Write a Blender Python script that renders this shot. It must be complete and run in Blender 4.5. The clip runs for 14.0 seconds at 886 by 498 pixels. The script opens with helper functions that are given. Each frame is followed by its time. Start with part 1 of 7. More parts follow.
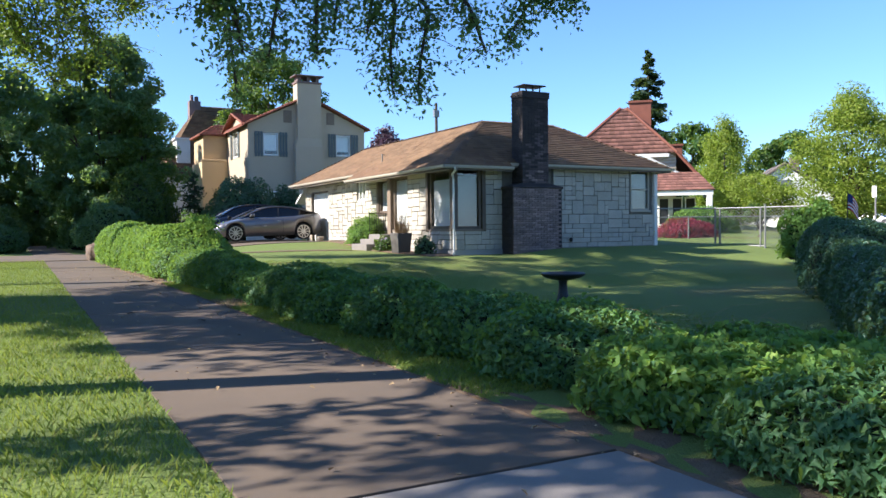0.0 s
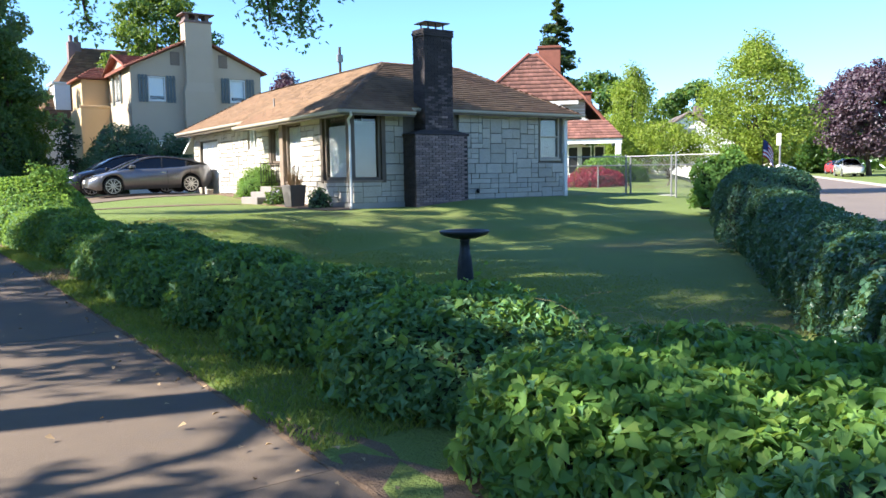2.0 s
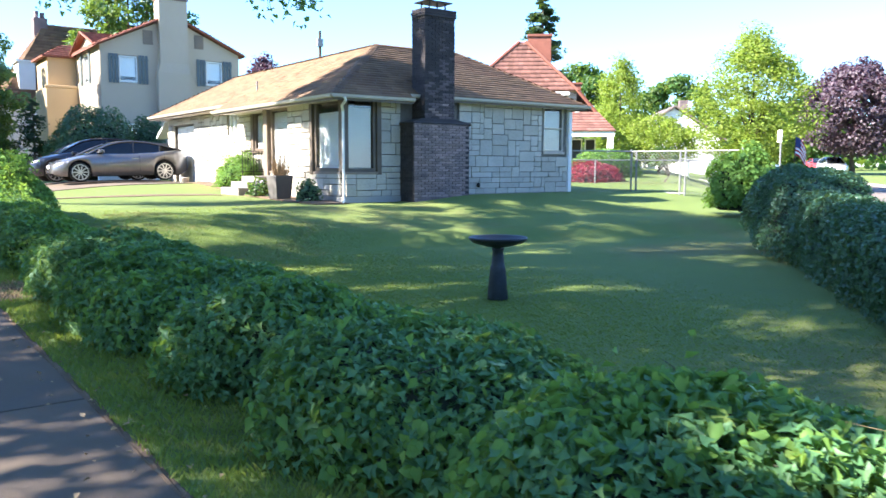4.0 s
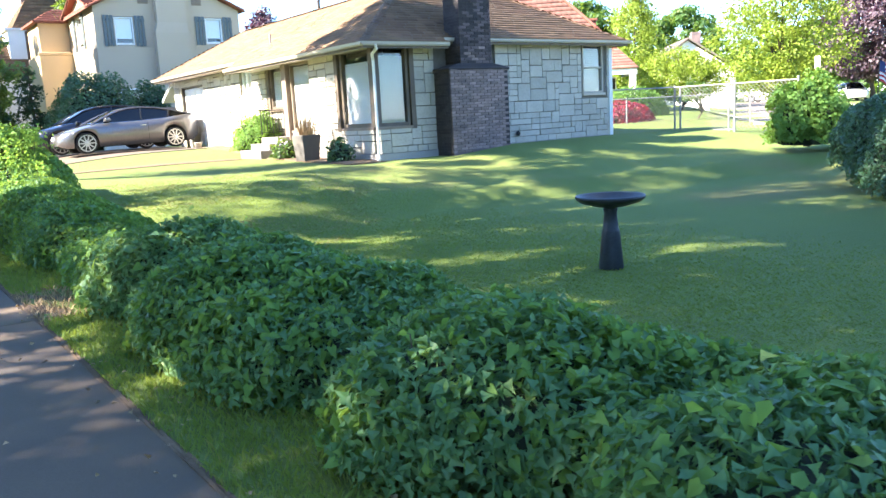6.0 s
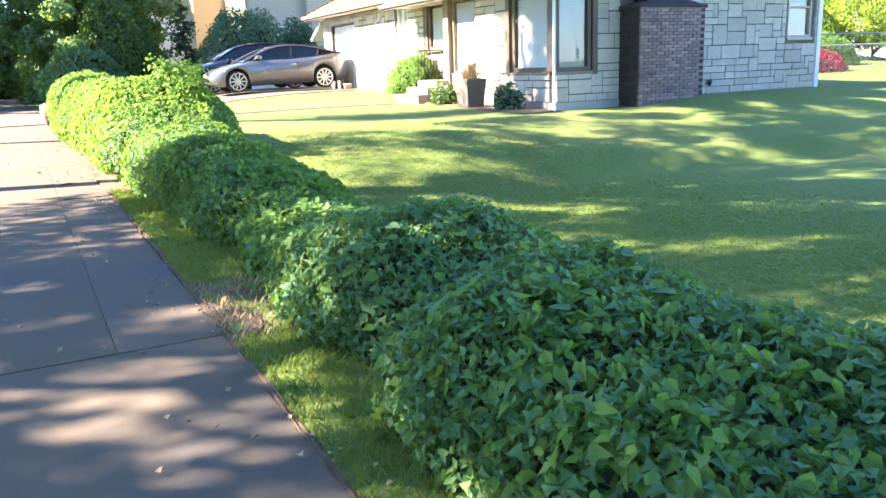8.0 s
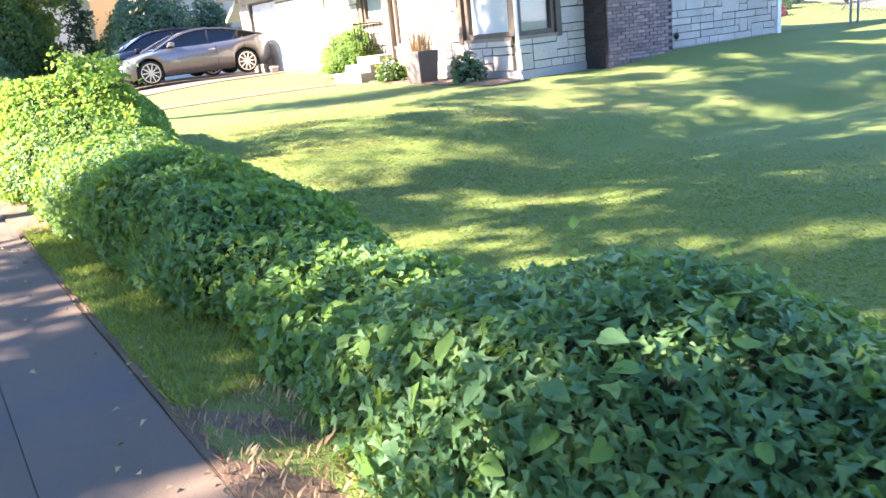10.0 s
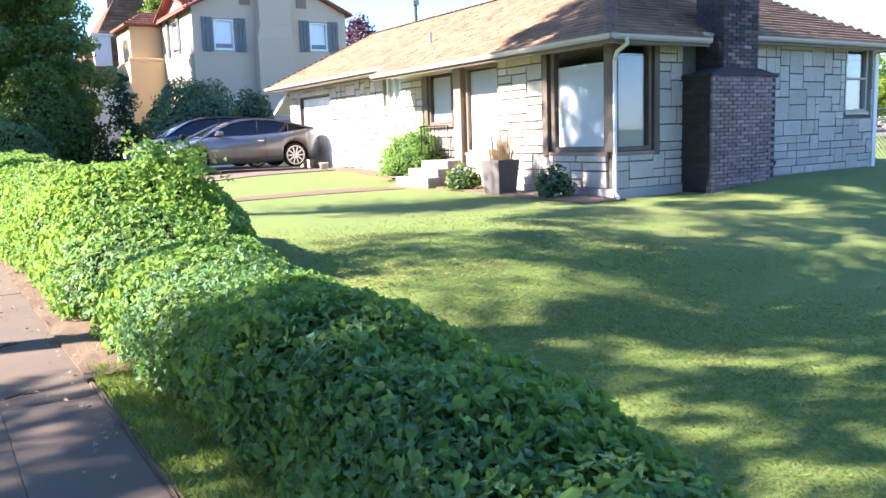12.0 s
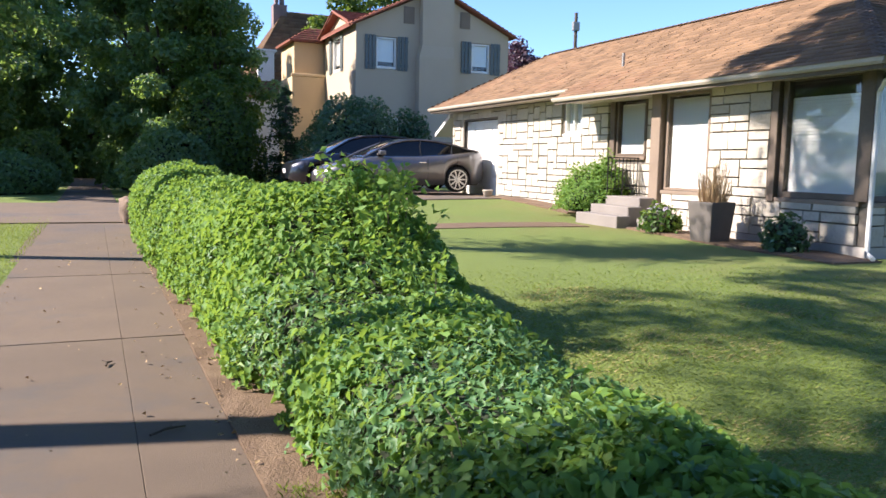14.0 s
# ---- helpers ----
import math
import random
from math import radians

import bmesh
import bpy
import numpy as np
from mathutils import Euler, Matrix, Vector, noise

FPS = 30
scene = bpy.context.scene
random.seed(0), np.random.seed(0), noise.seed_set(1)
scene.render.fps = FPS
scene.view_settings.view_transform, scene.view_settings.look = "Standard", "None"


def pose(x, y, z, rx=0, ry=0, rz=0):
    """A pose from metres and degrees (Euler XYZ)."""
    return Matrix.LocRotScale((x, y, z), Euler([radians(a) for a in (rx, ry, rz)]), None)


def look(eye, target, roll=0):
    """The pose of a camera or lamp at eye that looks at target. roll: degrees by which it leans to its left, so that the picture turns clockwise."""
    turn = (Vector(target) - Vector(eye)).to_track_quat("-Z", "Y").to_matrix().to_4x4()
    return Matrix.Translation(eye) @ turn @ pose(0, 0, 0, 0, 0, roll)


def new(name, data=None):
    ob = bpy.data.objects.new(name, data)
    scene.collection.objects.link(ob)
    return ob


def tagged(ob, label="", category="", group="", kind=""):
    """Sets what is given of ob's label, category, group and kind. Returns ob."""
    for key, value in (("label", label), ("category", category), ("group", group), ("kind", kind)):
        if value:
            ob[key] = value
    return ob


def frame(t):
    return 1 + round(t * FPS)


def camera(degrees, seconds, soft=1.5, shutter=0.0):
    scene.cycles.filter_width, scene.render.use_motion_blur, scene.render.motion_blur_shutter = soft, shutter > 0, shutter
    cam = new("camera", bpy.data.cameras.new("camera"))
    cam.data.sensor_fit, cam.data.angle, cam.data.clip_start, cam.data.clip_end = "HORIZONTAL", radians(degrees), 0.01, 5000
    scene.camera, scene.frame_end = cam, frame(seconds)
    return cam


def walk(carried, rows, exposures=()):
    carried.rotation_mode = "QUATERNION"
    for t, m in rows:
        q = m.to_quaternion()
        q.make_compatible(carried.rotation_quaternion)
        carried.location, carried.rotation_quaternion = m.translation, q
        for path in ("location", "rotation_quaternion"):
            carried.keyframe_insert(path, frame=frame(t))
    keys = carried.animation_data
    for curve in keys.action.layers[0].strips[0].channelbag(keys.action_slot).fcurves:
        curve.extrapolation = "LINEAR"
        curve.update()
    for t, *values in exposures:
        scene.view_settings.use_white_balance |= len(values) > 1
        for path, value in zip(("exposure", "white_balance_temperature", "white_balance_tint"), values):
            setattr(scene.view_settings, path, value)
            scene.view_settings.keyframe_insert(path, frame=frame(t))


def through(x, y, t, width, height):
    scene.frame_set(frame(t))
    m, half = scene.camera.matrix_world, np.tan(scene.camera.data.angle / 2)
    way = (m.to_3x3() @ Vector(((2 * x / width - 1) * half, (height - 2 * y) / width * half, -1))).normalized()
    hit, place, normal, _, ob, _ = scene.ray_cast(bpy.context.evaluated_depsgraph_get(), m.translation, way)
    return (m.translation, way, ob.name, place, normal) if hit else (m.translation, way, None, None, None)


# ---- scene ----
cam = camera(58.7, 14.0, shutter=0.12)
PATH = [
    (0, (-0.163, -0.281, 1.01), (0.779, 1.482, 0.957), -0.6),
    (0.5, (0.153, 0.005, 1.025), (1.09, 1.771, 0.963), -0.2),
    (1, (0.469, 0.301, 1.034), (1.434, 2.051, 0.946), -0.0),
    (1.5, (0.755, 0.682, 1.029), (1.79, 2.388, 0.894), -0.6),
    (2, (0.999, 1.048, 1.023), (2.126, 2.69, 0.841), -1.0),
    (2.5, (1.2, 1.438, 1.044), (2.423, 3.002, 0.805), -1.3),
    (3, (1.354, 1.88, 1.069), (2.685, 3.356, 0.84), -1.8),
    (3.5, (1.426, 2.305, 1.079), (2.739, 3.796, 0.855), -1.1),
    (4, (1.379, 2.815, 1.106), (2.563, 4.414, 0.898), 0.1),
    (4.2, (1.386, 3.018, 1.124), (2.514, 4.658, 0.925), 0.6),
    (6.3, (1.395, 4.854, 1.171), (2.538, 6.455, 0.812), -4.0),
    (6.5, (1.383, 5.072, 1.177), (2.459, 6.719, 0.818), -4.2),
    (7, (1.391, 5.632, 1.189), (2.294, 7.379, 0.826), -3.3),
    (7.2, (1.405, 5.811, 1.191), (2.27, 7.574, 0.811), -2.6),
    (9.3, (1.681, 7.77, 1.197), (2.692, 9.408, 0.652), -3.9),
    (9.5, (1.682, 7.941, 1.193), (2.716, 9.564, 0.646), -4.8),
    (10, (1.676, 8.43, 1.225), (2.708, 10.058, 0.692), -6.1),
    (10.5, (1.632, 8.972, 1.241), (2.68, 10.602, 0.746), -5.8),
    (11, (1.66, 9.402, 1.252), (2.799, 10.972, 0.765), -3.3),
    (11.5, (1.572, 9.92, 1.296), (2.651, 11.559, 0.91), -1.8),
    (12, (1.524, 10.409, 1.347), (2.59, 12.077, 1.062), -2.0),
    (12.5, (1.539, 10.853, 1.41), (2.609, 12.53, 1.208), -1.1),
    (13, (1.544, 11.367, 1.438), (2.584, 13.068, 1.284), 0.3),
    (13.5, (1.557, 11.889, 1.436), (2.496, 13.646, 1.269), 1.3),
    (14, (1.556, 12.389, 1.394), (2.341, 14.215, 1.176), 1.2),
]
EXPOSURES = [(0, 1.42, 5700, 13), (1.5, 1.6, 5700, 13), (2.1, 2.0, 5800, 11), (2.7, 2.55, 5800, 15), (3.4, 2.5, 5700, 11), (4.2, 2.65, 5700, 12), (6.3, 3.1, 6150, 12), (7.2, 3.2, 6200, 12), (9.3, 3.35, 6350, 22), (11.0, 3.35, 6050, 24), (12.0, 2.65, 5750, 21), (12.8, 1.9, 5750, 20), (14.0, 1.6, 6000, 19)]
walk(cam, [(t, look(eye, target, roll)) for t, eye, target, roll in PATH], EXPOSURES)

# ---- light: low sun from the west, clear sky ----
SUN_EL, SUN_TO = 37.0, Vector((0.956, -0.292, 0.0)).normalized()
world = bpy.data.worlds.new("sky")
scene.world = world
world.use_nodes = True
wt = world.node_tree
sky = wt.nodes.new("ShaderNodeTexSky")
sky.sky_type, sky.sun_disc = "NISHITA", False
sky.sun_elevation = radians(SUN_EL)
sky.sun_rotation = math.atan2(-SUN_TO.x, -SUN_TO.y)
sky.air_density, sky.dust_density, sky.ozone_density = 1.0, 0.2, 7.0
wt.nodes["Background"].inputs["Strength"].default_value = 0.09
wt.links.new(sky.outputs[0], wt.nodes["Background"].inputs["Color"])
sun = new("sun", bpy.data.lights.new("sun", "SUN"))
sun.data.energy, sun.data.angle, sun.data.color = 4.6, radians(0.55), (1.0, 0.88, 0.7)
sun_dir = SUN_TO * math.cos(radians(SUN_EL)) + Vector((0, 0, -math.sin(radians(SUN_EL))))
sun.matrix_world = look((-20, 30, 25), Vector((-20, 30, 25)) + sun_dir)

# ---- materials ----


def nodes_of(m):
    m.use_nodes = True
    nt = m.node_tree
    return nt, nt.nodes["Principled BSDF"]


def mix_color(nt, fac, a, b, mode="MIX"):
    n = nt.nodes.new("ShaderNodeMix")
    n.data_type, n.blend_type = "RGBA", mode
    for sock, v in ((0, fac), (6, a), (7, b)):
        if isinstance(v, (int, float)):
            n.inputs[sock].default_value = v
        elif isinstance(v, tuple):
            n.inputs[sock].default_value = (*v, 1) if len(v) == 3 else v
        else:
            nt.links.new(v, n.inputs[sock])
    return n.outputs[2]


def noise_at(nt, scale, detail=4, rough=0.6, stretch=None):
    tc = nt.nodes.new("ShaderNodeNewGeometry")
    out = tc.outputs["Position"]
    if stretch:
        mp = nt.nodes.new("ShaderNodeMapping")
        mp.inputs["Scale"].default_value = stretch
        nt.links.new(out, mp.inputs["Vector"])
        out = mp.outputs[0]
    n = nt.nodes.new("ShaderNodeTexNoise")
    n.inputs["Scale"].default_value = scale
    n.inputs["Detail"].default_value = detail
    n.inputs["Roughness"].default_value = rough
    nt.links.new(out, n.inputs["Vector"])
    return n.outputs["Fac"]


def ramp(nt, fac, lo, hi):
    r = nt.nodes.new("ShaderNodeMapRange")
    r.inputs[1].default_value, r.inputs[2].default_value = lo, hi
    nt.links.new(fac, r.inputs[0])
    return r.outputs[0]


def bump(nt, b, height, strength=0.3, dist=0.01):
    n = nt.nodes.new("ShaderNodeBump")
    n.inputs["Strength"].default_value, n.inputs["Distance"].default_value = strength, dist
    nt.links.new(height, n.inputs["Height"])
    nt.links.new(n.outputs[0], b.inputs["Normal"])


def surface(name, color, other=None, scale=3.0, fine=40.0, rough=0.8, metal=0.0, relief=0.2, depth=0.01, stain=None, piece=0.0, island=0.0, stretch=None, coat=0.0):
    """A surface with broad blotches, fine grain and relief; piece/island: brightness spread from piece to piece."""
    m = bpy.data.materials.new(name)
    nt, b = nodes_of(m)
    other = other or tuple(c * 0.7 for c in color)
    big = ramp(nt, noise_at(nt, scale, 5, 0.6, stretch), 0.3, 0.7)
    small = noise_at(nt, fine, 3, 0.65, stretch)
    c = mix_color(nt, big, color, other)
    dark = tuple(x * 0.62 for x in color)
    c = mix_color(nt, ramp(nt, small, 0.45, 0.75), c, mix_color(nt, 0.55, c, dark))
    if stain:
        s = ramp(nt, noise_at(nt, scale * 0.37, 6, 0.7), 0.52, 0.68)
        c = mix_color(nt, s, c, stain)
    for spread, node, sock in ((piece, "ShaderNodeObjectInfo", "Random"), (island, "ShaderNodeNewGeometry", "Random Per Island")):
        if spread:
            oi = nt.nodes.new(node)
            r = nt.nodes.new("ShaderNodeMapRange")
            r.inputs[3].default_value, r.inputs[4].default_value = 1 - spread, 1 + spread
            nt.links.new(oi.outputs[sock], r.inputs[0])
            hs = nt.nodes.new("ShaderNodeHueSaturation")
            nt.links.new(r.outputs[0], hs.inputs["Value"])
            nt.links.new(c, hs.inputs["Color"])
            c = hs.outputs[0]
    nt.links.new(c, b.inputs["Base Color"])
    b.inputs["Roughness"].default_value, b.inputs["Metallic"].default_value = rough, metal
    b.inputs["Coat Weight"].default_value = coat
    if relief:
        bump(nt, b, small, relief, depth)
    return m


def leaf_surface(name, a, b_, c_, gloss=0.45, through=0.35, spec=0.4, lit_as=(0.36, 0.5, 0.05)):
    """Foliage: each leaf its own tone between three greens, some light passing through."""
    m = bpy.data.materials.new(name)
    nt, b = nodes_of(m)
    gi = nt.nodes.new("ShaderNodeNewGeometry")
    rnd = gi.outputs["Random Per Island"]
    c = mix_color(nt, ramp(nt, rnd, 0.0, 0.75), a, b_)
    c = mix_color(nt, ramp(nt, rnd, 0.86, 1.0), c, c_)
    c = mix_color(nt, ramp(nt, noise_at(nt, 0.9, 3), 0.4, 0.65), c, mix_color(nt, 0.5, c, b_))
    nt.links.new(c, b.inputs["Base Color"])
    b.inputs["Roughness"].default_value = gloss
    b.inputs["Specular IOR Level"].default_value = spec
    tr = nt.nodes.new("ShaderNodeBsdfTranslucent")
    lit = mix_color(nt, 0.6, c, lit_as)
    nt.links.new(lit, tr.inputs["Color"])
    mx = nt.nodes.new("ShaderNodeMixShader")
    mx.inputs[0].default_value = through
    nt.links.new(b.outputs[0], mx.inputs[1])
    nt.links.new(tr.outputs[0], mx.inputs[2])
    nt.links.new(mx.outputs[0], nt.nodes["Material Output"].inputs["Surface"])
    return m


def glass_surface(name, tint=(0.96, 0.975, 0.98), rough=0.02):
    """A thin pane: clear, with a mirror gloss that grows at grazing angles."""
    m = bpy.data.materials.new(name)
    nt, b = nodes_of(m)
    tr = nt.nodes.new("ShaderNodeBsdfTransparent")
    tr.inputs["Color"].default_value = (*tint, 1)
    gl = nt.nodes.new("ShaderNodeBsdfGlossy")
    gl.inputs["Roughness"].default_value = rough
    lw = nt.nodes.new("ShaderNodeLayerWeight")
    lw.inputs["Blend"].default_value = 0.5
    pw = nt.nodes.new("ShaderNodeMath")
    pw.operation = "POWER"
    pw.inputs[1].default_value = 4.0
    nt.links.new(lw.outputs["Facing"], pw.inputs[0])
    fr = nt.nodes.new("ShaderNodeMath")
    fr.operation = "MULTIPLY_ADD"
    fr.inputs[1].default_value, fr.inputs[2].default_value = 0.9, 0.05
    nt.links.new(pw.outputs[0], fr.inputs[0])
    mx = nt.nodes.new("ShaderNodeMixShader")
    nt.links.new(fr.outputs[0], mx.inputs[0])
    nt.links.new(tr.outputs[0], mx.inputs[1])
    nt.links.new(gl.outputs[0], mx.inputs[2])
    nt.links.new(mx.outputs[0], nt.nodes["Material Output"].inputs["Surface"])
    return m


M_GRASS = surface("lawn_grass", (0.152, 0.203, 0.038), (0.122, 0.17, 0.033), 0.35, 42, 0.95, relief=0.9, depth=0.03, stain=(0.165, 0.155, 0.045))
M_BLADE = leaf_surface("grass_blade", (0.18, 0.252, 0.046), (0.138, 0.203, 0.04), (0.3, 0.26, 0.09), 0.6, 0.4, 0.25, (0.44, 0.5, 0.06))
M_SOIL = surface("garden_soil", (0.12, 0.075, 0.045), (0.19, 0.13, 0.08), 2.5, 60, 0.95, relief=0.8, depth=0.02)
M_SLAB = surface("sidewalk_concrete", (0.142, 0.104, 0.071), (0.112, 0.083, 0.059), 1.3, 150, 0.92, relief=0.6, depth=0.005, stain=(0.085, 0.076, 0.07), piece=0.1)
M_KERB = surface("pale_concrete", (0.42, 0.39, 0.35), (0.32, 0.3, 0.27), 1.5, 110, 0.9, relief=0.3, depth=0.004)
M_CORNER = surface("pale_sidewalk_concrete", (0.25, 0.225, 0.2), (0.2, 0.18, 0.165), 1.3, 120, 0.92, relief=0.35, depth=0.004, stain=(0.17, 0.155, 0.14))
M_ROAD = surface("asphalt", (0.185, 0.148, 0.122), (0.15, 0.12, 0.1), 0.5, 90, 0.92, relief=0.3, depth=0.005)
M_STONE = surface("pale_ashlar_stone", (0.52, 0.475, 0.395), (0.43, 0.39, 0.325), 2.0, 22, 0.9, relief=0.75, depth=0.012, piece=0.13)
M_MORTAR = surface("dark_mortar", (0.2, 0.175, 0.145), None, 6, 70, 0.95, relief=0.4)
M_BRICK = surface("weathered_brick", (0.3, 0.21, 0.185), (0.22, 0.165, 0.155), 2.4, 60, 0.92, relief=0.5, depth=0.006, stain=(0.12, 0.095, 0.09), piece=0.3, island=0.25)
M_SMOKED = surface("smoked_brick", (0.125, 0.092, 0.09), (0.08, 0.062, 0.063), 2.4, 60, 0.92, relief=0.5, depth=0.006, stain=(0.05, 0.042, 0.043), piece=0.35)
M_SOOT = surface("sooted_brick", (0.036, 0.031, 0.032), (0.06, 0.046, 0.044), 2.2, 60, 0.92, relief=0.5, depth=0.006, island=0.25)
M_SHINGLE = surface("brown_shingle", (0.192, 0.117, 0.064), (0.152, 0.092, 0.051), 1.2, 50, 0.9, relief=0.4, depth=0.006, island=0.22, stain=(0.165, 0.09, 0.052))
M_CREAM = surface("cream_paint", (0.48, 0.42, 0.34), (0.42, 0.37, 0.3), 2, 60, 0.55, relief=0.08)
M_WHITE = surface("white_paint", (0.8, 0.79, 0.75), (0.74, 0.73, 0.7), 2, 60, 0.5, relief=0.06)
M_BROWN = surface("brown_trim_paint", (0.1, 0.075, 0.055), (0.15, 0.115, 0.085), 2, 50, 0.6, relief=0.15)
M_TAUPE = surface("taupe_trim_paint", (0.25, 0.19, 0.14), (0.2, 0.15, 0.11), 2, 50, 0.6, relief=0.15)
M_BLIND = surface("white_blind", (0.78, 0.77, 0.73), (0.74, 0.73, 0.7), 2, 60, 0.6, relief=0.0)
# blind cloth darkened to grey-green: the pane's reflection is put into its colour
M_REFLECT_CLOTH = surface("reflection_toned_cloth", (0.33, 0.36, 0.34), (0.28, 0.31, 0.29), 1.5, 60, 0.7, relief=0.0)
M_GLASS = glass_surface("window_glass")
M_DARK = surface("dark_interior", (0.02, 0.02, 0.022), None, 2, 20, 0.7, relief=0)
M_STUCCO = surface("beige_stucco", (0.5, 0.41, 0.3), (0.46, 0.38, 0.28), 0.5, 60, 0.95, relief=0.35, depth=0.006, stain=(0.48, 0.4, 0.3))
M_OCHRE = surface("ochre_stucco", (0.62, 0.47, 0.28), (0.57, 0.43, 0.25), 0.5, 60, 0.95, relief=0.35, depth=0.006)
M_TILE = surface("red_clay_tile", (0.27, 0.095, 0.06), (0.2, 0.07, 0.045), 1.5, 40, 0.85, relief=0.4, island=0.25)
M_TILE2 = surface("faded_red_tile", (0.25, 0.115, 0.085), (0.18, 0.08, 0.062), 1.1, 40, 0.85, relief=0.4, island=0.3)
M_SHUTTER = surface("slate_blue_paint", (0.1, 0.125, 0.125), (0.13, 0.15, 0.15), 2, 40, 0.6, relief=0.1)
M_BARK = surface("tree_bark", (0.1, 0.075, 0.055), (0.06, 0.045, 0.035), 3, 30, 0.95, relief=1.0, depth=0.03, stretch=(1, 1, 0.25))
M_METAL = surface("galvanised_steel", (0.3, 0.3, 0.29), (0.22, 0.22, 0.215), 8, 60, 0.55, 0.4, relief=0.05)
M_IRON = surface("black_iron", (0.02, 0.02, 0.02), (0.035, 0.03, 0.028), 8, 60, 0.5, 0.4, relief=0.1)
M_PATINA = surface("dark_bronze_resin", (0.018, 0.02, 0.024), (0.04, 0.042, 0.045), 6, 50, 0.45, 0.3, relief=0.25)
M_PLANTER = surface("grey_planter", (0.13, 0.115, 0.1), (0.1, 0.09, 0.08), 4, 60, 0.7, relief=0.1)
M_IVY = leaf_surface("ivy_leaf", (0.14, 0.265, 0.098), (0.082, 0.19, 0.08), (0.26, 0.38, 0.11), 0.48, 0.34, 0.34)
# pale leaf tone, yellowed so that the hedge's sunlight is partly in the colour
M_IVY_LIGHT = leaf_surface("pale_sunlit_ivy_leaf", (0.19, 0.33, 0.07), (0.13, 0.25, 0.06), (0.29, 0.4, 0.09), 0.6, 0.4, 0.22)
M_PRIVET = leaf_surface("dark_hedge_leaf", (0.07, 0.155, 0.08), (0.045, 0.11, 0.062), (0.12, 0.21, 0.1), 0.4, 0.24, 0.5)
# dark stem tone, blackened so the shade between leaves is in the colour
M_BUSHCORE = surface("twigs_with_gap_shade", (0.022, 0.036, 0.016), (0.034, 0.036, 0.02), 4, 30, 1.0, relief=0.5)
M_OAK = leaf_surface("broad_leaf", (0.06, 0.13, 0.022), (0.035, 0.085, 0.018), (0.15, 0.2, 0.03), 0.5, 0.35)
M_DARKLEAF = leaf_surface("shade_tree_leaf", (0.135, 0.245, 0.12), (0.085, 0.175, 0.095), (0.22, 0.33, 0.12), 0.45, 0.5)
M_LIME = leaf_surface("lime_leaf", (0.26, 0.31, 0.035), (0.17, 0.24, 0.03), (0.34, 0.36, 0.05), 0.55, 0.45)
M_PLUM = leaf_surface("purple_leaf", (0.12, 0.085, 0.1), (0.075, 0.052, 0.066), (0.18, 0.13, 0.15), 0.5, 0.25, 0.4, (0.2, 0.05, 0.12))
M_FIR = leaf_surface("fir_needle", (0.022, 0.055, 0.026), (0.014, 0.038, 0.02), (0.04, 0.075, 0.03), 0.6, 0.15)
M_REDLEAF = leaf_surface("red_leaf", (0.3, 0.025, 0.05), (0.2, 0.015, 0.035), (0.42, 0.06, 0.08), 0.5, 0.3, 0.4, (0.5, 0.05, 0.08))

# ---- helpers for building ----
RNG = np.random.default_rng(7)


def thing(name, x=0, y=0, z=0, rz=0, label="", category="", group="", kind=""):
    ob = new(name)
    ob.empty_display_size = 0.2
    ob.matrix_basis = pose(x, y, z, 0, 0, rz)
    return tagged(ob, label, category, group, kind)


def link_mesh(name, me, material, parent=None, label=""):
    if material and not me.materials:
        me.materials.append(material)
    ob = new(name, me)
    ob.parent = parent
    return tagged(ob, label) if label else ob


def part(name, bm, material, parent=None, label="", smooth=False):
    me = bpy.data.meshes.new(name)
    bmesh.ops.recalc_face_normals(bm, faces=bm.faces)
    bm.to_mesh(me)
    bm.free()
    if smooth:
        me.polygons.foreach_set("use_smooth", [True] * len(me.polygons))
    return link_mesh(name, me, material, parent, label)


def box(bm, lo, hi, bev=0.0):
    b = bmesh.new() if bev else bm
    vs = [b.verts.new((x, y, z)) for x in (lo[0], hi[0]) for y in (lo[1], hi[1]) for z in (lo[2], hi[2])]
    for f in ((0, 1, 3, 2), (4, 6, 7, 5), (0, 4, 5, 1), (2, 3, 7, 6), (0, 2, 6, 4), (1, 5, 7, 3)):
        b.faces.new([vs[i] for i in f])
    if bev:
        bmesh.ops.bevel(b, geom=b.edges[:], offset=bev, segments=1, affect="EDGES")
        join_into(bm, b)
    return bm


def join_into(bm, other):
    me = bpy.data.meshes.new("tmp")
    other.to_mesh(me)
    other.free()
    bm.from_mesh(me)
    bpy.data.meshes.remove(me)


def boxes(*pairs, bev=0.0):
    bm = bmesh.new()
    for lo, hi in pairs:
        box(bm, lo, hi, bev)
    return bm


def poly(bm, pts):
    return bm.faces.new([bm.verts.new(p) for p in pts])


def prism(bm, pts, shift):
    """A polygon pushed along a vector into a closed solid."""
    a = [bm.verts.new(p) for p in pts]
    b = [bm.verts.new(Vector(p) + Vector(shift)) for p in pts]
    bm.faces.new(a)
    bm.faces.new(b[::-1])
    for i in range(len(a)):
        j = (i + 1) % len(a)
        bm.faces.new((a[i], b[i], b[j], a[j]))
    return bm


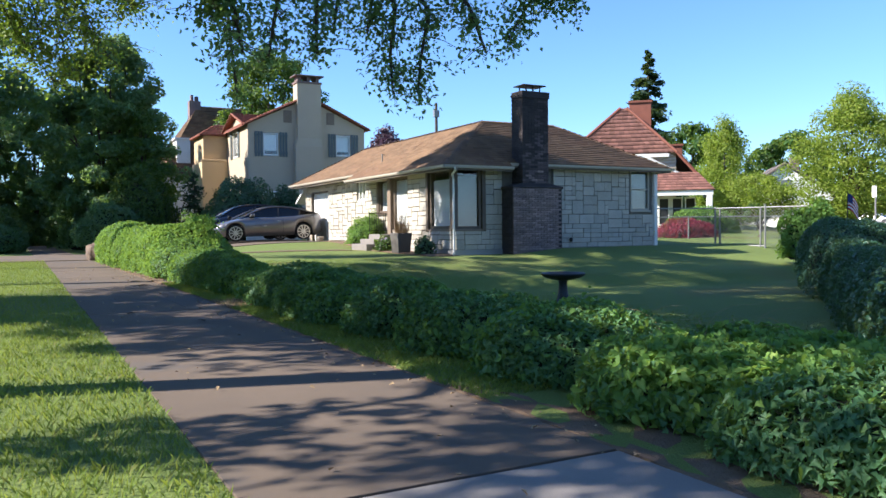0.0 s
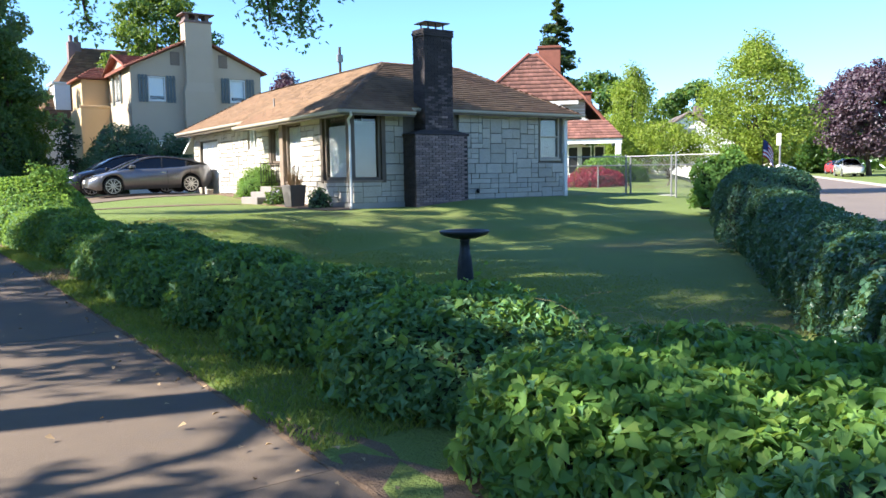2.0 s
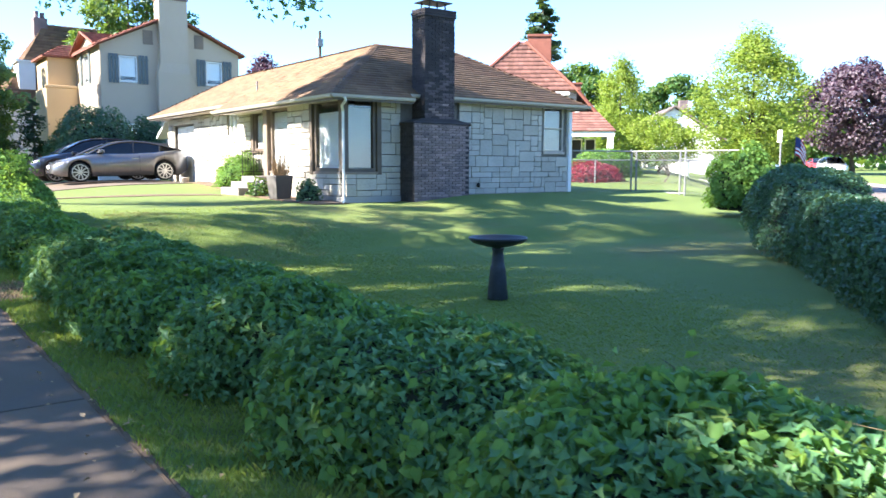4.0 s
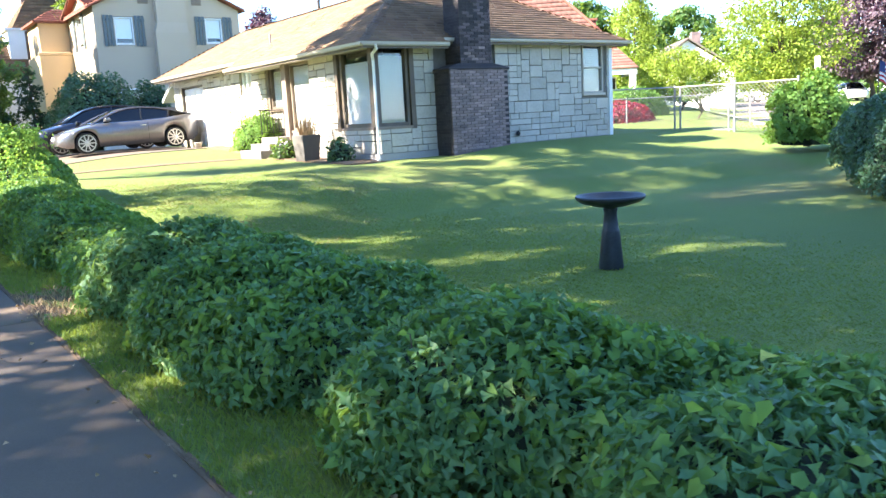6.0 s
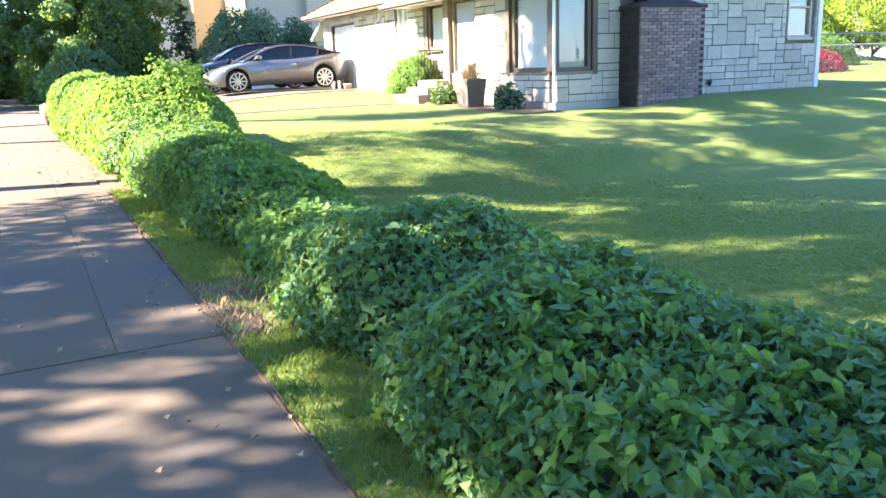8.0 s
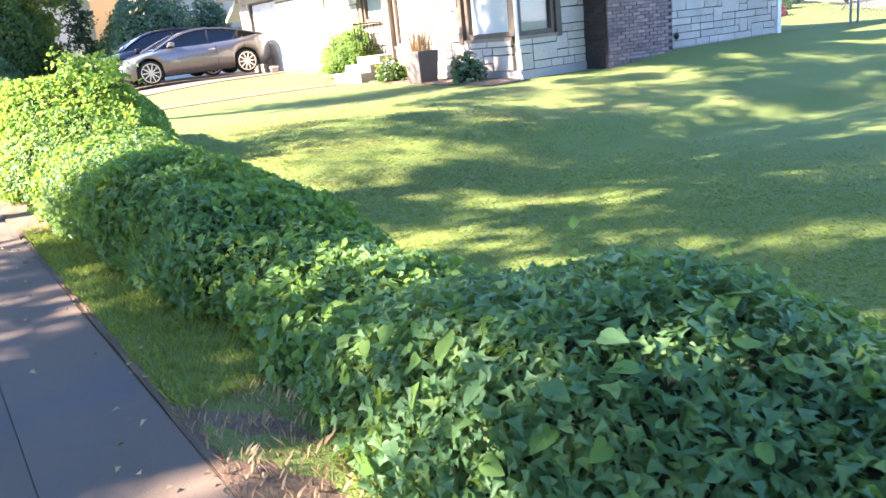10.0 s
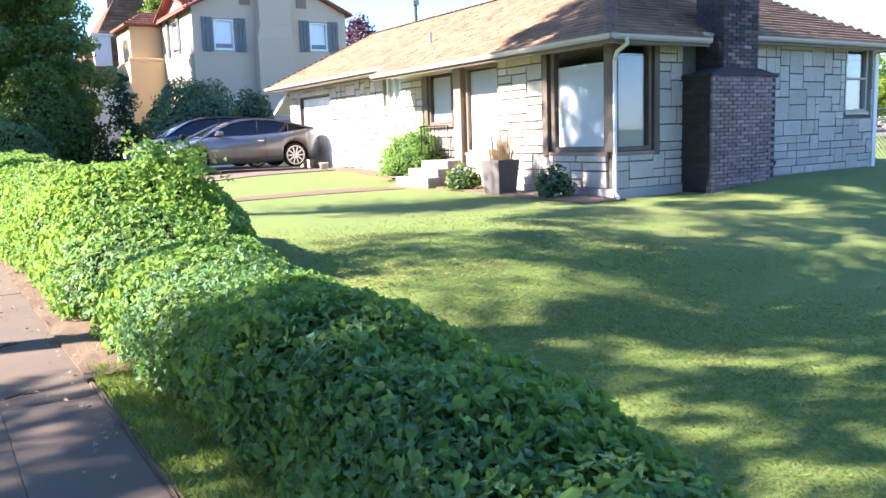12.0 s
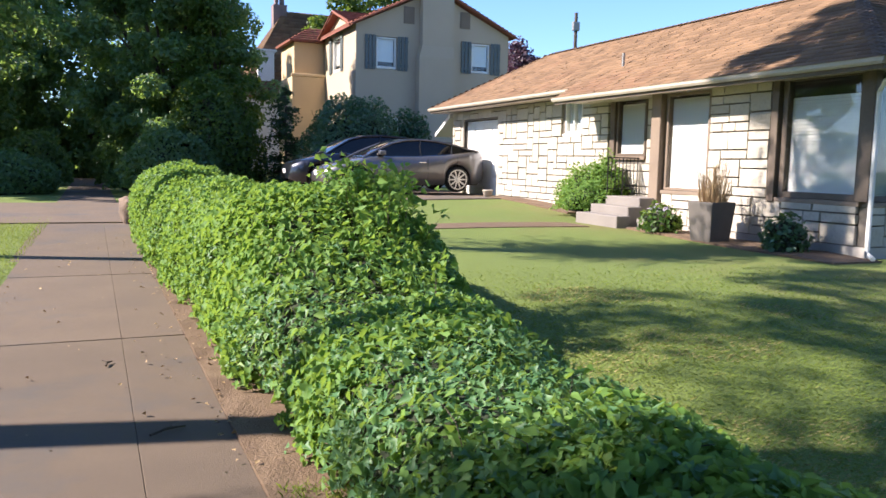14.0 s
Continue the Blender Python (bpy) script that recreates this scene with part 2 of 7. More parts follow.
def tube(bm, path, radii, sides=8, caps=True):
    rings = []
    path = [Vector(p) for p in path]
    for i, p in enumerate(path):
        d = (path[min(i + 1, len(path) - 1)] - path[max(i - 1, 0)]).normalized()
        side = d.cross(Vector((0, 0, 1)) if abs(d.z) < 0.9 else Vector((1, 0, 0))).normalized()
        up = side.cross(d)
        r = radii[i] if isinstance(radii, (list, tuple)) else radii
        rings.append([bm.verts.new(p + (side * math.cos(a) + up * math.sin(a)) * r) for a in [2 * math.pi * k / sides for k in range(sides)]])
    for a, b in zip(rings, rings[1:]):
        for k in range(sides):
            bm.faces.new((a[k], a[(k + 1) % sides], b[(k + 1) % sides], b[k]))
    if caps:
        bm.faces.new(rings[0][::-1])
        bm.faces.new(rings[-1])
    return bm


def lathe(bm, profile, sides=24, cx=0, cy=0):
    rings = [[bm.verts.new((cx + r * math.cos(2 * math.pi * k / sides), cy + r * math.sin(2 * math.pi * k / sides), z)) for k in range(sides)] for r, z in profile]
    for a, b in zip(rings, rings[1:]):
        for k in range(sides):
            bm.faces.new((a[k], a[(k + 1) % sides], b[(k + 1) % sides], b[k]))
    bm.faces.new(rings[0][::-1])
    bm.faces.new(rings[-1])
    return bm


def smoothstep(a, b, v):
    u = np.clip((np.asarray(v, float) - a) / (b - a), 0, 1)
    return u * u * (3 - 2 * u)


def mesh_from(name, verts, faces_n, loops):
    """A mesh out of arrays: verts (n, 3), a face size, and flat indices."""
    me = bpy.data.meshes.new(name)
    n = len(loops) // faces_n
    me.vertices.add(len(verts))
    me.vertices.foreach_set("co", np.asarray(verts, np.float32).ravel())
    me.loops.add(len(loops))
    me.loops.foreach_set("vertex_index", np.asarray(loops, np.int32))
    me.polygons.add(n)
    me.polygons.foreach_set("loop_start", np.arange(n, dtype=np.int32) * faces_n)
    me.update(calc_edges=True)
    me.validate()
    return me


def leaves_mesh(name, centers, normals, size, long=1.35, fold=0.25, rng=RNG, droop=0.0, kind="plain"):
    """Leaves folded along the midrib, lying roughly across their normals: plain ones of two triangles, heart-shaped ones, or lobed ones."""
    n = len(centers)
    nrm = normals / np.maximum(np.linalg.norm(normals, axis=1, keepdims=True), 1e-6)
    a = rng.normal(size=(n, 3))
    a[:, 2] -= droop
    t = a - nrm * np.sum(a * nrm, axis=1, keepdims=True)
    t /= np.maximum(np.linalg.norm(t, axis=1, keepdims=True), 1e-6)
    s = np.cross(nrm, t)
    if kind == "plain":
        shape = ((0, -0.45, 0), (0.55, -0.1, 1), (0, 0.6, -0.4), (-0.55, -0.1, 1))
        tris = ((0, 2, 1), (0, 3, 2))
    elif kind == "heart":
        shape = ((0, -0.34, 0), (0.3, -0.5, 0.6), (0.5, -0.12, 0.9), (0, 0.62, -0.7), (-0.5, -0.12, 0.9), (-0.3, -0.5, 0.6))
        tris = ((0, 2, 1), (0, 3, 2), (0, 5, 4), (0, 4, 3))
    else:
        shape = ((0, -0.36, 0), (0.62, -0.3, 0.7), (0.24, 0.06, 0.5), (0, 0.66, -0.5), (-0.24, 0.06, 0.5), (-0.62, -0.3, 0.7))
        tris = ((0, 2, 1), (0, 3, 2), (0, 5, 4), (0, 4, 3))
    L, W, lift = (size * long)[:, None], size[:, None], nrm * (size * fold)[:, None]
    v = np.stack([centers + s * W * p + t * L * q + lift * r for p, q, r in shape], axis=1).reshape(-1, 3)
    k = np.arange(n)[:, None] * len(shape)
    loops = np.concatenate([k + np.array([tri]) for tri in tris], axis=1).ravel()
    return mesh_from(name, v, 3, loops)


# ---- ground ----


def street_side(x, y):
    return (x - 7.3) * 0.65 - (y - 4.7) * 0.76


def rise(u):
    """The street climbs gently away from the corner."""
    return np.clip(0.02 * (np.asarray(u, float) - 36), 0.0, 0.9)


def ground_z(x, y):
    x, y = np.asarray(x, float), np.asarray(y, float)
    foot = 15.5 - 0.2 * np.clip(x - 10, 0, 9) - 1.2 * smoothstep(9.5, 6.0, x)
    lawn = -0.5 + 0.29 * smoothstep(foot, foot + 0.85 + 2.0 * smoothstep(9.5, 6.5, x), y) + 0.41 * smoothstep(foot + 0.4, 19.3, y) + 0.1 * smoothstep(21, 25, y) + 0.2 * smoothstep(25, 31, y)
    lawn = lawn + 0.15 * smoothstep(12.2, 14.6, x) * smoothstep(16.6, 19.2, y)
    lawn = lawn + 0.02 * np.sin(x * 0.9 + 1) * np.sin(y * 0.8)
    inside = smoothstep(3.3, 4.7, x + 0.0 * y)
    wide = smoothstep(2.4, 9.0, x)
    w = np.where(y > 16, inside + (wide - inside) * smoothstep(24, 29, y), inside)
    z = lawn * w
    s = street_side(x, y)
    z = z + (-0.12 - z) * smoothstep(0.2, 1.3, s) * (1 - smoothstep(60, 90, y))
    z = z + rise((x - 7.3) * 0.76 + (y - 4.7) * 0.65)
    z = z - 0.17 * smoothstep(2.9, 3.0, s) * smoothstep(5.0, 6.0, x)
    near = (np.abs(x - 1.35) < 0.84) & (y < 29)
    return np.where(near, -0.06, z)


def axis_steps(fine_lo, fine_hi, step, far):
    inner = np.arange(fine_lo, fine_hi + 1e-6, step)
    g = step * np.cumsum(1.25 ** np.arange(1, 60))
    lo = fine_lo - g[g < far]
    hi = fine_hi + g[g < far]
    return np.concatenate([lo[::-1], inner, hi])


gx, gy = axis_steps(-4, 26, 0.25, 900), axis_steps(-3, 40, 0.25, 900)
X, Y = np.meshgrid(gx, gy)
Z = ground_z(X, Y)
nx, ny = len(gx), len(gy)
idx = np.arange(nx * ny).reshape(ny, nx)
quads = np.stack([idx[:-1, :-1], idx[:-1, 1:], idx[1:, 1:], idx[1:, :-1]], axis=-1).ravel()
gme = mesh_from("ground", np.stack([X, Y, Z], axis=-1).reshape(-1, 3), 4, quads)
gme.polygons.foreach_set("use_smooth", [True] * len(gme.polygons))
ground = tagged(link_mesh("ground", gme, M_GRASS), "mown green lawn with a low grass bank", "ground", kind="structure")


def sheet(name, outline_fn, us, vs, material, thick=0.12):
    """A slab that follows the ground, its top given by outline_fn(u, v) -> (x, y, z)."""
    bm = bmesh.new()
    top = [[bm.verts.new(outline_fn(u, v)) for u in us] for v in vs]
    for a, b in zip(top, top[1:]):
        for k in range(len(us) - 1):
            bm.faces.new((a[k], a[k + 1], b[k + 1], b[k]))
    ext = bmesh.ops.extrude_face_region(bm, geom=bm.faces[:])
    bmesh.ops.translate(bm, vec=(0, 0, -thick), verts=[g for g in ext["geom"] if isinstance(g, bmesh.types.BMVert)])
    return part(name, bm, material)


# sidewalk: slabs with joints, drifting slightly to the west as it goes
def walk_x(y):
    return 1.36 - 0.012 * max(0, y - 12)


pavement = thing("pavement", label="old concrete sidewalk slabs with dark joints", category="sidewalk", kind="structure")
SLAB_Y = [-4.2, -2.4, -0.6, 1.0, 2.47, 3.5, 6.8, 10.15, 15.0, 18.82, 22.4, 26.2, 30.1]
for y0, y1 in zip(SLAB_Y, SLAB_Y[1:]):
    tilt = RNG.uniform(-0.004, 0.004, 2)
    wob = RNG.uniform(-0.006, 0.006, 2)
    for s0, s1 in ((-0.83, 0.3665), (0.3685, 0.83)) if y0 > 9 else ((-0.83, 0.83),):
        bm = bmesh.new()
        prism(bm, [(walk_x(yy) + sx, yy, tz) for sx, yy, tz in ((s0, y0 + 0.009, tilt[0]), (s1, y0 + 0.009 + wob[0], tilt[0]), (s1, y1 - 0.009 + wob[1], tilt[1]), (s0, y1 - 0.009, tilt[1]))], (0, 0, -0.1))
        bmesh.ops.bevel(bm, geom=bm.edges[:], offset=0.0025, segments=1, affect="EDGES")
        part("slab", bm, M_CORNER if y0 < 2 else M_SLAB, pavement, "pale corner slab" if y0 < 2 else "")
# far run of the path beyond the driveway, in the shade of the trees
for k in range(16):
    y0 = 37.6 + 1.7 * k
    bm = bmesh.new()
    prism(bm, [(walk_x(y0) - 0.8, y0, 0.02), (walk_x(y0) + 0.8, y0, 0.02), (walk_x(y0) + 0.8, y0 + 1.68, 0.02), (walk_x(y0) - 0.8, y0 + 1.68, 0.02)], (0, 0, -0.1))
    part("slab", bm, M_SLAB, pavement)
# driveway
drive = sheet("driveway", lambda u, v: (u, v, float(ground_z(u, v)) + 0.025), list(np.linspace(-6, 11.35, 24)), list(np.linspace(30.12, 37.5, 8)), M_SLAB)
tagged(drive, "sunlit pale concrete driveway rising to the garage", "driveway", kind="structure")
# narrow garden path to the porch steps
path = sheet("garden_path", lambda u, v: (u, v + (u - 4) * 0.02, float(ground_z(u, v)) + 0.015), list(np.linspace(3.6, 9.6, 14)), [24.3, 24.7, 25.15], M_SOIL, 0.05)
tagged(path, "sunken narrow path edge across the lawn", "path", kind="structure")
# the street beyond the low hedge
def street_pt(u, v):
    return (7.3 + 0.76 * u + 0.65 * v, 4.7 + 0.65 * u - 0.76 * v, -0.262 + float(rise(u)))


road = sheet("road", lambda u, v: street_pt(u, v), list(np.linspace(2.0, 320, 60)), [3.0, 6, 9, 12.5], M_ROAD)
tagged(road, "worn grey-brown asphalt street", "road", kind="structure")
kerb = sheet("kerb", lambda u, v: (*street_pt(u, v)[:2], street_pt(u, v)[2] + 0.152), list(np.linspace(2.0, 320, 60)), [2.84, 3.0], M_KERB, 0.2)
tagged(kerb, "low concrete kerb along the street", "kerb", kind="structure")
kerb2 = sheet("kerb", lambda u, v: (*street_pt(u, v)[:2], street_pt(u, v)[2] + 0.132), list(np.linspace(2.0, 320, 60)), [12.5, 12.66], M_KERB, 0.2)
tagged(kerb2, "low concrete kerb along the street", "kerb", kind="structure")
# planting strip of bare soil along the front of the house and beside the hedge
bed = sheet("garden_bed", lambda u, v: (u, v, float(ground_z(u, v)) + 0.03 + 0.012 * math.sin(v * 5)), [10.1, 10.5, 10.98], list(np.linspace(19.6, 24.0, 16)), M_SOIL, 0.06)
tagged(bed, "reddish bark-mulch bed along the house wall", "garden bed", kind="structure")
bed2 = sheet("garden_bed", lambda u, v: (u, v, float(ground_z(u, v)) + 0.03), [10.75, 11.1, 11.38], list(np.linspace(27.0, 31.6, 12)), M_SOIL, 0.06)
tagged(bed2, "reddish bark-mulch bed along the house wall", "garden bed", kind="structure")
soil = sheet("soil_strip", lambda u, v: (2.19 - 0.012 * max(0, v - 12) + u * (1.0 if v < 27 else 0.3), v, 0.012 + 0.01 * math.sin(v * 7 + u * 9)), [0.0, 0.15, 0.35, 0.55], list(np.linspace(15.3, 28.0, 40)), M_SOIL, 0.05)
for y0, y1, w in ((1.4, 15.25, 0.035), (0.6, 4.3, 0.5), (9.9, 11.3, 0.32)):
    bare = sheet("bare_soil", lambda u, v: (2.187 - 0.012 * max(0, v - 12) + w * (0.02 + u * (1 if w < 0.1 else math.sin(math.pi * (v - y0 + 0.05) / (y1 - y0 + 0.1)))), v, 0.0 + 0.008 * math.sin(v * 9 + u * 5)), [0.0, 0.3, 0.7, 1.0], list(np.linspace(y0, y1, 60 if w < 0.1 else 14)), M_SOIL, 0.05)
    tagged(bare, "bare brown earth at the sidewalk edge", "soil", kind="structure")
tagged(soil, "bare dry soil strip between sidewalk and hedge", "soil", kind="structure")

# ---- the stone bungalow ----
house = thing("stone_bungalow", 11, 19.9, 0, label="single-storey pale ashlar stone bungalow with brown hipped roof", category="house")
HX, HY = 11.0, 19.9


def hb(*pairs, bev=0.0):
    """Boxes given in world metres, moved into the house's own frame."""
    return boxes(*[((a[0] - HX, a[1] - HY, a[2]), (b[0] - HX, b[1] - HY, b[2])) for a, b in pairs], bev=bev)


def wall_with_holes(lo, hi, holes, along):
    """Solid pieces of a wall slab left over round rectangular openings (a0, a1, z0, z1) along x or y."""
    a0, a1 = (lo[0], hi[0]) if along == "x" else (lo[1], hi[1])
    cuts = sorted({a0, a1, *[h[0] for h in holes], *[h[1] for h in holes]})
    out = []
    levels = sorted({lo[2], hi[2], *[h[2] for h in holes], *[h[3] for h in holes]})
    for p, q in zip(cuts, cuts[1:]):
        for s0, s1 in zip(levels, levels[1:]):
            if not any(h[0] < q - 1e-6 and h[1] > p + 1e-6 and h[2] < s1 - 1e-6 and h[3] > s0 + 1e-6 for h in holes):
                out.append(((p, lo[1], s0), (q, hi[1], s1)) if along == "x" else ((lo[0], p, s0), (hi[0], q, s1)))
    return out


def welded(bm):
    """One connected solid out of butted boxes."""
    bmesh.ops.remove_doubles(bm, verts=bm.verts, dist=1e-4)
    seen = {}
    for f in bm.faces:
        seen.setdefault(tuple(sorted(v.index for v in f.verts)), []).append(f)
    bmesh.ops.delete(bm, geom=[f for fs in seen.values() if len(fs) > 1 for f in fs], context="FACES_ONLY")
    return bm


# openings: along the south wall in x, along the west walls in y
S_HOLES = [(11.06, 11.95, 0.98, 2.8), (17.72, 18.56, 1.55, 2.86)]
W_HOLES = [(20.06, 21.5, 0.98, 2.8), (23.05, 24.2, 0.98, 2.72)]
G_HOLES = [(25.3, 26.3, 1.6, 2.82), (27.6, 28.32, 2.12, 2.9), (31.7, 33.95, 0.3, 2.62)]
TOPZ = 2.98
walls = {
    "wall_south": part("wall", welded(hb(*wall_with_holes((11.05, 19.95, -0.1), (18.8, 20.15, TOPZ), S_HOLES, "x"))), M_MORTAR, house),
    "wall_west": part("wall", welded(hb(*wall_with_holes((11.05, 20.15, -0.1), (11.25, 24.6, TOPZ), W_HOLES, "y"))), M_MORTAR, house),
    "wall_garage": part("wall", welded(hb(*wall_with_holes((11.45, 24.6, 0), (11.65, 34.7, TOPZ), G_HOLES, "y"))), M_MORTAR, house),
}
for lo, hi in (((18.6, 20.15, -0.1), (18.8, 25.2, TOPZ)), ((16.2, 25.0, 0), (18.6, 25.2, TOPZ)), ((16.0, 25.0, 0), (16.2, 34.5, TOPZ)), ((11.65, 34.5, 0), (16.2, 34.7, TOPZ)), ((11.25, 24.4, 0), (11.45, 24.6, TOPZ))):
    part("wall", hb((lo, hi)), M_STONE, house)


def stone_mesh(seed, lx):
    rng = np.random.default_rng(seed)
    bm = bmesh.new()
    box(bm, (-0.5, -0.5, -0.5), (0.5, 0.5, 0.5))
    for v in bm.verts:
        v.co += Vector(rng.uniform(-0.03, 0.03, 3)) * Vector((0.5, 1.0, 1.0)).x
        if v.co.y < 0:
            v.co.x *= 1 - 0.015 / lx
            v.co.z *= 0.965
    me = bpy.data.meshes.new("stone")
    bmesh.ops.recalc_face_normals(bm, faces=bm.faces)
    bm.to_mesh(me)
    bm.free()
    me.materials.append(M_STONE)
    return me


STONES = [stone_mesh(k, 1.0 + 0.5 * (k % 3)) for k in range(9)]


def ashlar(parent, a0, a1, z0, z1, holes, place, rz, seed, joint=0.013, limit=420):
    """Random-coursed stones over a wall face; each stone an object on shared meshes. place(a, z) gives the middle in the house frame."""
    rng = np.random.default_rng(seed)
    unit = 0.145
    na, nz = int((a1 - a0) / unit), int((z1 - z0) / unit)
    ua, uz = (a1 - a0) / na, (z1 - z0) / nz
    used = np.zeros((na, nz), bool)
    for i in range(na):
        for k in range(nz):
            ca, cz = a0 + (i + 0.5) * ua, z0 + (k + 0.5) * uz
            used[i, k] = any(h[0] < ca < h[1] and h[2] < cz < h[3] for h in holes)
    made = 0
    for k in range(nz):
        for i in range(na):
            if used[i, k]:
                continue
            h = int(rng.choice([1, 1, 1, 2] if k < nz * 0.28 else [1, 1, 2, 2, 2, 3]))
            w = int(rng.integers(2, 5) if h > 1 else rng.integers(2, 6))
            w = next((n for n in range(w) if i + n >= na or used[i + n, k]), w)
            h = next((m for m in range(h) if k + m >= nz or used[i:i + w, k + m].any()), h)
            used[i:i + w, k:k + h] = True
            if made >= limit:
                continue
            ob = new("stone", STONES[rng.integers(len(STONES))])
            ob.parent = parent
            ob.matrix_basis = Matrix.LocRotScale(place(a0 + (i + w / 2) * ua, z0 + (k + h / 2) * uz), Euler((0, 0, radians(rz))), (w * ua - joint, rng.uniform(0.07, 0.1), h * uz - joint))
            made += 1


# trims: base ledge, soffits, fascia gutters, downspout, posts
part("foundation", hb(((10.97, 19.87, -0.15), (18.86, 20.0, 0.36)), ((10.97, 20.0, -0.15), (11.05, 24.62, 0.36))), M_KERB, house, "pale concrete base course")
EZ = 2.8
PITCH = 0.577
W_EAVE, G_EAVE, S_EAVE, S2_EAVE = 10.45, 10.83, 19.4, 19.62
zw = lambda x: EZ + (x - W_EAVE) * PITCH
zs = lambda y: EZ + (y - S_EAVE) * PITCH
JOG_Y, JOG_X = 27.2, 12.75
RIDGE = zw(13.5)
N_EAVE = 35.2
ridge_n = N_EAVE - (RIDGE - zw(G_EAVE)) / PITCH
E_EAVE = 19.25
ridge_e = E_EAVE - (RIDGE - zs(S2_EAVE)) / PITCH


def roof_rows(slope_len, left, right, at, jit, seed, exposed=0.15, thick=0.03, wid=0.3):
    """Shingles in courses: left(s), right(s) bound the course at s along the slope; at(s, a) gives the place; returns verts and quads."""
    rng = np.random.default_rng(seed)
    V, L = [], []
    s = 0.0
    while s < slope_len - 0.02:
        a = left(s) - rng.uniform(0, wid)
        e = right(s)
        s2 = min(s + exposed + 0.03, slope_len)
        lo0 = left(s)
        while a < e:
            w = wid * rng.uniform(0.7, 1.3)
            p, q = max(a, lo0), min(a + w, e)
            a += w
            if q - p < 0.04:
                continue
            top = rng.uniform(0.75, 1.3) * thick
            sj = s + rng.uniform(-jit, jit)
            q -= 0.008
            pts = [at(sj, p, top), at(sj, q, top), at(s2, q, 0.006), at(s2, p, 0.006), at(sj, p, -0.01), at(sj, q, -0.01)]
            k = len(V)
            V += pts
            L += [k, k + 1, k + 2, k + 3, k + 4, k + 5, k + 1, k]
        s += exposed
    return V, L


def roof_face(name, rows, material, parent, label=""):
    V, L = [], []
    for v, l in rows:
        k = len(V)
        V += v
        L += [i + k for i in l]
    return tagged(link_mesh(name, mesh_from(name, V, 4, L), material, parent, label), kind="stuff")


CS = 1 / math.hypot(1, PITCH)
SN = PITCH * CS
# west face: eave jogs out over the porch
def at_w(s, a, up):
    x = W_EAVE + s * CS - up * SN
    return (x - HX, a - HY, EZ + s * SN + up * CS)


lenw = (13.5 - W_EAVE) / CS
jog = (G_EAVE - W_EAVE) / CS
west_l = lambda s: S_EAVE + s * CS
west_r = lambda s: JOG_Y if s < jog else N_EAVE - (s - jog) * CS
def at_s(s, a, up):
    y = S_EAVE + s * CS - up * SN
    return (a - HX, y - HY, EZ + s * SN + up * CS)


jog_s = (S2_EAVE - S_EAVE) / CS
lens = (zs(22.45) - EZ) / SN
south_l = lambda s: W_EAVE + s * CS
south_r = lambda s: JOG_X if s < jog_s else E_EAVE - (s - jog_s) * CS
def at_n(s, a, up):
    y = N_EAVE - s * CS + up * SN
    return (a - HX, y - HY, zw(G_EAVE) + s * SN + up * CS)


lenn = (RIDGE - zw(G_EAVE)) / SN
def at_e(s, a, up):
    x = E_EAVE - s * CS + up * SN
    return (x - HX, a - HY, zs(S2_EAVE) + s * SN + up * CS)


roof = part("roof", bmesh.new(), M_BROWN, house, "brown asphalt-shingle hipped roof")
bm = bmesh.new()
d = -0.03
P_SW, P_A, P_B = (W_EAVE, S_EAVE, EZ), (13.5, 22.45, RIDGE), (ridge_e, 22.45, RIDGE)
P_N = (13.5, ridge_n, RIDGE)
loc = lambda p, dz=d: (p[0] - HX, p[1] - HY, p[2] + dz)
polys = [
    [P_SW, P_A, P_N, (G_EAVE, N_EAVE, zw(G_EAVE)), (G_EAVE, JOG_Y, zw(G_EAVE)), (W_EAVE, JOG_Y, EZ)],
    [P_SW, (JOG_X, S_EAVE, EZ), (JOG_X, S2_EAVE, zs(S2_EAVE)), (E_EAVE, S2_EAVE, zs(S2_EAVE)), P_B, P_A],
    [(G_EAVE, N_EAVE, zw(G_EAVE)), P_N, (16.0, N_EAVE, zw(G_EAVE))],
    [(E_EAVE, S2_EAVE, zs(S2_EAVE)), (E_EAVE, 25.28, zs(S2_EAVE)), P_B],
    [P_N, P_A, (13.5, 22.45, RIDGE), (16.0, 25.0, zs(S2_EAVE)), (16.0, N_EAVE, zw(G_EAVE))],
    [P_A, P_B, (E_EAVE, 25.28, zs(S2_EAVE)), (16.0, 25.28, zs(S2_EAVE))],
]
for pl in polys:
    q = [loc(p) for i, p in enumerate(pl) if p != pl[i - 1]]
    f = poly(bm, q)
ext = bmesh.ops.extrude_face_region(bm, geom=bm.faces[:])
bmesh.ops.translate(bm, vec=(0, 0, -0.1), verts=[g for g in ext["geom"] if isinstance(g, bmesh.types.BMVert)])
bm.to_mesh(roof.data)
bm.free()
roof_face("shingle_layer", [roof_rows(lenw, west_l, west_r, at_w, 0.006, 1)], M_SHINGLE, roof)
roof_face("shingle_layer", [roof_rows(lens, south_l, south_r, at_s, 0.006, 2)], M_SHINGLE, roof)
roof_face("shingle_layer", [roof_rows(lenn, lambda s: G_EAVE + s * CS, lambda s: 16.0 - s * CS, at_n, 0.006, 3)], M_SHINGLE, roof)
roof_face("shingle_layer", [roof_rows(lenn, lambda s: S2_EAVE + s * CS, lambda s: 25.28 - s * CS, at_e, 0.006, 4)], M_SHINGLE, roof)
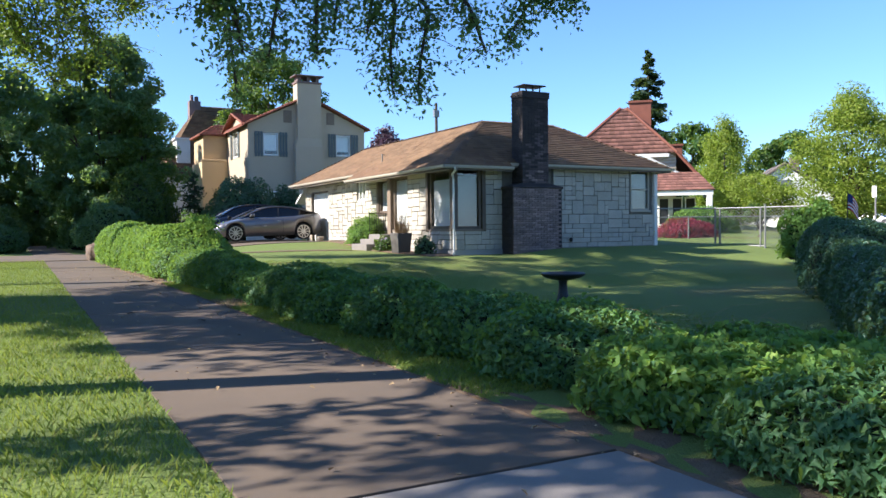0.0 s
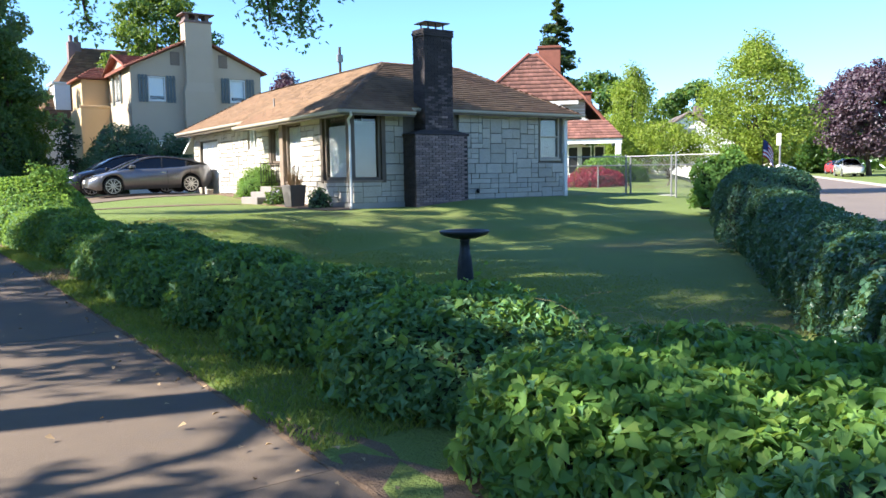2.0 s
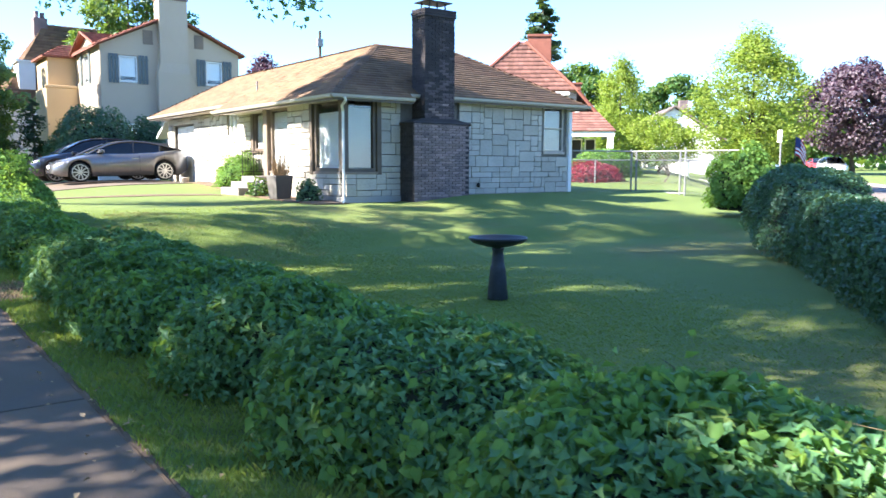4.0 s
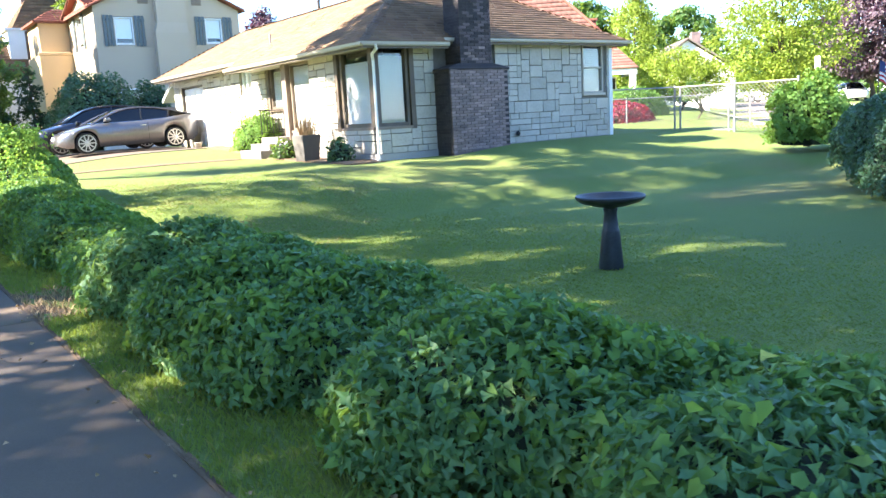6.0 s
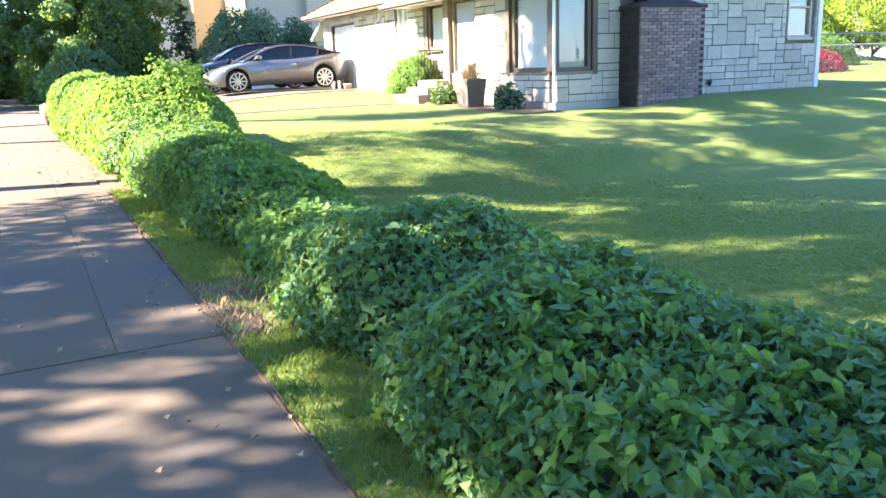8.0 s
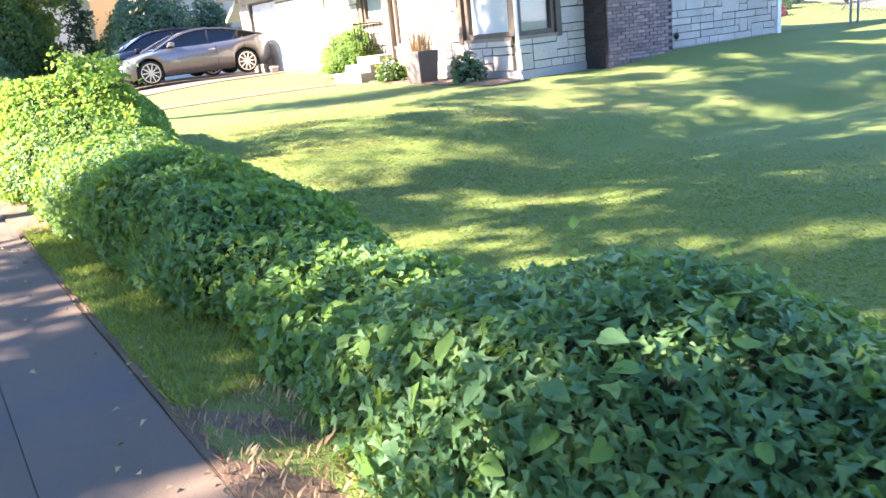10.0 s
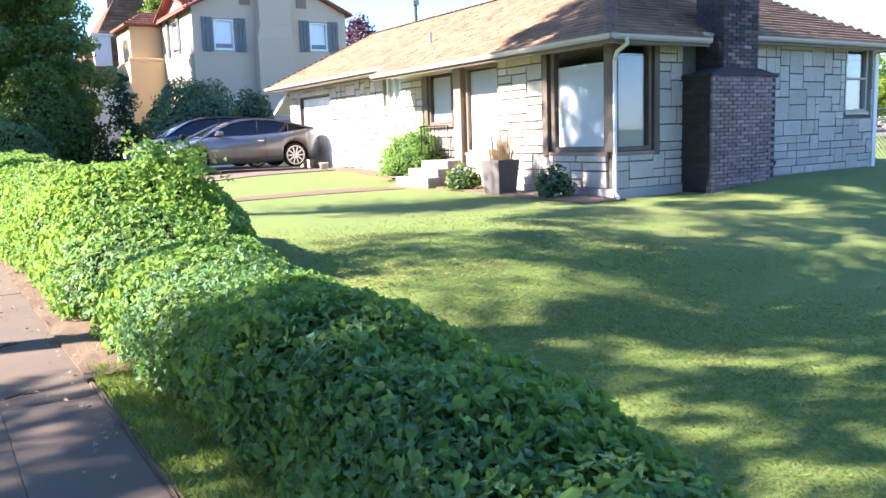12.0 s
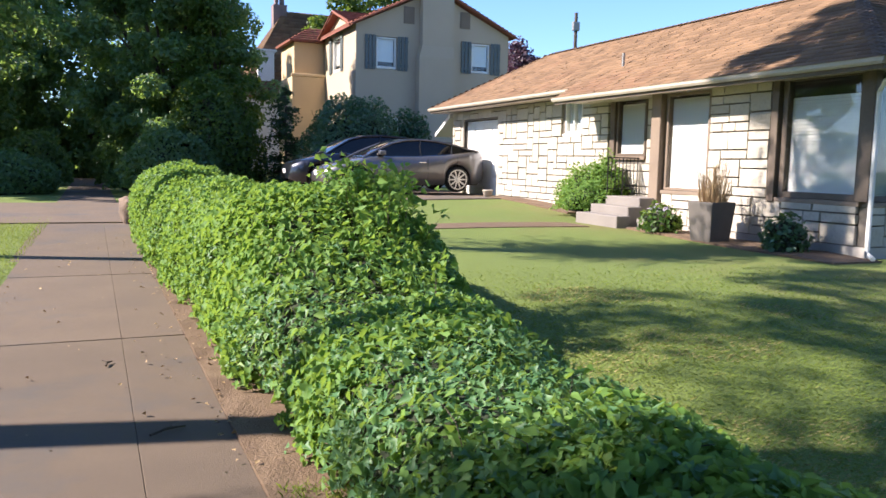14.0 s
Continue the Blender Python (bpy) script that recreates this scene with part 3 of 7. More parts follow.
# hip and ridge caps
bm = bmesh.new()
for a, b in ((P_SW, P_A), (P_A, P_N), (P_A, P_B), (P_B, (E_EAVE, S2_EAVE, zs(S2_EAVE))), (P_N, (G_EAVE, N_EAVE, zw(G_EAVE)))):
    a, b = Vector(loc(a, 0.03)), Vector(loc(b, 0.03))
    n = max(2, int((b - a).length / 0.22))
    for k in range(n):
        p, q = a.lerp(b, k / n), a.lerp(b, (k + 1.15) / n)
        side = (b - a).cross(Vector((0, 0, 1))).normalized() * 0.11
        dn = Vector((0, 0, 0.05))
        lift = Vector((0, 0, 0.014))
        v = [bm.verts.new(c) for c in (p - side - dn + lift, p + lift, p + side - dn + lift, q - side - dn, q, q + side - dn)]
        bm.faces.new((v[0], v[1], v[4], v[3]))
        bm.faces.new((v[1], v[2], v[5], v[4]))
tagged(part("ridge_capping", bm, M_SHINGLE, roof), kind="stuff")
# soffit boards and gutters
part("soffit", hb(((W_EAVE + 0.04, S_EAVE + 0.04, EZ - 0.075), (11.04, 24.58, EZ - 0.045)), ((11.04, S_EAVE + 0.04, EZ - 0.075), (JOG_X, 19.94, EZ - 0.045)), ((W_EAVE + 0.04, 24.6, EZ - 0.075), (11.44, JOG_Y, EZ - 0.045)),
                  ((G_EAVE + 0.04, JOG_Y + 0.002, zw(G_EAVE) - 0.11), (11.44, N_EAVE - 0.05, zw(G_EAVE) - 0.08)), ((JOG_X + 0.002, S2_EAVE + 0.04, zs(S2_EAVE) - 0.1), (E_EAVE - 0.04, 19.94, zs(S2_EAVE) - 0.07)),
                  ((18.81, 19.94, zs(S2_EAVE) - 0.1), (E_EAVE - 0.04, 25.2, zs(S2_EAVE) - 0.07)), ((11.44, 34.71, zw(G_EAVE) - 0.11), (16, N_EAVE - 0.04, zw(G_EAVE) - 0.08))), M_CREAM, roof, "cream-painted soffit")


def gutter(a, b, out):
    bm = bmesh.new()
    a, b, o = Vector(loc(a, 0)), Vector(loc(b, 0)), Vector(out)
    prof = [(0.0, -0.075), (0.05, -0.075), (0.072, -0.04), (0.072, 0.0), (0.08, 0.01), (0.066, 0.01), (0.062, -0.03), (0.045, -0.064), (0.0, -0.064)]
    ra, rb = [[bm.verts.new(p + o * u + Vector((0, 0, w))) for u, w in prof] for p in (a, b)]
    for k in range(len(prof)):
        j = (k + 1) % len(prof)
        bm.faces.new((ra[k], ra[j], rb[j], rb[k]))
    bm.faces.new(ra[::-1])
    bm.faces.new(rb)
    return part("gutter", bm, M_CREAM, roof, "cream metal gutter")


gutter((W_EAVE, S_EAVE - 0.1, EZ), (W_EAVE, JOG_Y + 0.02, EZ), (-1, 0, 0))
gutter((G_EAVE, JOG_Y, zw(G_EAVE)), (G_EAVE, N_EAVE + 0.05, zw(G_EAVE)), (-1, 0, 0))
gutter((W_EAVE - 0.1, S_EAVE, EZ), (JOG_X, S_EAVE, EZ), (0, -1, 0))
gutter((JOG_X, S2_EAVE, zs(S2_EAVE)), (E_EAVE + 0.1, S2_EAVE, zs(S2_EAVE)), (0, -1, 0))
bm = bmesh.new()
tube(bm, [loc((10.72, 19.33, 2.74), 0), loc((10.76, 19.36, 2.66), 0), loc((10.8, 19.62, 2.56), 0), loc((10.93, 19.8, 2.44), 0), loc((10.93, 19.8, 0.35), 0), loc((10.9, 19.74, 0.27), 0), loc((10.8, 19.6, 0.25), 0)], 0.033, 8)
part("downspout", bm, M_WHITE, house, "white metal downspout")


def window(a0, a1, z0, z1, plane, along, frame_w=0.07, trim=M_BROWN, blind=None, mullion=None, sash=None, cloth=M_BLIND):
    """A framed window in an opening; plane is the wall's outer face. Returns the frame part."""
    def B(p, q, d0, d1, h0, h1):
        return ((p, plane + d0, h0), (q, plane + d1, h1)) if along == "x" else ((plane + d0, p, h0), (plane + d1, q, h1))
    f = frame_w
    pieces = [B(a0, a0 + f, -0.02, 0.1, z0, z1), B(a1 - f, a1, -0.02, 0.1, z0, z1), B(a0 + f, a1 - f, -0.02, 0.1, z1 - f, z1), B(a0 + f, a1 - f, -0.02, 0.1, z0, z0 + f)]
    if mullion:
        pieces.append(B(mullion - f / 2, mullion + f / 2, -0.015, 0.09, z0 + f, z1 - f))
    if sash:
        pieces.append(B(a0 + f, a1 - f, -0.012, 0.09, sash - f / 2, sash + f / 2))
    w = part("window", hb(*pieces, bev=0.006), trim, house)
    pane = part("pane", hb(B(a0 + f, a1 - f, 0.045, 0.053, z0 + f, z1 - f)), M_GLASS, w)
    pane.visible_shadow = False
    part("sill", hb(B(a0 - 0.04, a1 + 0.04, -0.07, 0.08, z0 - 0.07, z0 - 0.004), bev=0.006), trim if trim is not M_BROWN else M_TAUPE, w)
    if blind:
        bm = bmesh.new()
        top = blind
        n = int((top - z0 - f) / 0.05)
        for k in range(n):
            h = z0 + f + 0.05 * k
            lo, hi = B(a0 + f + 0.008, a1 - f - 0.008, 0.062, 0.085, h, h + 0.047)
            vs = [(lo[0] - HX, lo[1] - HY, h), (hi[0] - HX, lo[1] - HY, h), (hi[0] - HX, hi[1] - HY, h + 0.05), (lo[0] - HX, hi[1] - HY, h + 0.05)] if along == "x" else \
                 [(lo[0] - HX, lo[1] - HY, h), (lo[0] - HX, hi[1] - HY, h), (hi[0] - HX, hi[1] - HY, h + 0.05), (hi[0] - HX, lo[1] - HY, h + 0.05)]
            prism(bm, vs, (0.004, 0.004, 0))
        part("blind", bm, cloth, w, "closed white slatted blind" if cloth is M_BLIND else "closed slatted blind with the grey-green glass reflection in its colour")
    return w


# south windows: the blind's colour carries the dull green reflection of the glass
window(11.07, 11.94, 0.98, 2.8, 19.95, "x", 0.08, M_BROWN, blind=2.56, cloth=M_REFLECT_CLOTH)
window(20.07, 21.49, 0.98, 2.8, 11.05, "y", 0.09, M_BROWN, blind=2.5)
window(23.06, 24.19, 0.98, 2.72, 11.05, "y", 0.05, M_TAUPE, blind=2.64)
window(25.31, 26.29, 1.6, 2.82, 11.45, "y", 0.06, M_BROWN, blind=2.7)
window(27.61, 28.31, 2.12, 2.9, 11.45, "y", 0.045, M_WHITE, blind=2.84, mullion=27.96)
window(17.73, 18.55, 1.55, 2.86, 19.95, "x", 0.05, M_CREAM, blind=2.78, sash=2.24, cloth=M_REFLECT_CLOTH)
# dark room behind the panes
part("room_back", hb(((11.9, 20.9, 0.0), (18.4, 20.98, 2.9)), ((12.2, 21.0, 0.0), (12.28, 34.2, 2.9)), ((11.3, 20.9, 2.9), (18.4, 34.2, 2.95))), M_DARK, house, "dim interior partition")
# brown timber posts at the corner, the porch and the bay
for x0, y0, x1, y1, z0, m in ((10.93, 19.86, 11.06, 20.04, 0.98, M_BROWN), (10.96, 21.52, 11.06, 21.66, 0.9, M_BROWN), (10.92, 24.24, 11.08, 24.5, 0.7, M_TAUPE), (11.38, 26.3, 11.46, 26.46, 1.5, M_BROWN), (11.4, 31.56, 11.5, 31.7, 0.4, M_CREAM), (11.4, 33.95, 11.5, 34.1, 0.4, M_CREAM), (18.72, 19.86, 18.86, 20.0, 0.3, M_WHITE)):
    part("post", hb(((x0, y0, z0), (x1, y1, 2.76)), bev=0.006), m, house)
part("post", hb(((11.95, 19.88, 0.9), (12.08, 20.0, 2.76)), bev=0.006), M_BROWN, house)
# garage door of flush panels
gd = part("garage_door", hb(((11.55, 31.72, 0.45), (11.6, 33.93, 2.6))), M_WHITE, house, "white panelled garage door")
for r in range(4):
    for c in range(4):
        y0, z0 = 31.76 + c * 0.545, 0.52 + r * 0.52
        part("panel", hb(((11.53, y0, z0), (11.552, y0 + 0.5, z0 + 0.47)), bev=0.008), M_WHITE, gd)
# small awning bracket beyond the garage corner
bm = bmesh.new()
prism(bm, [loc((11.3, 34.75, 2.75), 0), loc((11.3, 35.9, 2.2), 0), loc((11.3, 35.9, 2.3), 0), loc((11.3, 34.75, 2.88), 0)], (0.7, 0, 0))
part("side_canopy", bm, M_WHITE, house, "small white sloping side canopy")
# chimney: broad sooty brick base and stack
chim = part("chimney", hb(((12.66, 19.3, -0.1), (14.44, 19.94, 2.18)), ((13.06, 19.36, 2.18), (13.98, 19.94, 5.06))), M_SOOT, house, "sooty weathered brick chimney")


def brick_mesh(sx, sy, sz):
    bm = bmesh.new()
    box(bm, (-sx / 2, -sy / 2, -sz / 2), (sx / 2, sy / 2, sz / 2))
    bmesh.ops.bevel(bm, geom=bm.edges[:], offset=0.005, segments=1, affect="EDGES")
    me = bpy.data.meshes.new("brick")
    bm.to_mesh(me)
    bm.free()
    return me


BRICK, BRICK_HALF = brick_mesh(0.208, 0.05, 0.058), brick_mesh(0.1, 0.05, 0.058)
SMOKED, SMOKED_HALF = brick_mesh(0.208, 0.05, 0.058), brick_mesh(0.1, 0.05, 0.058)
for me, m in ((BRICK, M_BRICK), (BRICK_HALF, M_BRICK), (SMOKED, M_SMOKED), (SMOKED_HALF, M_SMOKED)):
    me.materials.append(m)
rng = np.random.default_rng(5)
for r in range(34):
    z = 0.16 + r * 0.0655
    if z > 2.2:
        break
    off = 0.0 if r % 2 else 0.11
    x = 12.66 + off
    if off:
        ob = new("brick", BRICK_HALF)
        ob.parent = chim
        ob.location = (12.66 + 0.05 - HX, 19.285 + rng.uniform(-0.006, 0.006) - HY, z)
    while x + 0.2 < 14.46:
        ob = new("brick", BRICK)
        ob.parent = chim
        ob.location = (x + 0.105 - HX, 19.285 + rng.uniform(-0.006, 0.006) - HY, z)
        x += 0.2185
def flat(me):
    me.polygons.foreach_set("use_smooth", [False] * len(me.polygons))
    return me


# the rest of the bricks, joined: sides, stack and cap courses
V, L = [], []
def brick_at(x0, y0, z0, x1, y1, z1):
    k = len(V)
    for x in (x0, x1):
        for y in (y0, y1):
            for z in (z0, z1):
                V.append((x - HX, y - HY, z))
    for f in ((0, 1, 3, 2), (4, 6, 7, 5), (0, 4, 5, 1), (2, 3, 7, 6), (0, 2, 6, 4), (1, 5, 7, 3)):
        L.extend(k + i for i in f)
for r in range(44):
    z = 2.2 + r * 0.0655
    o = rng.uniform(-0.004, 0.004)
    grow = 0.03 if r > 40 else 0.0
    x = 13.05 - (0.11 if r % 2 else 0)
    while x < 13.99:
        p, q = max(x, 13.05) - grow, min(x + 0.208, 13.99) + grow
        if q - p > 0.04:
            pick, up = rng.random(), z - 2.2
            clean = 0.22 - 0.3 * up + 0.25 * (p - 13.3)
            if r < 40 and pick < max(clean, 0.0) + 0.78 - 0.3 * up + 0.3 * (p - 13.5):
                whole = q - p > 0.15
                ob = new("brick", (BRICK if whole else BRICK_HALF) if pick < clean else (SMOKED if whole else SMOKED_HALF))
                ob.parent = chim
                ob.matrix_basis = Matrix.Translation(((p + q) / 2 - HX, 19.37 + rng.uniform(-0.002, 0.002) - HY, z + 0.029)) @ Matrix.Diagonal(((q - p) / (0.208 if q - p > 0.15 else 0.1), 1, 1, 1))
            else:
                brick_at(p, 19.348 + rng.uniform(-0.002, 0.002) - grow, z, q, 19.4, z + 0.058)
        x += 0.2185
    y = 19.36 - (0.11 if r % 2 else 0)
    while y < 19.94:
        p, q = max(y, 19.36), min(y + 0.208, 19.94)
        if q - p > 0.04:
            brick_at(13.05 + rng.uniform(-0.002, 0.002) - grow, p, z, 13.1, q, z + 0.058)
            brick_at(13.94, p, z, 13.995 + grow, q, z + 0.058)
        y += 0.2185
for r in range(32):
    z = 0.13 + r * 0.0655
    y = 19.3 - (0.11 if r % 2 else 0)
    while y < 19.94:
        p, q = max(y, 19.325), min(y + 0.208, 19.94)
        if q - p > 0.04:
            brick_at(12.645 + rng.uniform(-0.005, 0.005), p, z, 12.7, q, z + 0.058)
            brick_at(14.4, p, z, 14.455, q, z + 0.058)
        y += 0.2185
tagged(link_mesh("stack_bricks", flat(mesh_from("stack_bricks", V, 4, L)), M_SOOT, chim), kind="stuff")
part("shoulder", hb(((12.62, 19.25, 2.17), (14.48, 19.96, 2.24)), bev=0.02), M_SOOT, chim)
bm = bmesh.new()
prism(bm, [loc((12.7, 19.3, 2.24), 0), loc((14.42, 19.3, 2.24), 0), loc((14.04, 19.34, 2.33), 0), loc((13.0, 19.34, 2.33), 0)], (0, 0.5, 0))
part("shoulder", bm, M_SOOT, chim)
bm = boxes(*[((x - HX, y - HY, 5.06), (x + 0.03 - HX, y + 0.03 - HY, 5.26)) for x in (13.25, 13.5, 13.75) for y in (19.45, 19.8)])
box(bm, (13.12 - HX, 19.38 - HY, 5.26), (13.95 - HX, 19.95 - HY, 5.29), 0.01)
part("chimney_cap", bm, M_IRON, chim, "dark metal rain cap")
bm = bmesh.new()
tube(bm, [loc((11.6, 26.4, 3.3), 0), loc((11.6, 26.4, 3.75), 0)], 0.03, 8)
part("vent_pipe", bm, M_METAL, roof, "thin grey roof vent pipe")
# hose tap on the south wall
bm = bmesh.new()
lathe(bm, [(0.05, 0.0), (0.07, 0.03), (0.03, 0.07)], 10)
bmesh.ops.rotate(bm, matrix=Matrix.Rotation(radians(90), 3, "X"), verts=bm.verts)
bmesh.ops.translate(bm, vec=(15.2 - HX, 19.86 - HY, 0.6), verts=bm.verts)
part("hose_tap", bm, M_IRON, house)
# porch steps with iron rail
steps = thing("porch_steps", 10.6, 24.75, 0, label="grey concrete porch steps against the stone wall", category="steps")
for k in range(3):
    part("step", boxes(((-0.62 + 0.3 * k, -0.62 + 0.08 * k, 0.1), (-0.322 + 0.3 * k if k < 2 else 0.82, 0.72 - 0.05 * k, 0.5 + 0.16 * k)), bev=0.012), M_CORNER, steps)
part("step", boxes(((-0.2, -1.0, 0.1), (0.4, -0.63, 0.46)), bev=0.012), M_CORNER, steps)
rail = thing("iron_railing", 10.95, 25.42, 0, label="black wrought-iron porch railing", category="railing")
bm = bmesh.new()
tube(bm, [(-0.32, 0, 1.56), (0.42, 0, 1.56)], 0.016, 6)
part("top_rail", bm, M_IRON, rail)
bm = bmesh.new()
tube(bm, [(-0.3, 0, 0.95), (0.42, 0, 0.95)], 0.01, 6)
part("bottom_rail", bm, M_IRON, rail)
for k in range(9):
    bm = bmesh.new()
    x = -0.3 + 0.088 * k
    tube(bm, [(x, 0, 0.8 if k % 4 == 0 else 0.95), (x, 0, 1.56)], 0.012 if k % 4 == 0 else 0.008, 6)
    part("baluster", bm, M_IRON, rail)

# ---- hedges ----
def lerp_table(tab):
    a = np.array(tab, float)
    return lambda v: np.interp(v, a[:, 0], a[:, 1])


TOP = lerp_table([(1.2, 0.32), (2.4, 0.42), (3.0, 0.38), (3.6, 0.38), (4.2, 0.46), (4.8, 0.43), (5.5, 0.47), (6.1, 0.43), (6.7, 0.46), (7.3, 0.4), (7.8, 0.42), (8.5, 0.48), (9.2, 0.44), (9.7, 0.5), (10.2, 0.48), (10.6, 0.36), (11.0, 0.2), (11.6, 0.22), (12.2, 0.32), (12.9, 0.5), (13.6, 0.6), (14.5, 0.58), (15.7, 0.56), (16.5, 0.56), (17.2, 0.62), (17.6, 0.8), (18.1, 1.05), (18.8, 1.12), (20, 1.1), (22, 1.02), (24, 1.2), (26.5, 1.25), (28.3, 1.05)])
CREST = lerp_table([(1, 3.6), (2.5, 3.55), (3.6, 3.45), (4.4, 3.3), (5.5, 3.22), (7, 3.25), (8.4, 3.15), (10.2, 3.25), (11, 3.2), (13, 3.0), (14.5, 3.02), (16, 3.05), (18.3, 3.25), (20, 3.1), (24, 2.85), (28.3, 2.65)])
STREET_FOOT = lerp_table([(1, 2.45), (2.5, 2.5), (4.2, 2.56), (6, 2.54), (8, 2.5), (9, 2.48), (10.2, 2.54), (10.9, 2.68), (12, 2.62), (13, 2.56), (15.5, 2.4), (17.5, 2.31), (20, 2.24), (23, 2.08), (28.3, 2.02)])
LAWN_FOOT = lerp_table([(1, 4.9), (2.0, 4.4), (3, 4.15), (4, 4.05), (8, 4.05), (10.8, 3.9), (13, 3.95), (15.5, 3.9), (17, 4.1), (19, 4.35), (21, 4.0), (24, 3.6), (28.3, 3.3)])
CREASES = ((2.35, 0.6), (3.45, 1.0), (4.68, 1.0), (5.95, 1.0), (7.15, 0.9), (9.2, 1.0), (16.6, 0.3), (19.8, 0.2), (22.3, 0.35), (25.2, 0.2))


def crease(y):
    """How deep the hollow between two mounds of the hedge is at y: steep towards the far mound, gentle towards the near one."""
    out = 0 * np.asarray(y, float)
    for yc, k in CREASES:
        d = np.asarray(y, float) - yc
        out = out + k * np.exp(-((d / np.where(d > 0, 0.34, 0.2)) ** 2))
    return out


def main_surface(y, f):
    """f from 0 at the street foot over the crest to 1 at the lawn foot."""
    k = crease(y)
    a, b, c, top = STREET_FOOT(y) + 0.3 * k, LAWN_FOOT(y), CREST(y) + 0.06 * k, TOP(y) - 0.09 * k
    front = f < 0.5
    ang = np.pi * f
    co, si = np.abs(np.cos(ang)), np.abs(np.sin(ang))
    x = np.where(front, c - (c - a) * co ** 0.62, c + (b - c) * co ** 0.95)
    foot = np.where(front, 0.0, ground_z(np.maximum(b, 4.7), y))
    z = foot + (top - foot) * np.where(front, si ** 0.62, si ** 1.05)
    return x, z


U_END = 12.0
RTOP = lerp_table([(-4.5, 0.32), (-2, 0.36), (0, 0.4), (2, 0.46), (4.5, 0.56), (7, 0.66), (8.2, 0.68), (8.7, 0.95), (9.6, 1.06), (10.6, 1.05), (11.4, 0.9), (12.0, 0.6)])
RIN = lerp_table([(-4.5, 0.0), (0, 0.05), (4, 0.1), (8.2, 0.25), (8.8, -0.05), (11, -0.05), (12.0, 0.4)])


def right_surface(u, f):
    a, b = RIN(u), RIN(u) + 1.05 + 0.75 * smoothstep(8.2, 9.2, u)
    ang = np.pi * f
    cx, hw = (a + b) / 2, (b - a) / 2
    s = cx - hw * np.sign(np.cos(ang)) * np.abs(np.cos(ang)) ** 0.6
    x, y = 7.3 + 0.76 * u + 0.65 * s, 4.7 + 0.65 * u - 0.76 * s
    foot = np.where(f < 0.5, -0.5 + 0.35 * smoothstep(8, 11, u), -0.15)
    z = foot + (RTOP(u) - foot) * np.abs(np.sin(ang)) ** 0.55
    return x, y, z


def lump(x, y, z, amp, scale=1.3, off=0.0):
    return np.array([amp * (noise.noise(Vector((a * scale + off, b * scale, c * scale))) + 0.5 * noise.noise(Vector((a * scale * 2.3, b * scale * 2.3, c * scale * 2.3 + off)))) for a, b, c in zip(x, y, z)])


def hedge_samples(fn, lo, hi, n, amp, rng, dens=None):
    u = rng.uniform(lo, hi, n)
    if dens is not None:
        u = u[rng.random(n) < dens(u)]
    u = np.repeat(u, 4)
    f = rng.uniform(0.0, 1.0, len(u))
    e = 1e-3
    speed = np.linalg.norm(np.stack(fn(u, np.clip(f + 0.02, 0, 1)), axis=1) - np.stack(fn(u, np.clip(f - 0.02, 0, 1)), axis=1), axis=1)
    keep = rng.random(len(u)) < speed / np.quantile(speed, 0.97) * 0.62
    u, f = u[keep], f[keep]
    P = np.stack(fn(u, f), axis=1)
    Pu, Pf = np.stack(fn(u + 0.05, f), axis=1) - P, np.stack(fn(u, np.clip(f + e, 0, 1)), axis=1) - np.stack(fn(u, np.clip(f - e, 0, 1)), axis=1)
    N = np.cross(Pf, Pu)
    N /= np.maximum(np.linalg.norm(N, axis=1, keepdims=True), 1e-9)
    N = np.where((N[:, 2:3] < -0.2), -N, N)
    d = lump(P[:, 0], P[:, 1], P[:, 2], amp) + lump(P[:, 0], P[:, 1], P[:, 2], 0.035, 6.5)
    return P + N * d[:, None], N, u, f


def hedge_core(name, fn, lo, hi, step, amp, inset, parent):
    us = np.arange(lo, hi + step / 2, step)
    fs = np.linspace(0.02, 0.98, 17)
    U, F = np.meshgrid(us, fs, indexing="ij")
    P = np.stack(fn(U.ravel(), F.ravel()), axis=1)
    cen = P.reshape(len(us), len(fs), 3).mean(axis=1, keepdims=True).repeat(len(fs), axis=1).reshape(-1, 3)
    d = lump(P[:, 0], P[:, 1], P[:, 2], amp)
    out = P - cen
    out /= np.maximum(np.linalg.norm(out, axis=1, keepdims=True), 1e-6)
    P = P + out * (d[:, None] - inset)
    i = np.arange(len(us) * len(fs)).reshape(len(us), len(fs))
    q = np.stack([i[:-1, :-1], i[1:, :-1], i[1:, 1:], i[:-1, 1:]], axis=-1).ravel()
    me = mesh_from(name, P, 4, q)
    # near-black skin under the leaves, painted as the shade in their gaps
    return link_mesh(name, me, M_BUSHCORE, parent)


def main_fn(u, f):
    x, z = main_surface(u, f)
    return x, u + 0 * f, z


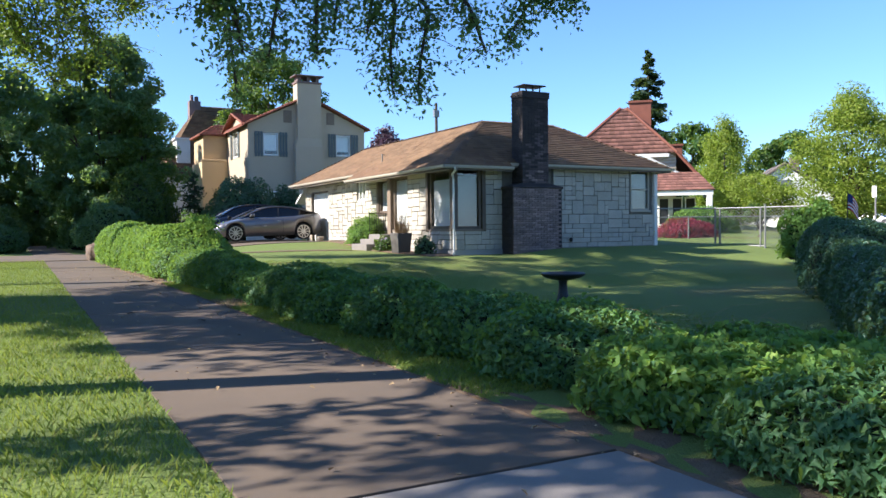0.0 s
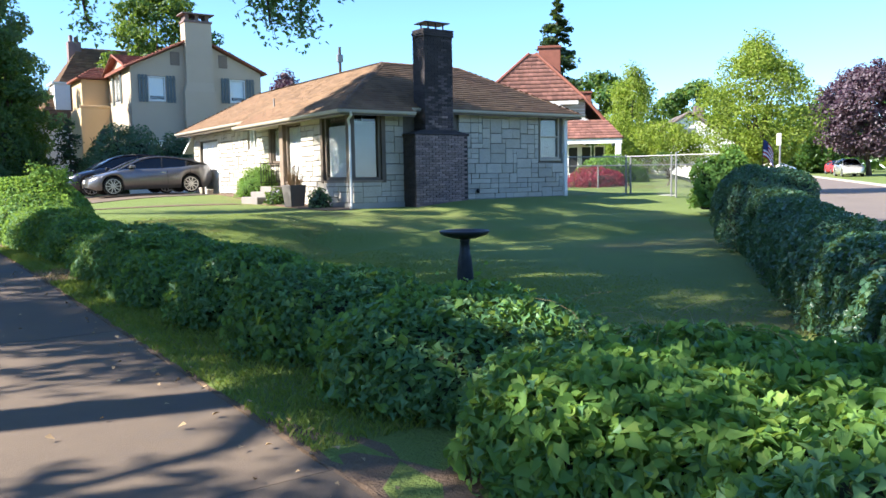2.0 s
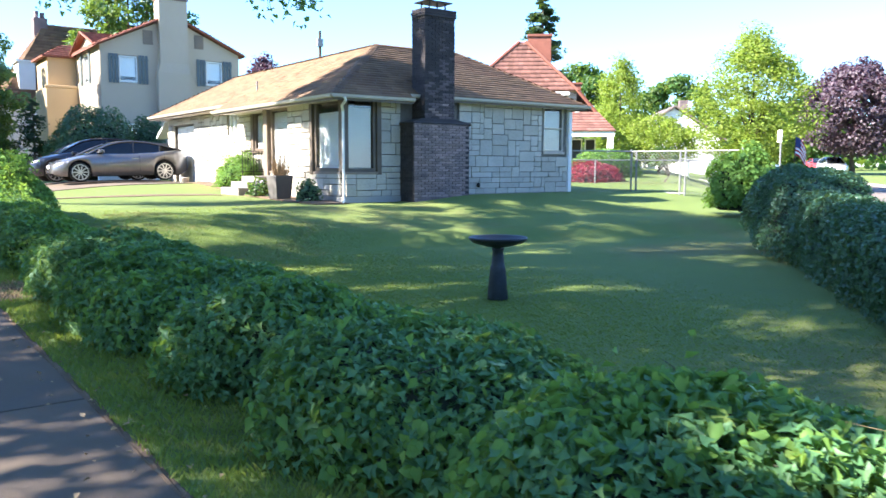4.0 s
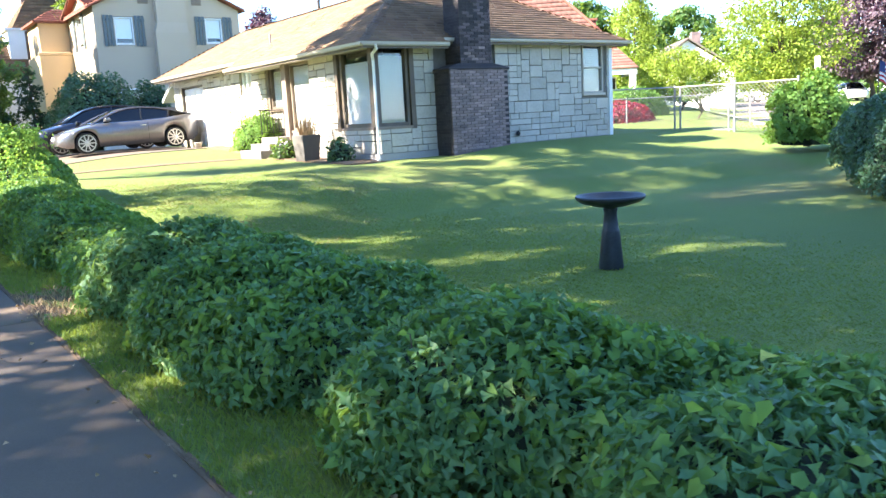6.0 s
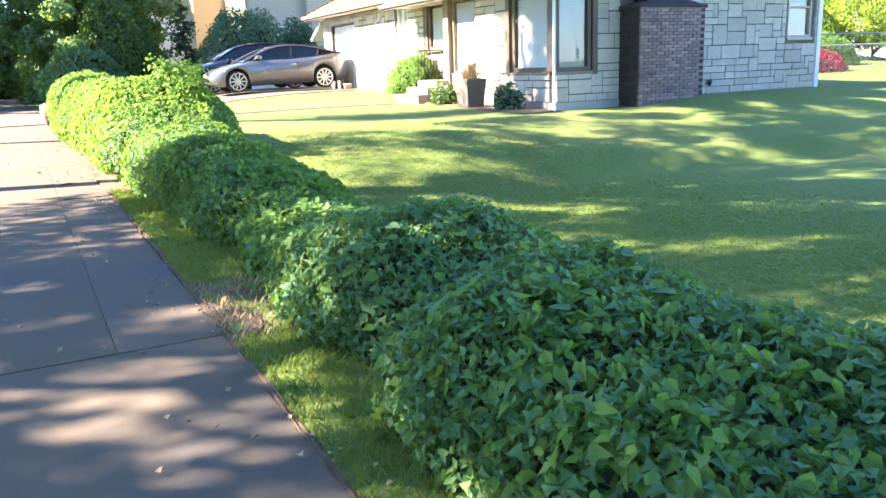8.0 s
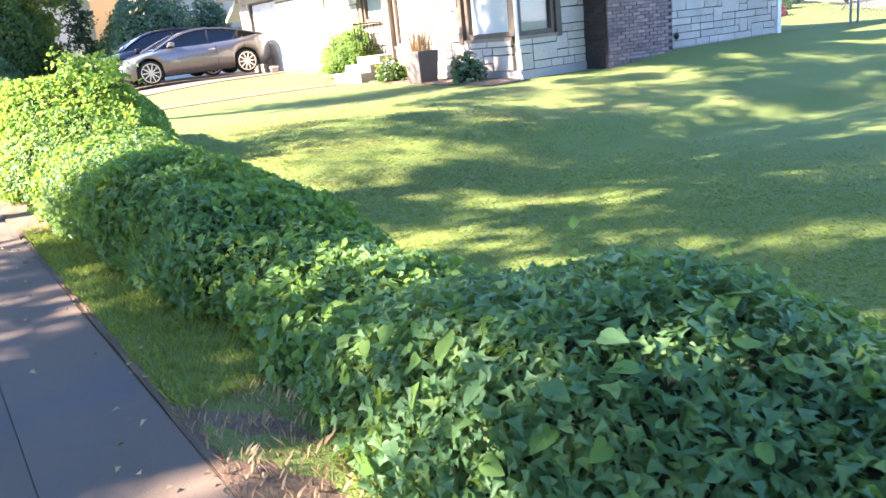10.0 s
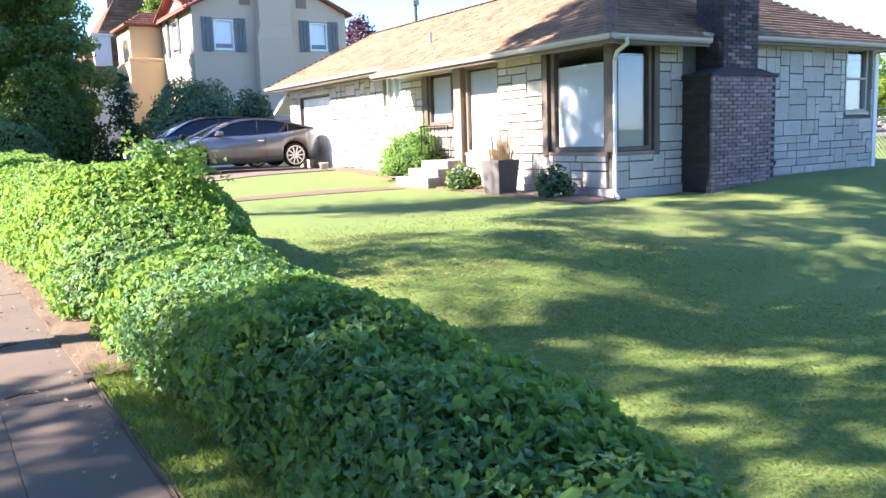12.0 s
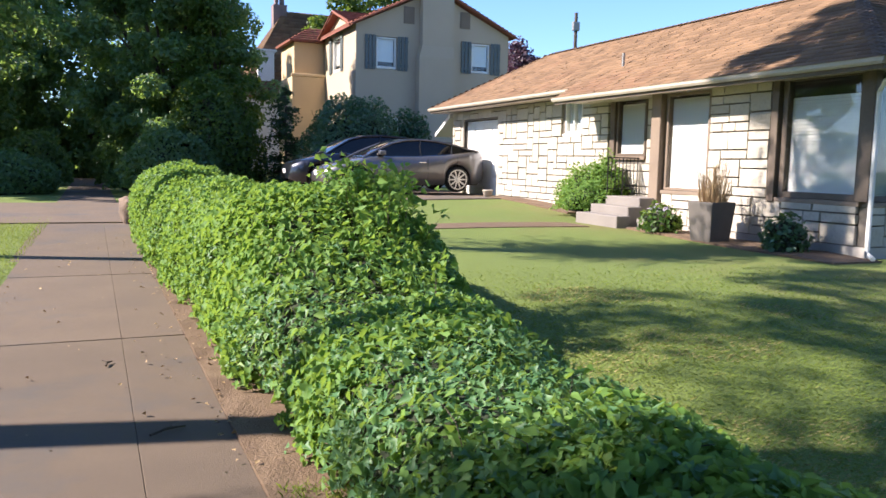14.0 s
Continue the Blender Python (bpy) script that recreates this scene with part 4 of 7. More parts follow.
ivy = thing("ivy_hedge", 0, 0, 0, label="low mounded ivy hedge with glossy green leaves beside the sidewalk", category="hedge")
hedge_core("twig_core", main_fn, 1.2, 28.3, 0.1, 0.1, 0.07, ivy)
rng = np.random.default_rng(11)
for lo, hi, n, small, large in ((1.2, 14.6, 150000, 0.02, 0.042), (14.6, 28.3, 84000, 0.024, 0.046)):
    P, N, U, F = hedge_samples(main_fn, lo, hi, n, 0.1, rng)
    light = np.array([noise.noise(Vector((p[0] * 0.9 + 5, p[1] * 0.75, p[2] * 1.4))) for p in P])
    # past y 15.6 most leaves take the pale tone, painting the sunny stretch
    is_light = (light + 0.28 * rng.normal(size=len(P)) > np.where(U > 15.6, -0.25, 0.3))
    P = P + N * rng.uniform(-0.13, 0.05, len(P))[:, None]
    Nj = N + rng.normal(size=N.shape) * 0.7 + np.array([0, 0, 0.4])
    size = rng.uniform(small, large, len(P)) * np.where(is_light, 1.2, 1.0)
    for mask, m, nm, shape in ((~is_light, M_IVY, "ivy_leaves", "lobed"), (is_light, M_IVY_LIGHT, "light_leaves", "heart")):
        tagged(link_mesh(nm, leaves_mesh(nm, P[mask], Nj[mask], size[mask], 1.35, 0.35, rng, 1.0, shape), m, ivy), kind="stuff")
# taller leafy sprigs on the hedge
def sprigs(parent, spots, rng, material, tall=0.3, leaf=0.05, n=14):
    bm = bmesh.new()
    C, NN, S = [], [], []
    for x, y, z in spots:
        tip = np.array([x, y, z]) + np.array([rng.normal() * 0.1, rng.normal() * 0.1, tall * rng.uniform(0.6, 1.2)])
        tube(bm, [(x, y, z - 0.15), tuple((np.array([x, y, z]) + tip) / 2 + rng.normal(size=3) * 0.02), tuple(tip)], [0.003, 0.0025, 0.001], 4)
        for k in range(n):
            t = rng.uniform(0.15, 1.0)
            C.append(np.array([x, y, z]) * (1 - t) + tip * t + rng.normal(size=3) * 0.05)
            NN.append(rng.normal(size=3) + np.array([0, 0, 1.0]))
            S.append(leaf * rng.uniform(0.7, 1.2))
    tagged(part("stem_mass", bm, M_BARK, parent), kind="stuff")
    tagged(link_mesh("sprig_leaves", leaves_mesh("sprig_leaves", np.array(C), np.array(NN), np.array(S), 1.5, 0.3, rng, 0.5), material, parent), kind="stuff")


sprigs(ivy, [tuple(float(v) for v in main_fn(18.2 + rng.normal() * 0.35, rng.uniform(0.5, 0.66))) for _ in range(44)], rng, M_IVY_LIGHT, 0.3, 0.045, 26)
sprigs(ivy, [tuple(float(v) for v in main_fn(y, f)) for y, f in zip(rng.uniform(2, 16, 36), rng.uniform(0.3, 0.55, 36))], rng, M_IVY_LIGHT, 0.05, 0.033, 7)
# low clipped hedge along the street
low = thing("street_hedge", 0, 0, 0, label="low dark clipped hedge along the street edge of the lawn", category="hedge")
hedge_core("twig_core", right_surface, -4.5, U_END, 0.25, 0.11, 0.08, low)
P, N, U, F = hedge_samples(right_surface, -4.5, U_END, 70000, 0.11, rng)
P = P + N * rng.uniform(-0.06, 0.03, len(P))[:, None]
Nj = N + rng.normal(size=N.shape) * 0.6 + np.array([0, 0, 0.3])
tagged(link_mesh("hedge_leaves", leaves_mesh("hedge_leaves", P, Nj, rng.uniform(0.026, 0.05, len(P)), 1.4, 0.3, rng, 0.6), M_PRIVET, low), kind="stuff")


def shrub(name, x, y, z, rx, ry, h, n, leaf, material, label, seed, amp=0.18, long=1.4, lumps=1.2, category="shrub"):
    """A rounded bush: twig stems, a core coloured dark for the inner shade and many leaves with an uneven outline."""
    rg = np.random.default_rng(seed)
    ob = thing(name, x, y, z, label=label, category=category)
    bm = bmesh.new()
    for k in range(7):
        a = rg.uniform(0, 6.28)
        tube(bm, [(0.1 * math.cos(a) * rx, 0.1 * math.sin(a) * ry, -0.05), (0.5 * rx * math.cos(a), 0.5 * ry * math.sin(a), 0.5 * h), (0.75 * rx * math.cos(a), 0.75 * ry * math.sin(a), 0.8 * h)], [0.03, 0.02, 0.008], 5)
    part("stem_mass", bm, M_BARK, ob)
    th, u = rg.uniform(0, 2 * np.pi, n), rg.uniform(-0.25, 1, n)
    rr = np.sqrt(np.maximum(0, 1 - np.abs(u) ** 2.2))
    D = np.stack([rr * np.cos(th), rr * np.sin(th), u], axis=1)
    k = 1 + lump(D[:, 0] + x, D[:, 1] + y, D[:, 2], amp, lumps, seed)
    depth = rg.uniform(0.75, 1.05, n) ** 0.7
    C = D * np.array([rx, ry, h * 0.78]) * (k * depth)[:, None] + np.array([0, 0, h * 0.22])
    C[:, 2] = np.maximum(C[:, 2], 0.02)
    tagged(link_mesh("leaves", leaves_mesh("leaves", C, D + rg.normal(size=D.shape) * 0.6, rg.uniform(0.7, 1.3, n) * leaf, long, 0.3, rg, 0.4), material, ob), kind="stuff")
    # inner ball, its near-black colour standing in for shade inside the bush
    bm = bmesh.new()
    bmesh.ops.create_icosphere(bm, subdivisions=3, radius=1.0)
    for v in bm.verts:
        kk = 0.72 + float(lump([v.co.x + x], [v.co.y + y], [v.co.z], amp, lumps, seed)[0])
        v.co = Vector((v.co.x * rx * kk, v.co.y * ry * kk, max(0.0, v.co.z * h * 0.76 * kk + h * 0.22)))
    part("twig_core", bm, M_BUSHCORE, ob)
    return ob


# ---- trees ----
def tree(name, x, y, z, height, trunk_h, spread, n_leaf, leaf, material, label, seed, lean=(0, 0), limbs=9, clumps=60, squash=0.8, r0=None, gap=0.5, droop=0.3, base=None, egg=0.15, puff=(0.1, 0.2)):
    """Tapered trunk, limbs that fork into clumps, and leaves gathered round the clumps with gaps between them."""
    rg = np.random.default_rng(seed)
    clumps = int(clumps * 1.7)
    ob = thing(name, x, y, z, label=label, category="tree")
    r0 = r0 or height * 0.022
    bm = bmesh.new()
    top = np.array([lean[0], lean[1], height * 0.9])
    mid = np.array([lean[0] * 0.3 + rg.normal() * 0.15, lean[1] * 0.3 + rg.normal() * 0.15, trunk_h])
    tube(bm, [(0, 0, -0.2), (0, 0, 0.3), tuple(mid * 0.5), tuple(mid), tuple((mid + top) / 2), tuple(top)], [r0 * 1.4, r0 * 1.05, r0 * 0.9, r0 * 0.75, r0 * 0.4, r0 * 0.08], 9)
    cc = []
    c0 = np.array([lean[0] * 0.6, lean[1] * 0.6, (trunk_h + height) / 2 if base is None else (base + height) / 2])
    hz = (height - (trunk_h if base is None else base)) / 2
    for k in range(clumps):
        u = rg.uniform(-1, 1)
        env = math.sqrt(max(0.02, 1 - u * u)) * (1 - egg * u)
        a, q = rg.uniform(0, 6.28), math.sqrt(rg.uniform(0.08, 1.0)) * (1 + 0.18 * rg.normal() * gap)
        p = c0 + np.array([spread * env * q * math.cos(a), spread * env * q * math.sin(a), hz * u * (1 + 0.06 * rg.normal())])
        cc.append((p, spread * rg.uniform(*puff)))
    for k in range(limbs):
        p, r = cc[k]
        t = rg.uniform(0.8, 1.0)
        s = mid * t if t < 0.96 else mid + (top - mid) * rg.uniform(0, 0.5)
        b = (s * 0.5 + p * 0.5) + np.array([0, 0, 0.12 * height * rg.uniform(0, 1)])
        tube(bm, [tuple(s), tuple(b), tuple(p)], [r0 * 0.42, r0 * 0.24, r0 * 0.06], 6)
    part("trunk", bm, M_BARK, ob, "rough bark trunk and limbs", True)
    per = max(1, n_leaf // clumps)
    C, D = [], []
    for p, r in cc:
        d = rg.normal(size=(per, 3))
        d /= np.linalg.norm(d, axis=1, keepdims=True)
        q = rg.uniform(0.2, 1.0, per)[:, None] ** 0.5
        C.append(p + d * q * r * np.array([1.15, 1.15, squash]))
        D.append(d + np.array([0, 0, 0.6]) + rg.normal(size=(per, 3)) * 0.5)
    C, D = np.concatenate(C), np.concatenate(D)
    tagged(link_mesh("crown", leaves_mesh("crown", C, D, rg.uniform(0.7, 1.35, len(C)) * leaf, 1.5, 0.3, rg, droop), material, ob, "uneven leafy crown"), kind="stuff")
    return ob


def conifer(name, x, y, z, height, spread, n, leaf, material, label, seed, bare=0.08, power=0.8):
    """Whorls of drooping boughs round a straight trunk."""
    rg = np.random.default_rng(seed)
    ob = thing(name, x, y, z, label=label, category="tree")
    bm = bmesh.new()
    tube(bm, [(0, 0, -0.2), (0, 0, height * 0.5), (0, 0, height * 0.99)], [height * 0.022, height * 0.013, height * 0.002], 8)
    C, D = [], []
    boughs = 90
    for k in range(boughs):
        u = (k + rg.random()) / boughs
        h = height * (bare + (1 - bare) * u)
        r = spread * (1 - u) ** power * rg.uniform(0.6, 1.15) + 0.1
        a = rg.uniform(0, 6.28)
        tip = np.array([r * math.cos(a), r * math.sin(a), h - r * rg.uniform(0.05, 0.35)])
        root = np.array([0, 0, h])
        if k % 3 == 0:
            tube(bm, [tuple(root), tuple((root + tip) / 2 + np.array([0, 0, 0.05 * r])), tuple(tip)], [0.04, 0.025, 0.008], 4)
        m = max(6, int(n / boughs * (1.4 - u)))
        t = rg.uniform(0.15, 1.0, m)[:, None]
        pts = root * (1 - t) + tip * t + rg.normal(size=(m, 3)) * np.array([0.16, 0.16, 0.1]) * r * (0.4 + 0.6 * t)
        C.append(pts)
        D.append(np.array([0, 0, 1.0]) + rg.normal(size=(m, 3)) * 0.7)
    part("trunk", bm, M_BARK, ob, "straight bark trunk and boughs", True)
    C, D = np.concatenate(C), np.concatenate(D)
    tagged(link_mesh("bough_mass", leaves_mesh("bough_mass", C, D, rg.uniform(0.7, 1.3, len(C)) * leaf, 2.2, 0.2, rg, 0.6), material, ob), kind="stuff")
    return ob


# trees west of the sidewalk that shade the lawn and overhang it
shade = tree("shade_tree", -3.6, 17.9, 0, 17.6, 9.0, 5.9, 50000, 0.1, M_OAK, "tall broadleaf street tree overhanging the sidewalk", 1, lean=(0.3, 1.5), limbs=12, clumps=140, gap=0.9, base=9.1, puff=(0.06, 0.14), r0=0.2)
tree("shade_tree", -3.6, 6.4, 0, 17.0, 5.6, 6.7, 48000, 0.1, M_OAK, "broad leafy street tree shading the sidewalk", 22, lean=(2.0, 0.3), limbs=12, clumps=140, gap=0.9, base=4.6, puff=(0.05, 0.12), r0=0.22)
tree("shade_tree", -6.8, 13.6, 0, 15.0, 4.5, 4.8, 50000, 0.1, M_OAK, "leafy tree standing behind the street trees", 23, limbs=14, clumps=150, gap=0.7, base=5.6, puff=(0.07, 0.16), r0=0.2)
leaning = tree("shade_tree", -3.9, 26.0, 0, 16.4, 11.0, 2.2, 15000, 0.1, M_OAK, "tall slender street tree leaning over the sidewalk", 26, lean=(2.7, -2.5), limbs=12, clumps=40, gap=0.6, base=13.0, puff=(0.1, 0.22), r0=0.18)
# added trees across the avenue, unseen behind the walker, closing off low sky
for k, (bx, by) in enumerate(((-21, -14), (-23, -3), (-22, 8), (-24, 19), (-8, -24), (6, -26), (20, -24))):
    tree("avenue_tree", bx, by, -0.1, 10.5, 2.0, 5.6, 7000, 0.34, M_OAK, "added unseen tree across the avenue", 190 + k, limbs=6, clumps=90, base=0.6)


def hanging_limb(parent, start, stops, rng, n, leaf, reach=0.5, material=M_DARKLEAF, slim=1.0):
    """A long drooping limb with leafy twigs hanging off it; places in the tree's own frame."""
    bm = bmesh.new()
    tube(bm, [start, *stops], [slim * 0.09] + [slim * (0.05 - 0.035 * k / len(stops)) for k in range(len(stops))], 7)
    C, D = [], []
    for a, b in zip(stops, stops[1:]):
        a, b = np.array(a), np.array(b)
        for k in range(n):
            p = a + (b - a) * rng.random()
            q = p + np.array([rng.normal() * reach * 0.6, rng.normal() * reach * 0.6, -rng.uniform(-0.2, 1.0) * reach])
            tube(bm, [tuple(p), tuple((p + q) / 2 + np.array([0, 0, 0.06])), tuple(q)], [0.012, 0.008, 0.003], 3)
            for _ in range(16):
                t = rng.uniform(0.2, 1.05)
                C.append(p + (q - p) * t + rng.normal(size=3) * 0.14)
                D.append(rng.normal(size=3) + np.array([0, 0, 0.8]))
    part("limb", bm, M_BARK, parent, "drooping leafy limb")
    tagged(link_mesh("hanging_leaves", leaves_mesh("hanging_leaves", np.array(C), np.array(D), rng.uniform(0.7, 1.3, len(C)) * leaf, 1.45, 0.25, rng, 0.8), material, parent), kind="stuff")


rng = np.random.default_rng(210)
# where each drooping spray passes: over the lawn edge, and further back over the sidewalk
SPRAYS = [
    [(2.93, 13.27, 5.47), (3.15, 13.43, 4.78), (3.31, 13.56, 4.1)],
    [(4.33, 13.79, 6.03), (4.1, 14.14, 5.17), (4.0, 14.39, 4.27)],
    [(4.33, 13.79, 6.03), (4.79, 13.91, 5.2), (4.85, 14.11, 4.35)],
    [(5.78, 14.08, 6.24), (6.48, 14.04, 5.44), (6.47, 14.31, 4.49), (6.57, 14.42, 3.77)],
    [(6.48, 14.02, 6.21), (7.19, 13.95, 5.39), (7.12, 14.22, 4.53), (7.12, 14.37, 3.8)],
    [(7.08, 13.72, 6.21), (7.87, 13.54, 5.48), (8.28, 13.56, 4.57)],
    [(7.86, 12.85, 6.07), (8.69, 12.54, 5.44), (8.42, 12.94, 4.73)],
    [(8.09, 12.41, 6.18), (8.91, 12.09, 5.57), (9.29, 11.89, 5.3)],
    [(4.96, 14.34, 6.4), (5.43, 14.4, 5.73), (5.39, 14.65, 4.9)],
    [(5.83, 14.19, 6.5), (6.12, 14.32, 5.8), (6.09, 14.58, 4.96)],
    [(3.38, 13.35, 5.56), (2.86, 13.62, 5.08), (2.78, 13.72, 4.8)],
    [(3.78, 16.99, 6.69), (4.03, 17.4, 4.99), (4.17, 17.54, 4.09)],
]
BACK_SPRAYS = [
    [(0.96, 23.57, 8.38), (1.51, 23.89, 7.16), (2.1, 24.11, 6.0)],
    [(-0.11, 23.68, 8.11), (0.27, 23.98, 7.03), (0.39, 24.21, 6.02)],
    [(-0.91, 23.78, 7.73), (-0.03, 24.16, 6.27), (0.79, 24.37, 5.14)],
    [(0.96, 23.62, 8.24), (0.8, 24.02, 6.79), (1.22, 24.27, 5.47)],
    [(2.23, 23.48, 8.39), (2.54, 23.7, 7.55), (2.83, 23.7, 7.42)],
    [(-1.03, 23.71, 7.97), (-0.28, 23.96, 7.11), (-0.16, 24.13, 6.4)],
    [(0.29, 23.67, 8.16), (1.09, 23.93, 7.12), (1.8, 24.01, 6.58)],
]
for stops in SPRAYS:
    hanging_limb(shade, (1.0, 0.2, 7.6), [(x + 3.6, y - 17.9, z) for x, y, z in stops], rng, 20, 0.066, 0.5)
# M_LIME on this M_OAK tree: the sprays' sunlit look is put into leaf colour
for stops in BACK_SPRAYS:
    hanging_limb(leaning, (1.3, -1.0, 9.2), [(x + 3.9, y - 26.0, z) for x, y, z in stops], rng, 30, 0.07, 1.0, M_LIME, 0.4)
# dark trees and bushes at the end of the walk
tree("dark_tree", 4.2, 45.6, 0.3, 10.8, 1.2, 3.3, 52000, 0.12, M_DARKLEAF, "dense dark broadleaf tree by the driveway", 31, limbs=12, clumps=150, gap=0.5, base=0.3)
tree("dark_tree", -6.2, 46.2, 0.0, 18.5, 2.5, 5.6, 46000, 0.17, M_DARKLEAF, "dense dark broadleaf tree over the sidewalk", 32, limbs=12, clumps=130, gap=0.5, base=2.4)
tree("dark_tree", -5.0, 57, 0.0, 17, 4.0, 5.4, 26000, 0.19, M_DARKLEAF, "tall dark tree arching over the shaded path", 33, limbs=12, clumps=76, base=3.0)
tree("dark_tree", -9, 66, 0.0, 18, 3.0, 6.0, 20000, 0.22, M_DARKLEAF, "tall dark tree beyond the driveway", 34, limbs=12, clumps=60, base=1.0)
for k, (bx, by, bh, br) in enumerate(((0.8, 66, 11.5, 4.6), (-6.5, 69, 13, 5.5), (6.5, 72, 12, 4.8), (-14, 60, 12, 5.5), (-15, 48, 12, 5.0))):
    tree("dark_tree", bx, by, 0.0, bh, 1.5, br, 22000, 0.2, M_DARKLEAF, "dense dark tree closing the end of the path", 170 + k, limbs=8, clumps=130, gap=0.5, base=0.2)
tree("feathery_tree", 5.4, 43.8, 0.4, 6.8, 1.2, 1.7, 17000, 0.085, M_OAK, "lighter feathery tree beside the stucco house", 30, limbs=10, clumps=170, gap=0.8, base=0.5, egg=0.35, puff=(0.12, 0.26))
shrub("leafy_bush", 5.2, 42.5, 0.4, 1.7, 1.5, 3.6, 10000, 0.09, M_OAK, "leafy green bush at the driveway edge", 35, 0.3)
shrub("leafy_bush", 3.9, 41.6, 0.25, 1.8, 1.3, 2.4, 9000, 0.085, M_DARKLEAF, "dark spreading bush under the trees", 36, 0.3)
for k, (bx, by, bh) in enumerate(((-3.4, 46.0, 2.2), (-6.2, 46.6, 2.8), (3.4, 46.0, 3.2), (4.6, 45.2, 3.4), (-8.6, 48, 3.2), (2.9, 52, 2.6), (-1.6, 53, 2.4))):
    shrub("dark_bush", bx, by, 0.05, 1.7, 1.4, bh, 6000, 0.11, M_DARKLEAF, "dense dark undergrowth bush beneath the trees", 140 + k, 0.3)
shrub("leafy_bush", -1.6, 43.6, 0.0, 1.6, 1.3, 1.5, 6000, 0.085, M_DARKLEAF, "dark spreading bush beside the shaded path", 136, 0.3)
# shrubs before the stucco house
shrub("dark_shrub", 9.7, 40.2, 0.5, 1.8, 1.4, 3.3, 11000, 0.075, M_PRIVET, "dark rounded evergreen shrub before the stucco house", 37, 0.2)
conifer("dark_conifer", 7.7, 41.5, 0.5, 3.5, 1.1, 5000, 0.06, M_FIR, "small dark conifer before the stucco house", 38, 0.0, 0.6)
shrub("ivy_shrub", 12.6, 41.5, 0.5, 0.9, 0.6, 2.9, 3500, 0.08, M_PRIVET, "glossy climbing shrub against the stucco wall", 39, 0.2)
# background trees
tree("background_tree", 17.5, 62, 0, 15, 4, 4.4, 16000, 0.17, M_OAK, "green tree behind the stucco house", 41, clumps=120)
tree("plum_tree", 25, 56, 0, 8.4, 3, 2.3, 9000, 0.14, M_PLUM, "purple-leaved tree behind the bungalow", 42, clumps=120, egg=0.4, puff=(0.14, 0.28))
conifer("fir_tree", 50, 54, 0, 16.8, 4.0, 15000, 0.2, M_FIR, "tall dark fir behind the red-roofed house", 43)
tree("columnar_tree", 46.2, 41.8, 0, 8.7, 0.8, 2.4, 15000, 0.11, M_LIME, "upright yellow-green columnar tree", 44, clumps=130, squash=1.3, base=0.8, egg=0.55, puff=(0.16, 0.3), limbs=4)
tree("lime_tree", 39, 26.6, 0, 7.9, 2.0, 2.9, 26000, 0.085, M_LIME, "yellow-green maple in the street verge", 45, clumps=190, base=1.5, egg=0.35, puff=(0.13, 0.24))
tree("plum_tree", 73, 38, 0.7, 9.2, 2, 4.6, 21000, 0.19, M_PLUM, "large purple-leaved plum tree by the street", 46, clumps=190, base=1.9, puff=(0.12, 0.24))
tree("lime_tree", 40, 13.6, -0.1, 9.0, 2.3, 4.2, 40000, 0.1, M_LIME, "bright green maple across the street", 47, clumps=190, base=2.0, egg=0.3, puff=(0.12, 0.22))
for k, (x, y, h) in enumerate(((80, 78, 14), (72, 84, 13), (92, 72, 13), (104, 60, 10), (60, 88, 13), (112, 40, 12), (100, 30, 12))):
    tree("background_tree", x, y, 0, h, 2, 6.5, 9000, 0.34, M_OAK, "distant green broadleaf tree behind the houses", 60 + k, clumps=110, base=1.0, limbs=6)
far = thing("far_woods", 0, 0, 0, label="distant belt of green trees", category="woods", kind="stuff")
C, D = [], []
rg = np.random.default_rng(99)
for k in range(260):
    a = radians(rg.uniform(-10, 130))
    r = rg.uniform(130, 190)
    h = rg.uniform(7, 13)
    d = rg.normal(size=(60, 3))
    C.append(np.array([r * math.cos(a), r * math.sin(a), h * 0.5]) + d * np.array([3.2, 3.2, h * 0.26]))
    D.append(d + np.array([0, 0, 0.5]))
tagged(link_mesh("woods_leaves", leaves_mesh("woods_leaves", np.concatenate(C), np.concatenate(D), rg.uniform(0.7, 1.5, 260 * 60) * 1.1, 1.3, 0.3, rg), M_OAK, far), kind="stuff")

# ---- stucco house across the driveway ----
def tile_slope(p0, p1, q0, q1, seed, exposed=0.22, wid=0.22, thick=0.045):
    """Tiles over the quad eave p0-p1, top q0-q1."""
    p0, p1, q0, q1 = map(Vector, (p0, p1, q0, q1))
    n = (p1 - p0).cross(q0 - p0).normalized()
    n = n if n.z > 0 else -n
    rg = np.random.default_rng(seed)
    rows = max(1, int(((q0 + q1) / 2 - (p0 + p1) / 2).length / exposed))
    V, L = [], []
    for r in range(rows):
        a0, a1 = p0.lerp(q0, r / rows), p1.lerp(q1, r / rows)
        b0, b1 = p0.lerp(q0, (r + 1.1) / rows), p1.lerp(q1, (r + 1.1) / rows)
        m = max(1, int((a1 - a0).length / wid))
        for k in range(m):
            u0, u1 = k / m, (k + 0.93) / m
            t = n * thick * rg.uniform(0.8, 1.3)
            i = len(V)
            V += [a0.lerp(a1, u0) + t, a0.lerp(a1, u1) + t, b0.lerp(b1, u1) + n * 0.005, b0.lerp(b1, u0) + n * 0.005, a0.lerp(a1, u0), a0.lerp(a1, u1)]
            L += [i, i + 1, i + 2, i + 3, i + 4, i + 5, i + 1, i]
    return V, L


stucco = thing("stucco_house", 15, 45, 0.5, label="two-storey beige stucco house with red clay tile roof", category="house")
sx = lambda p: (p[0] - 15, p[1] - 45, p[2] - 0.5)


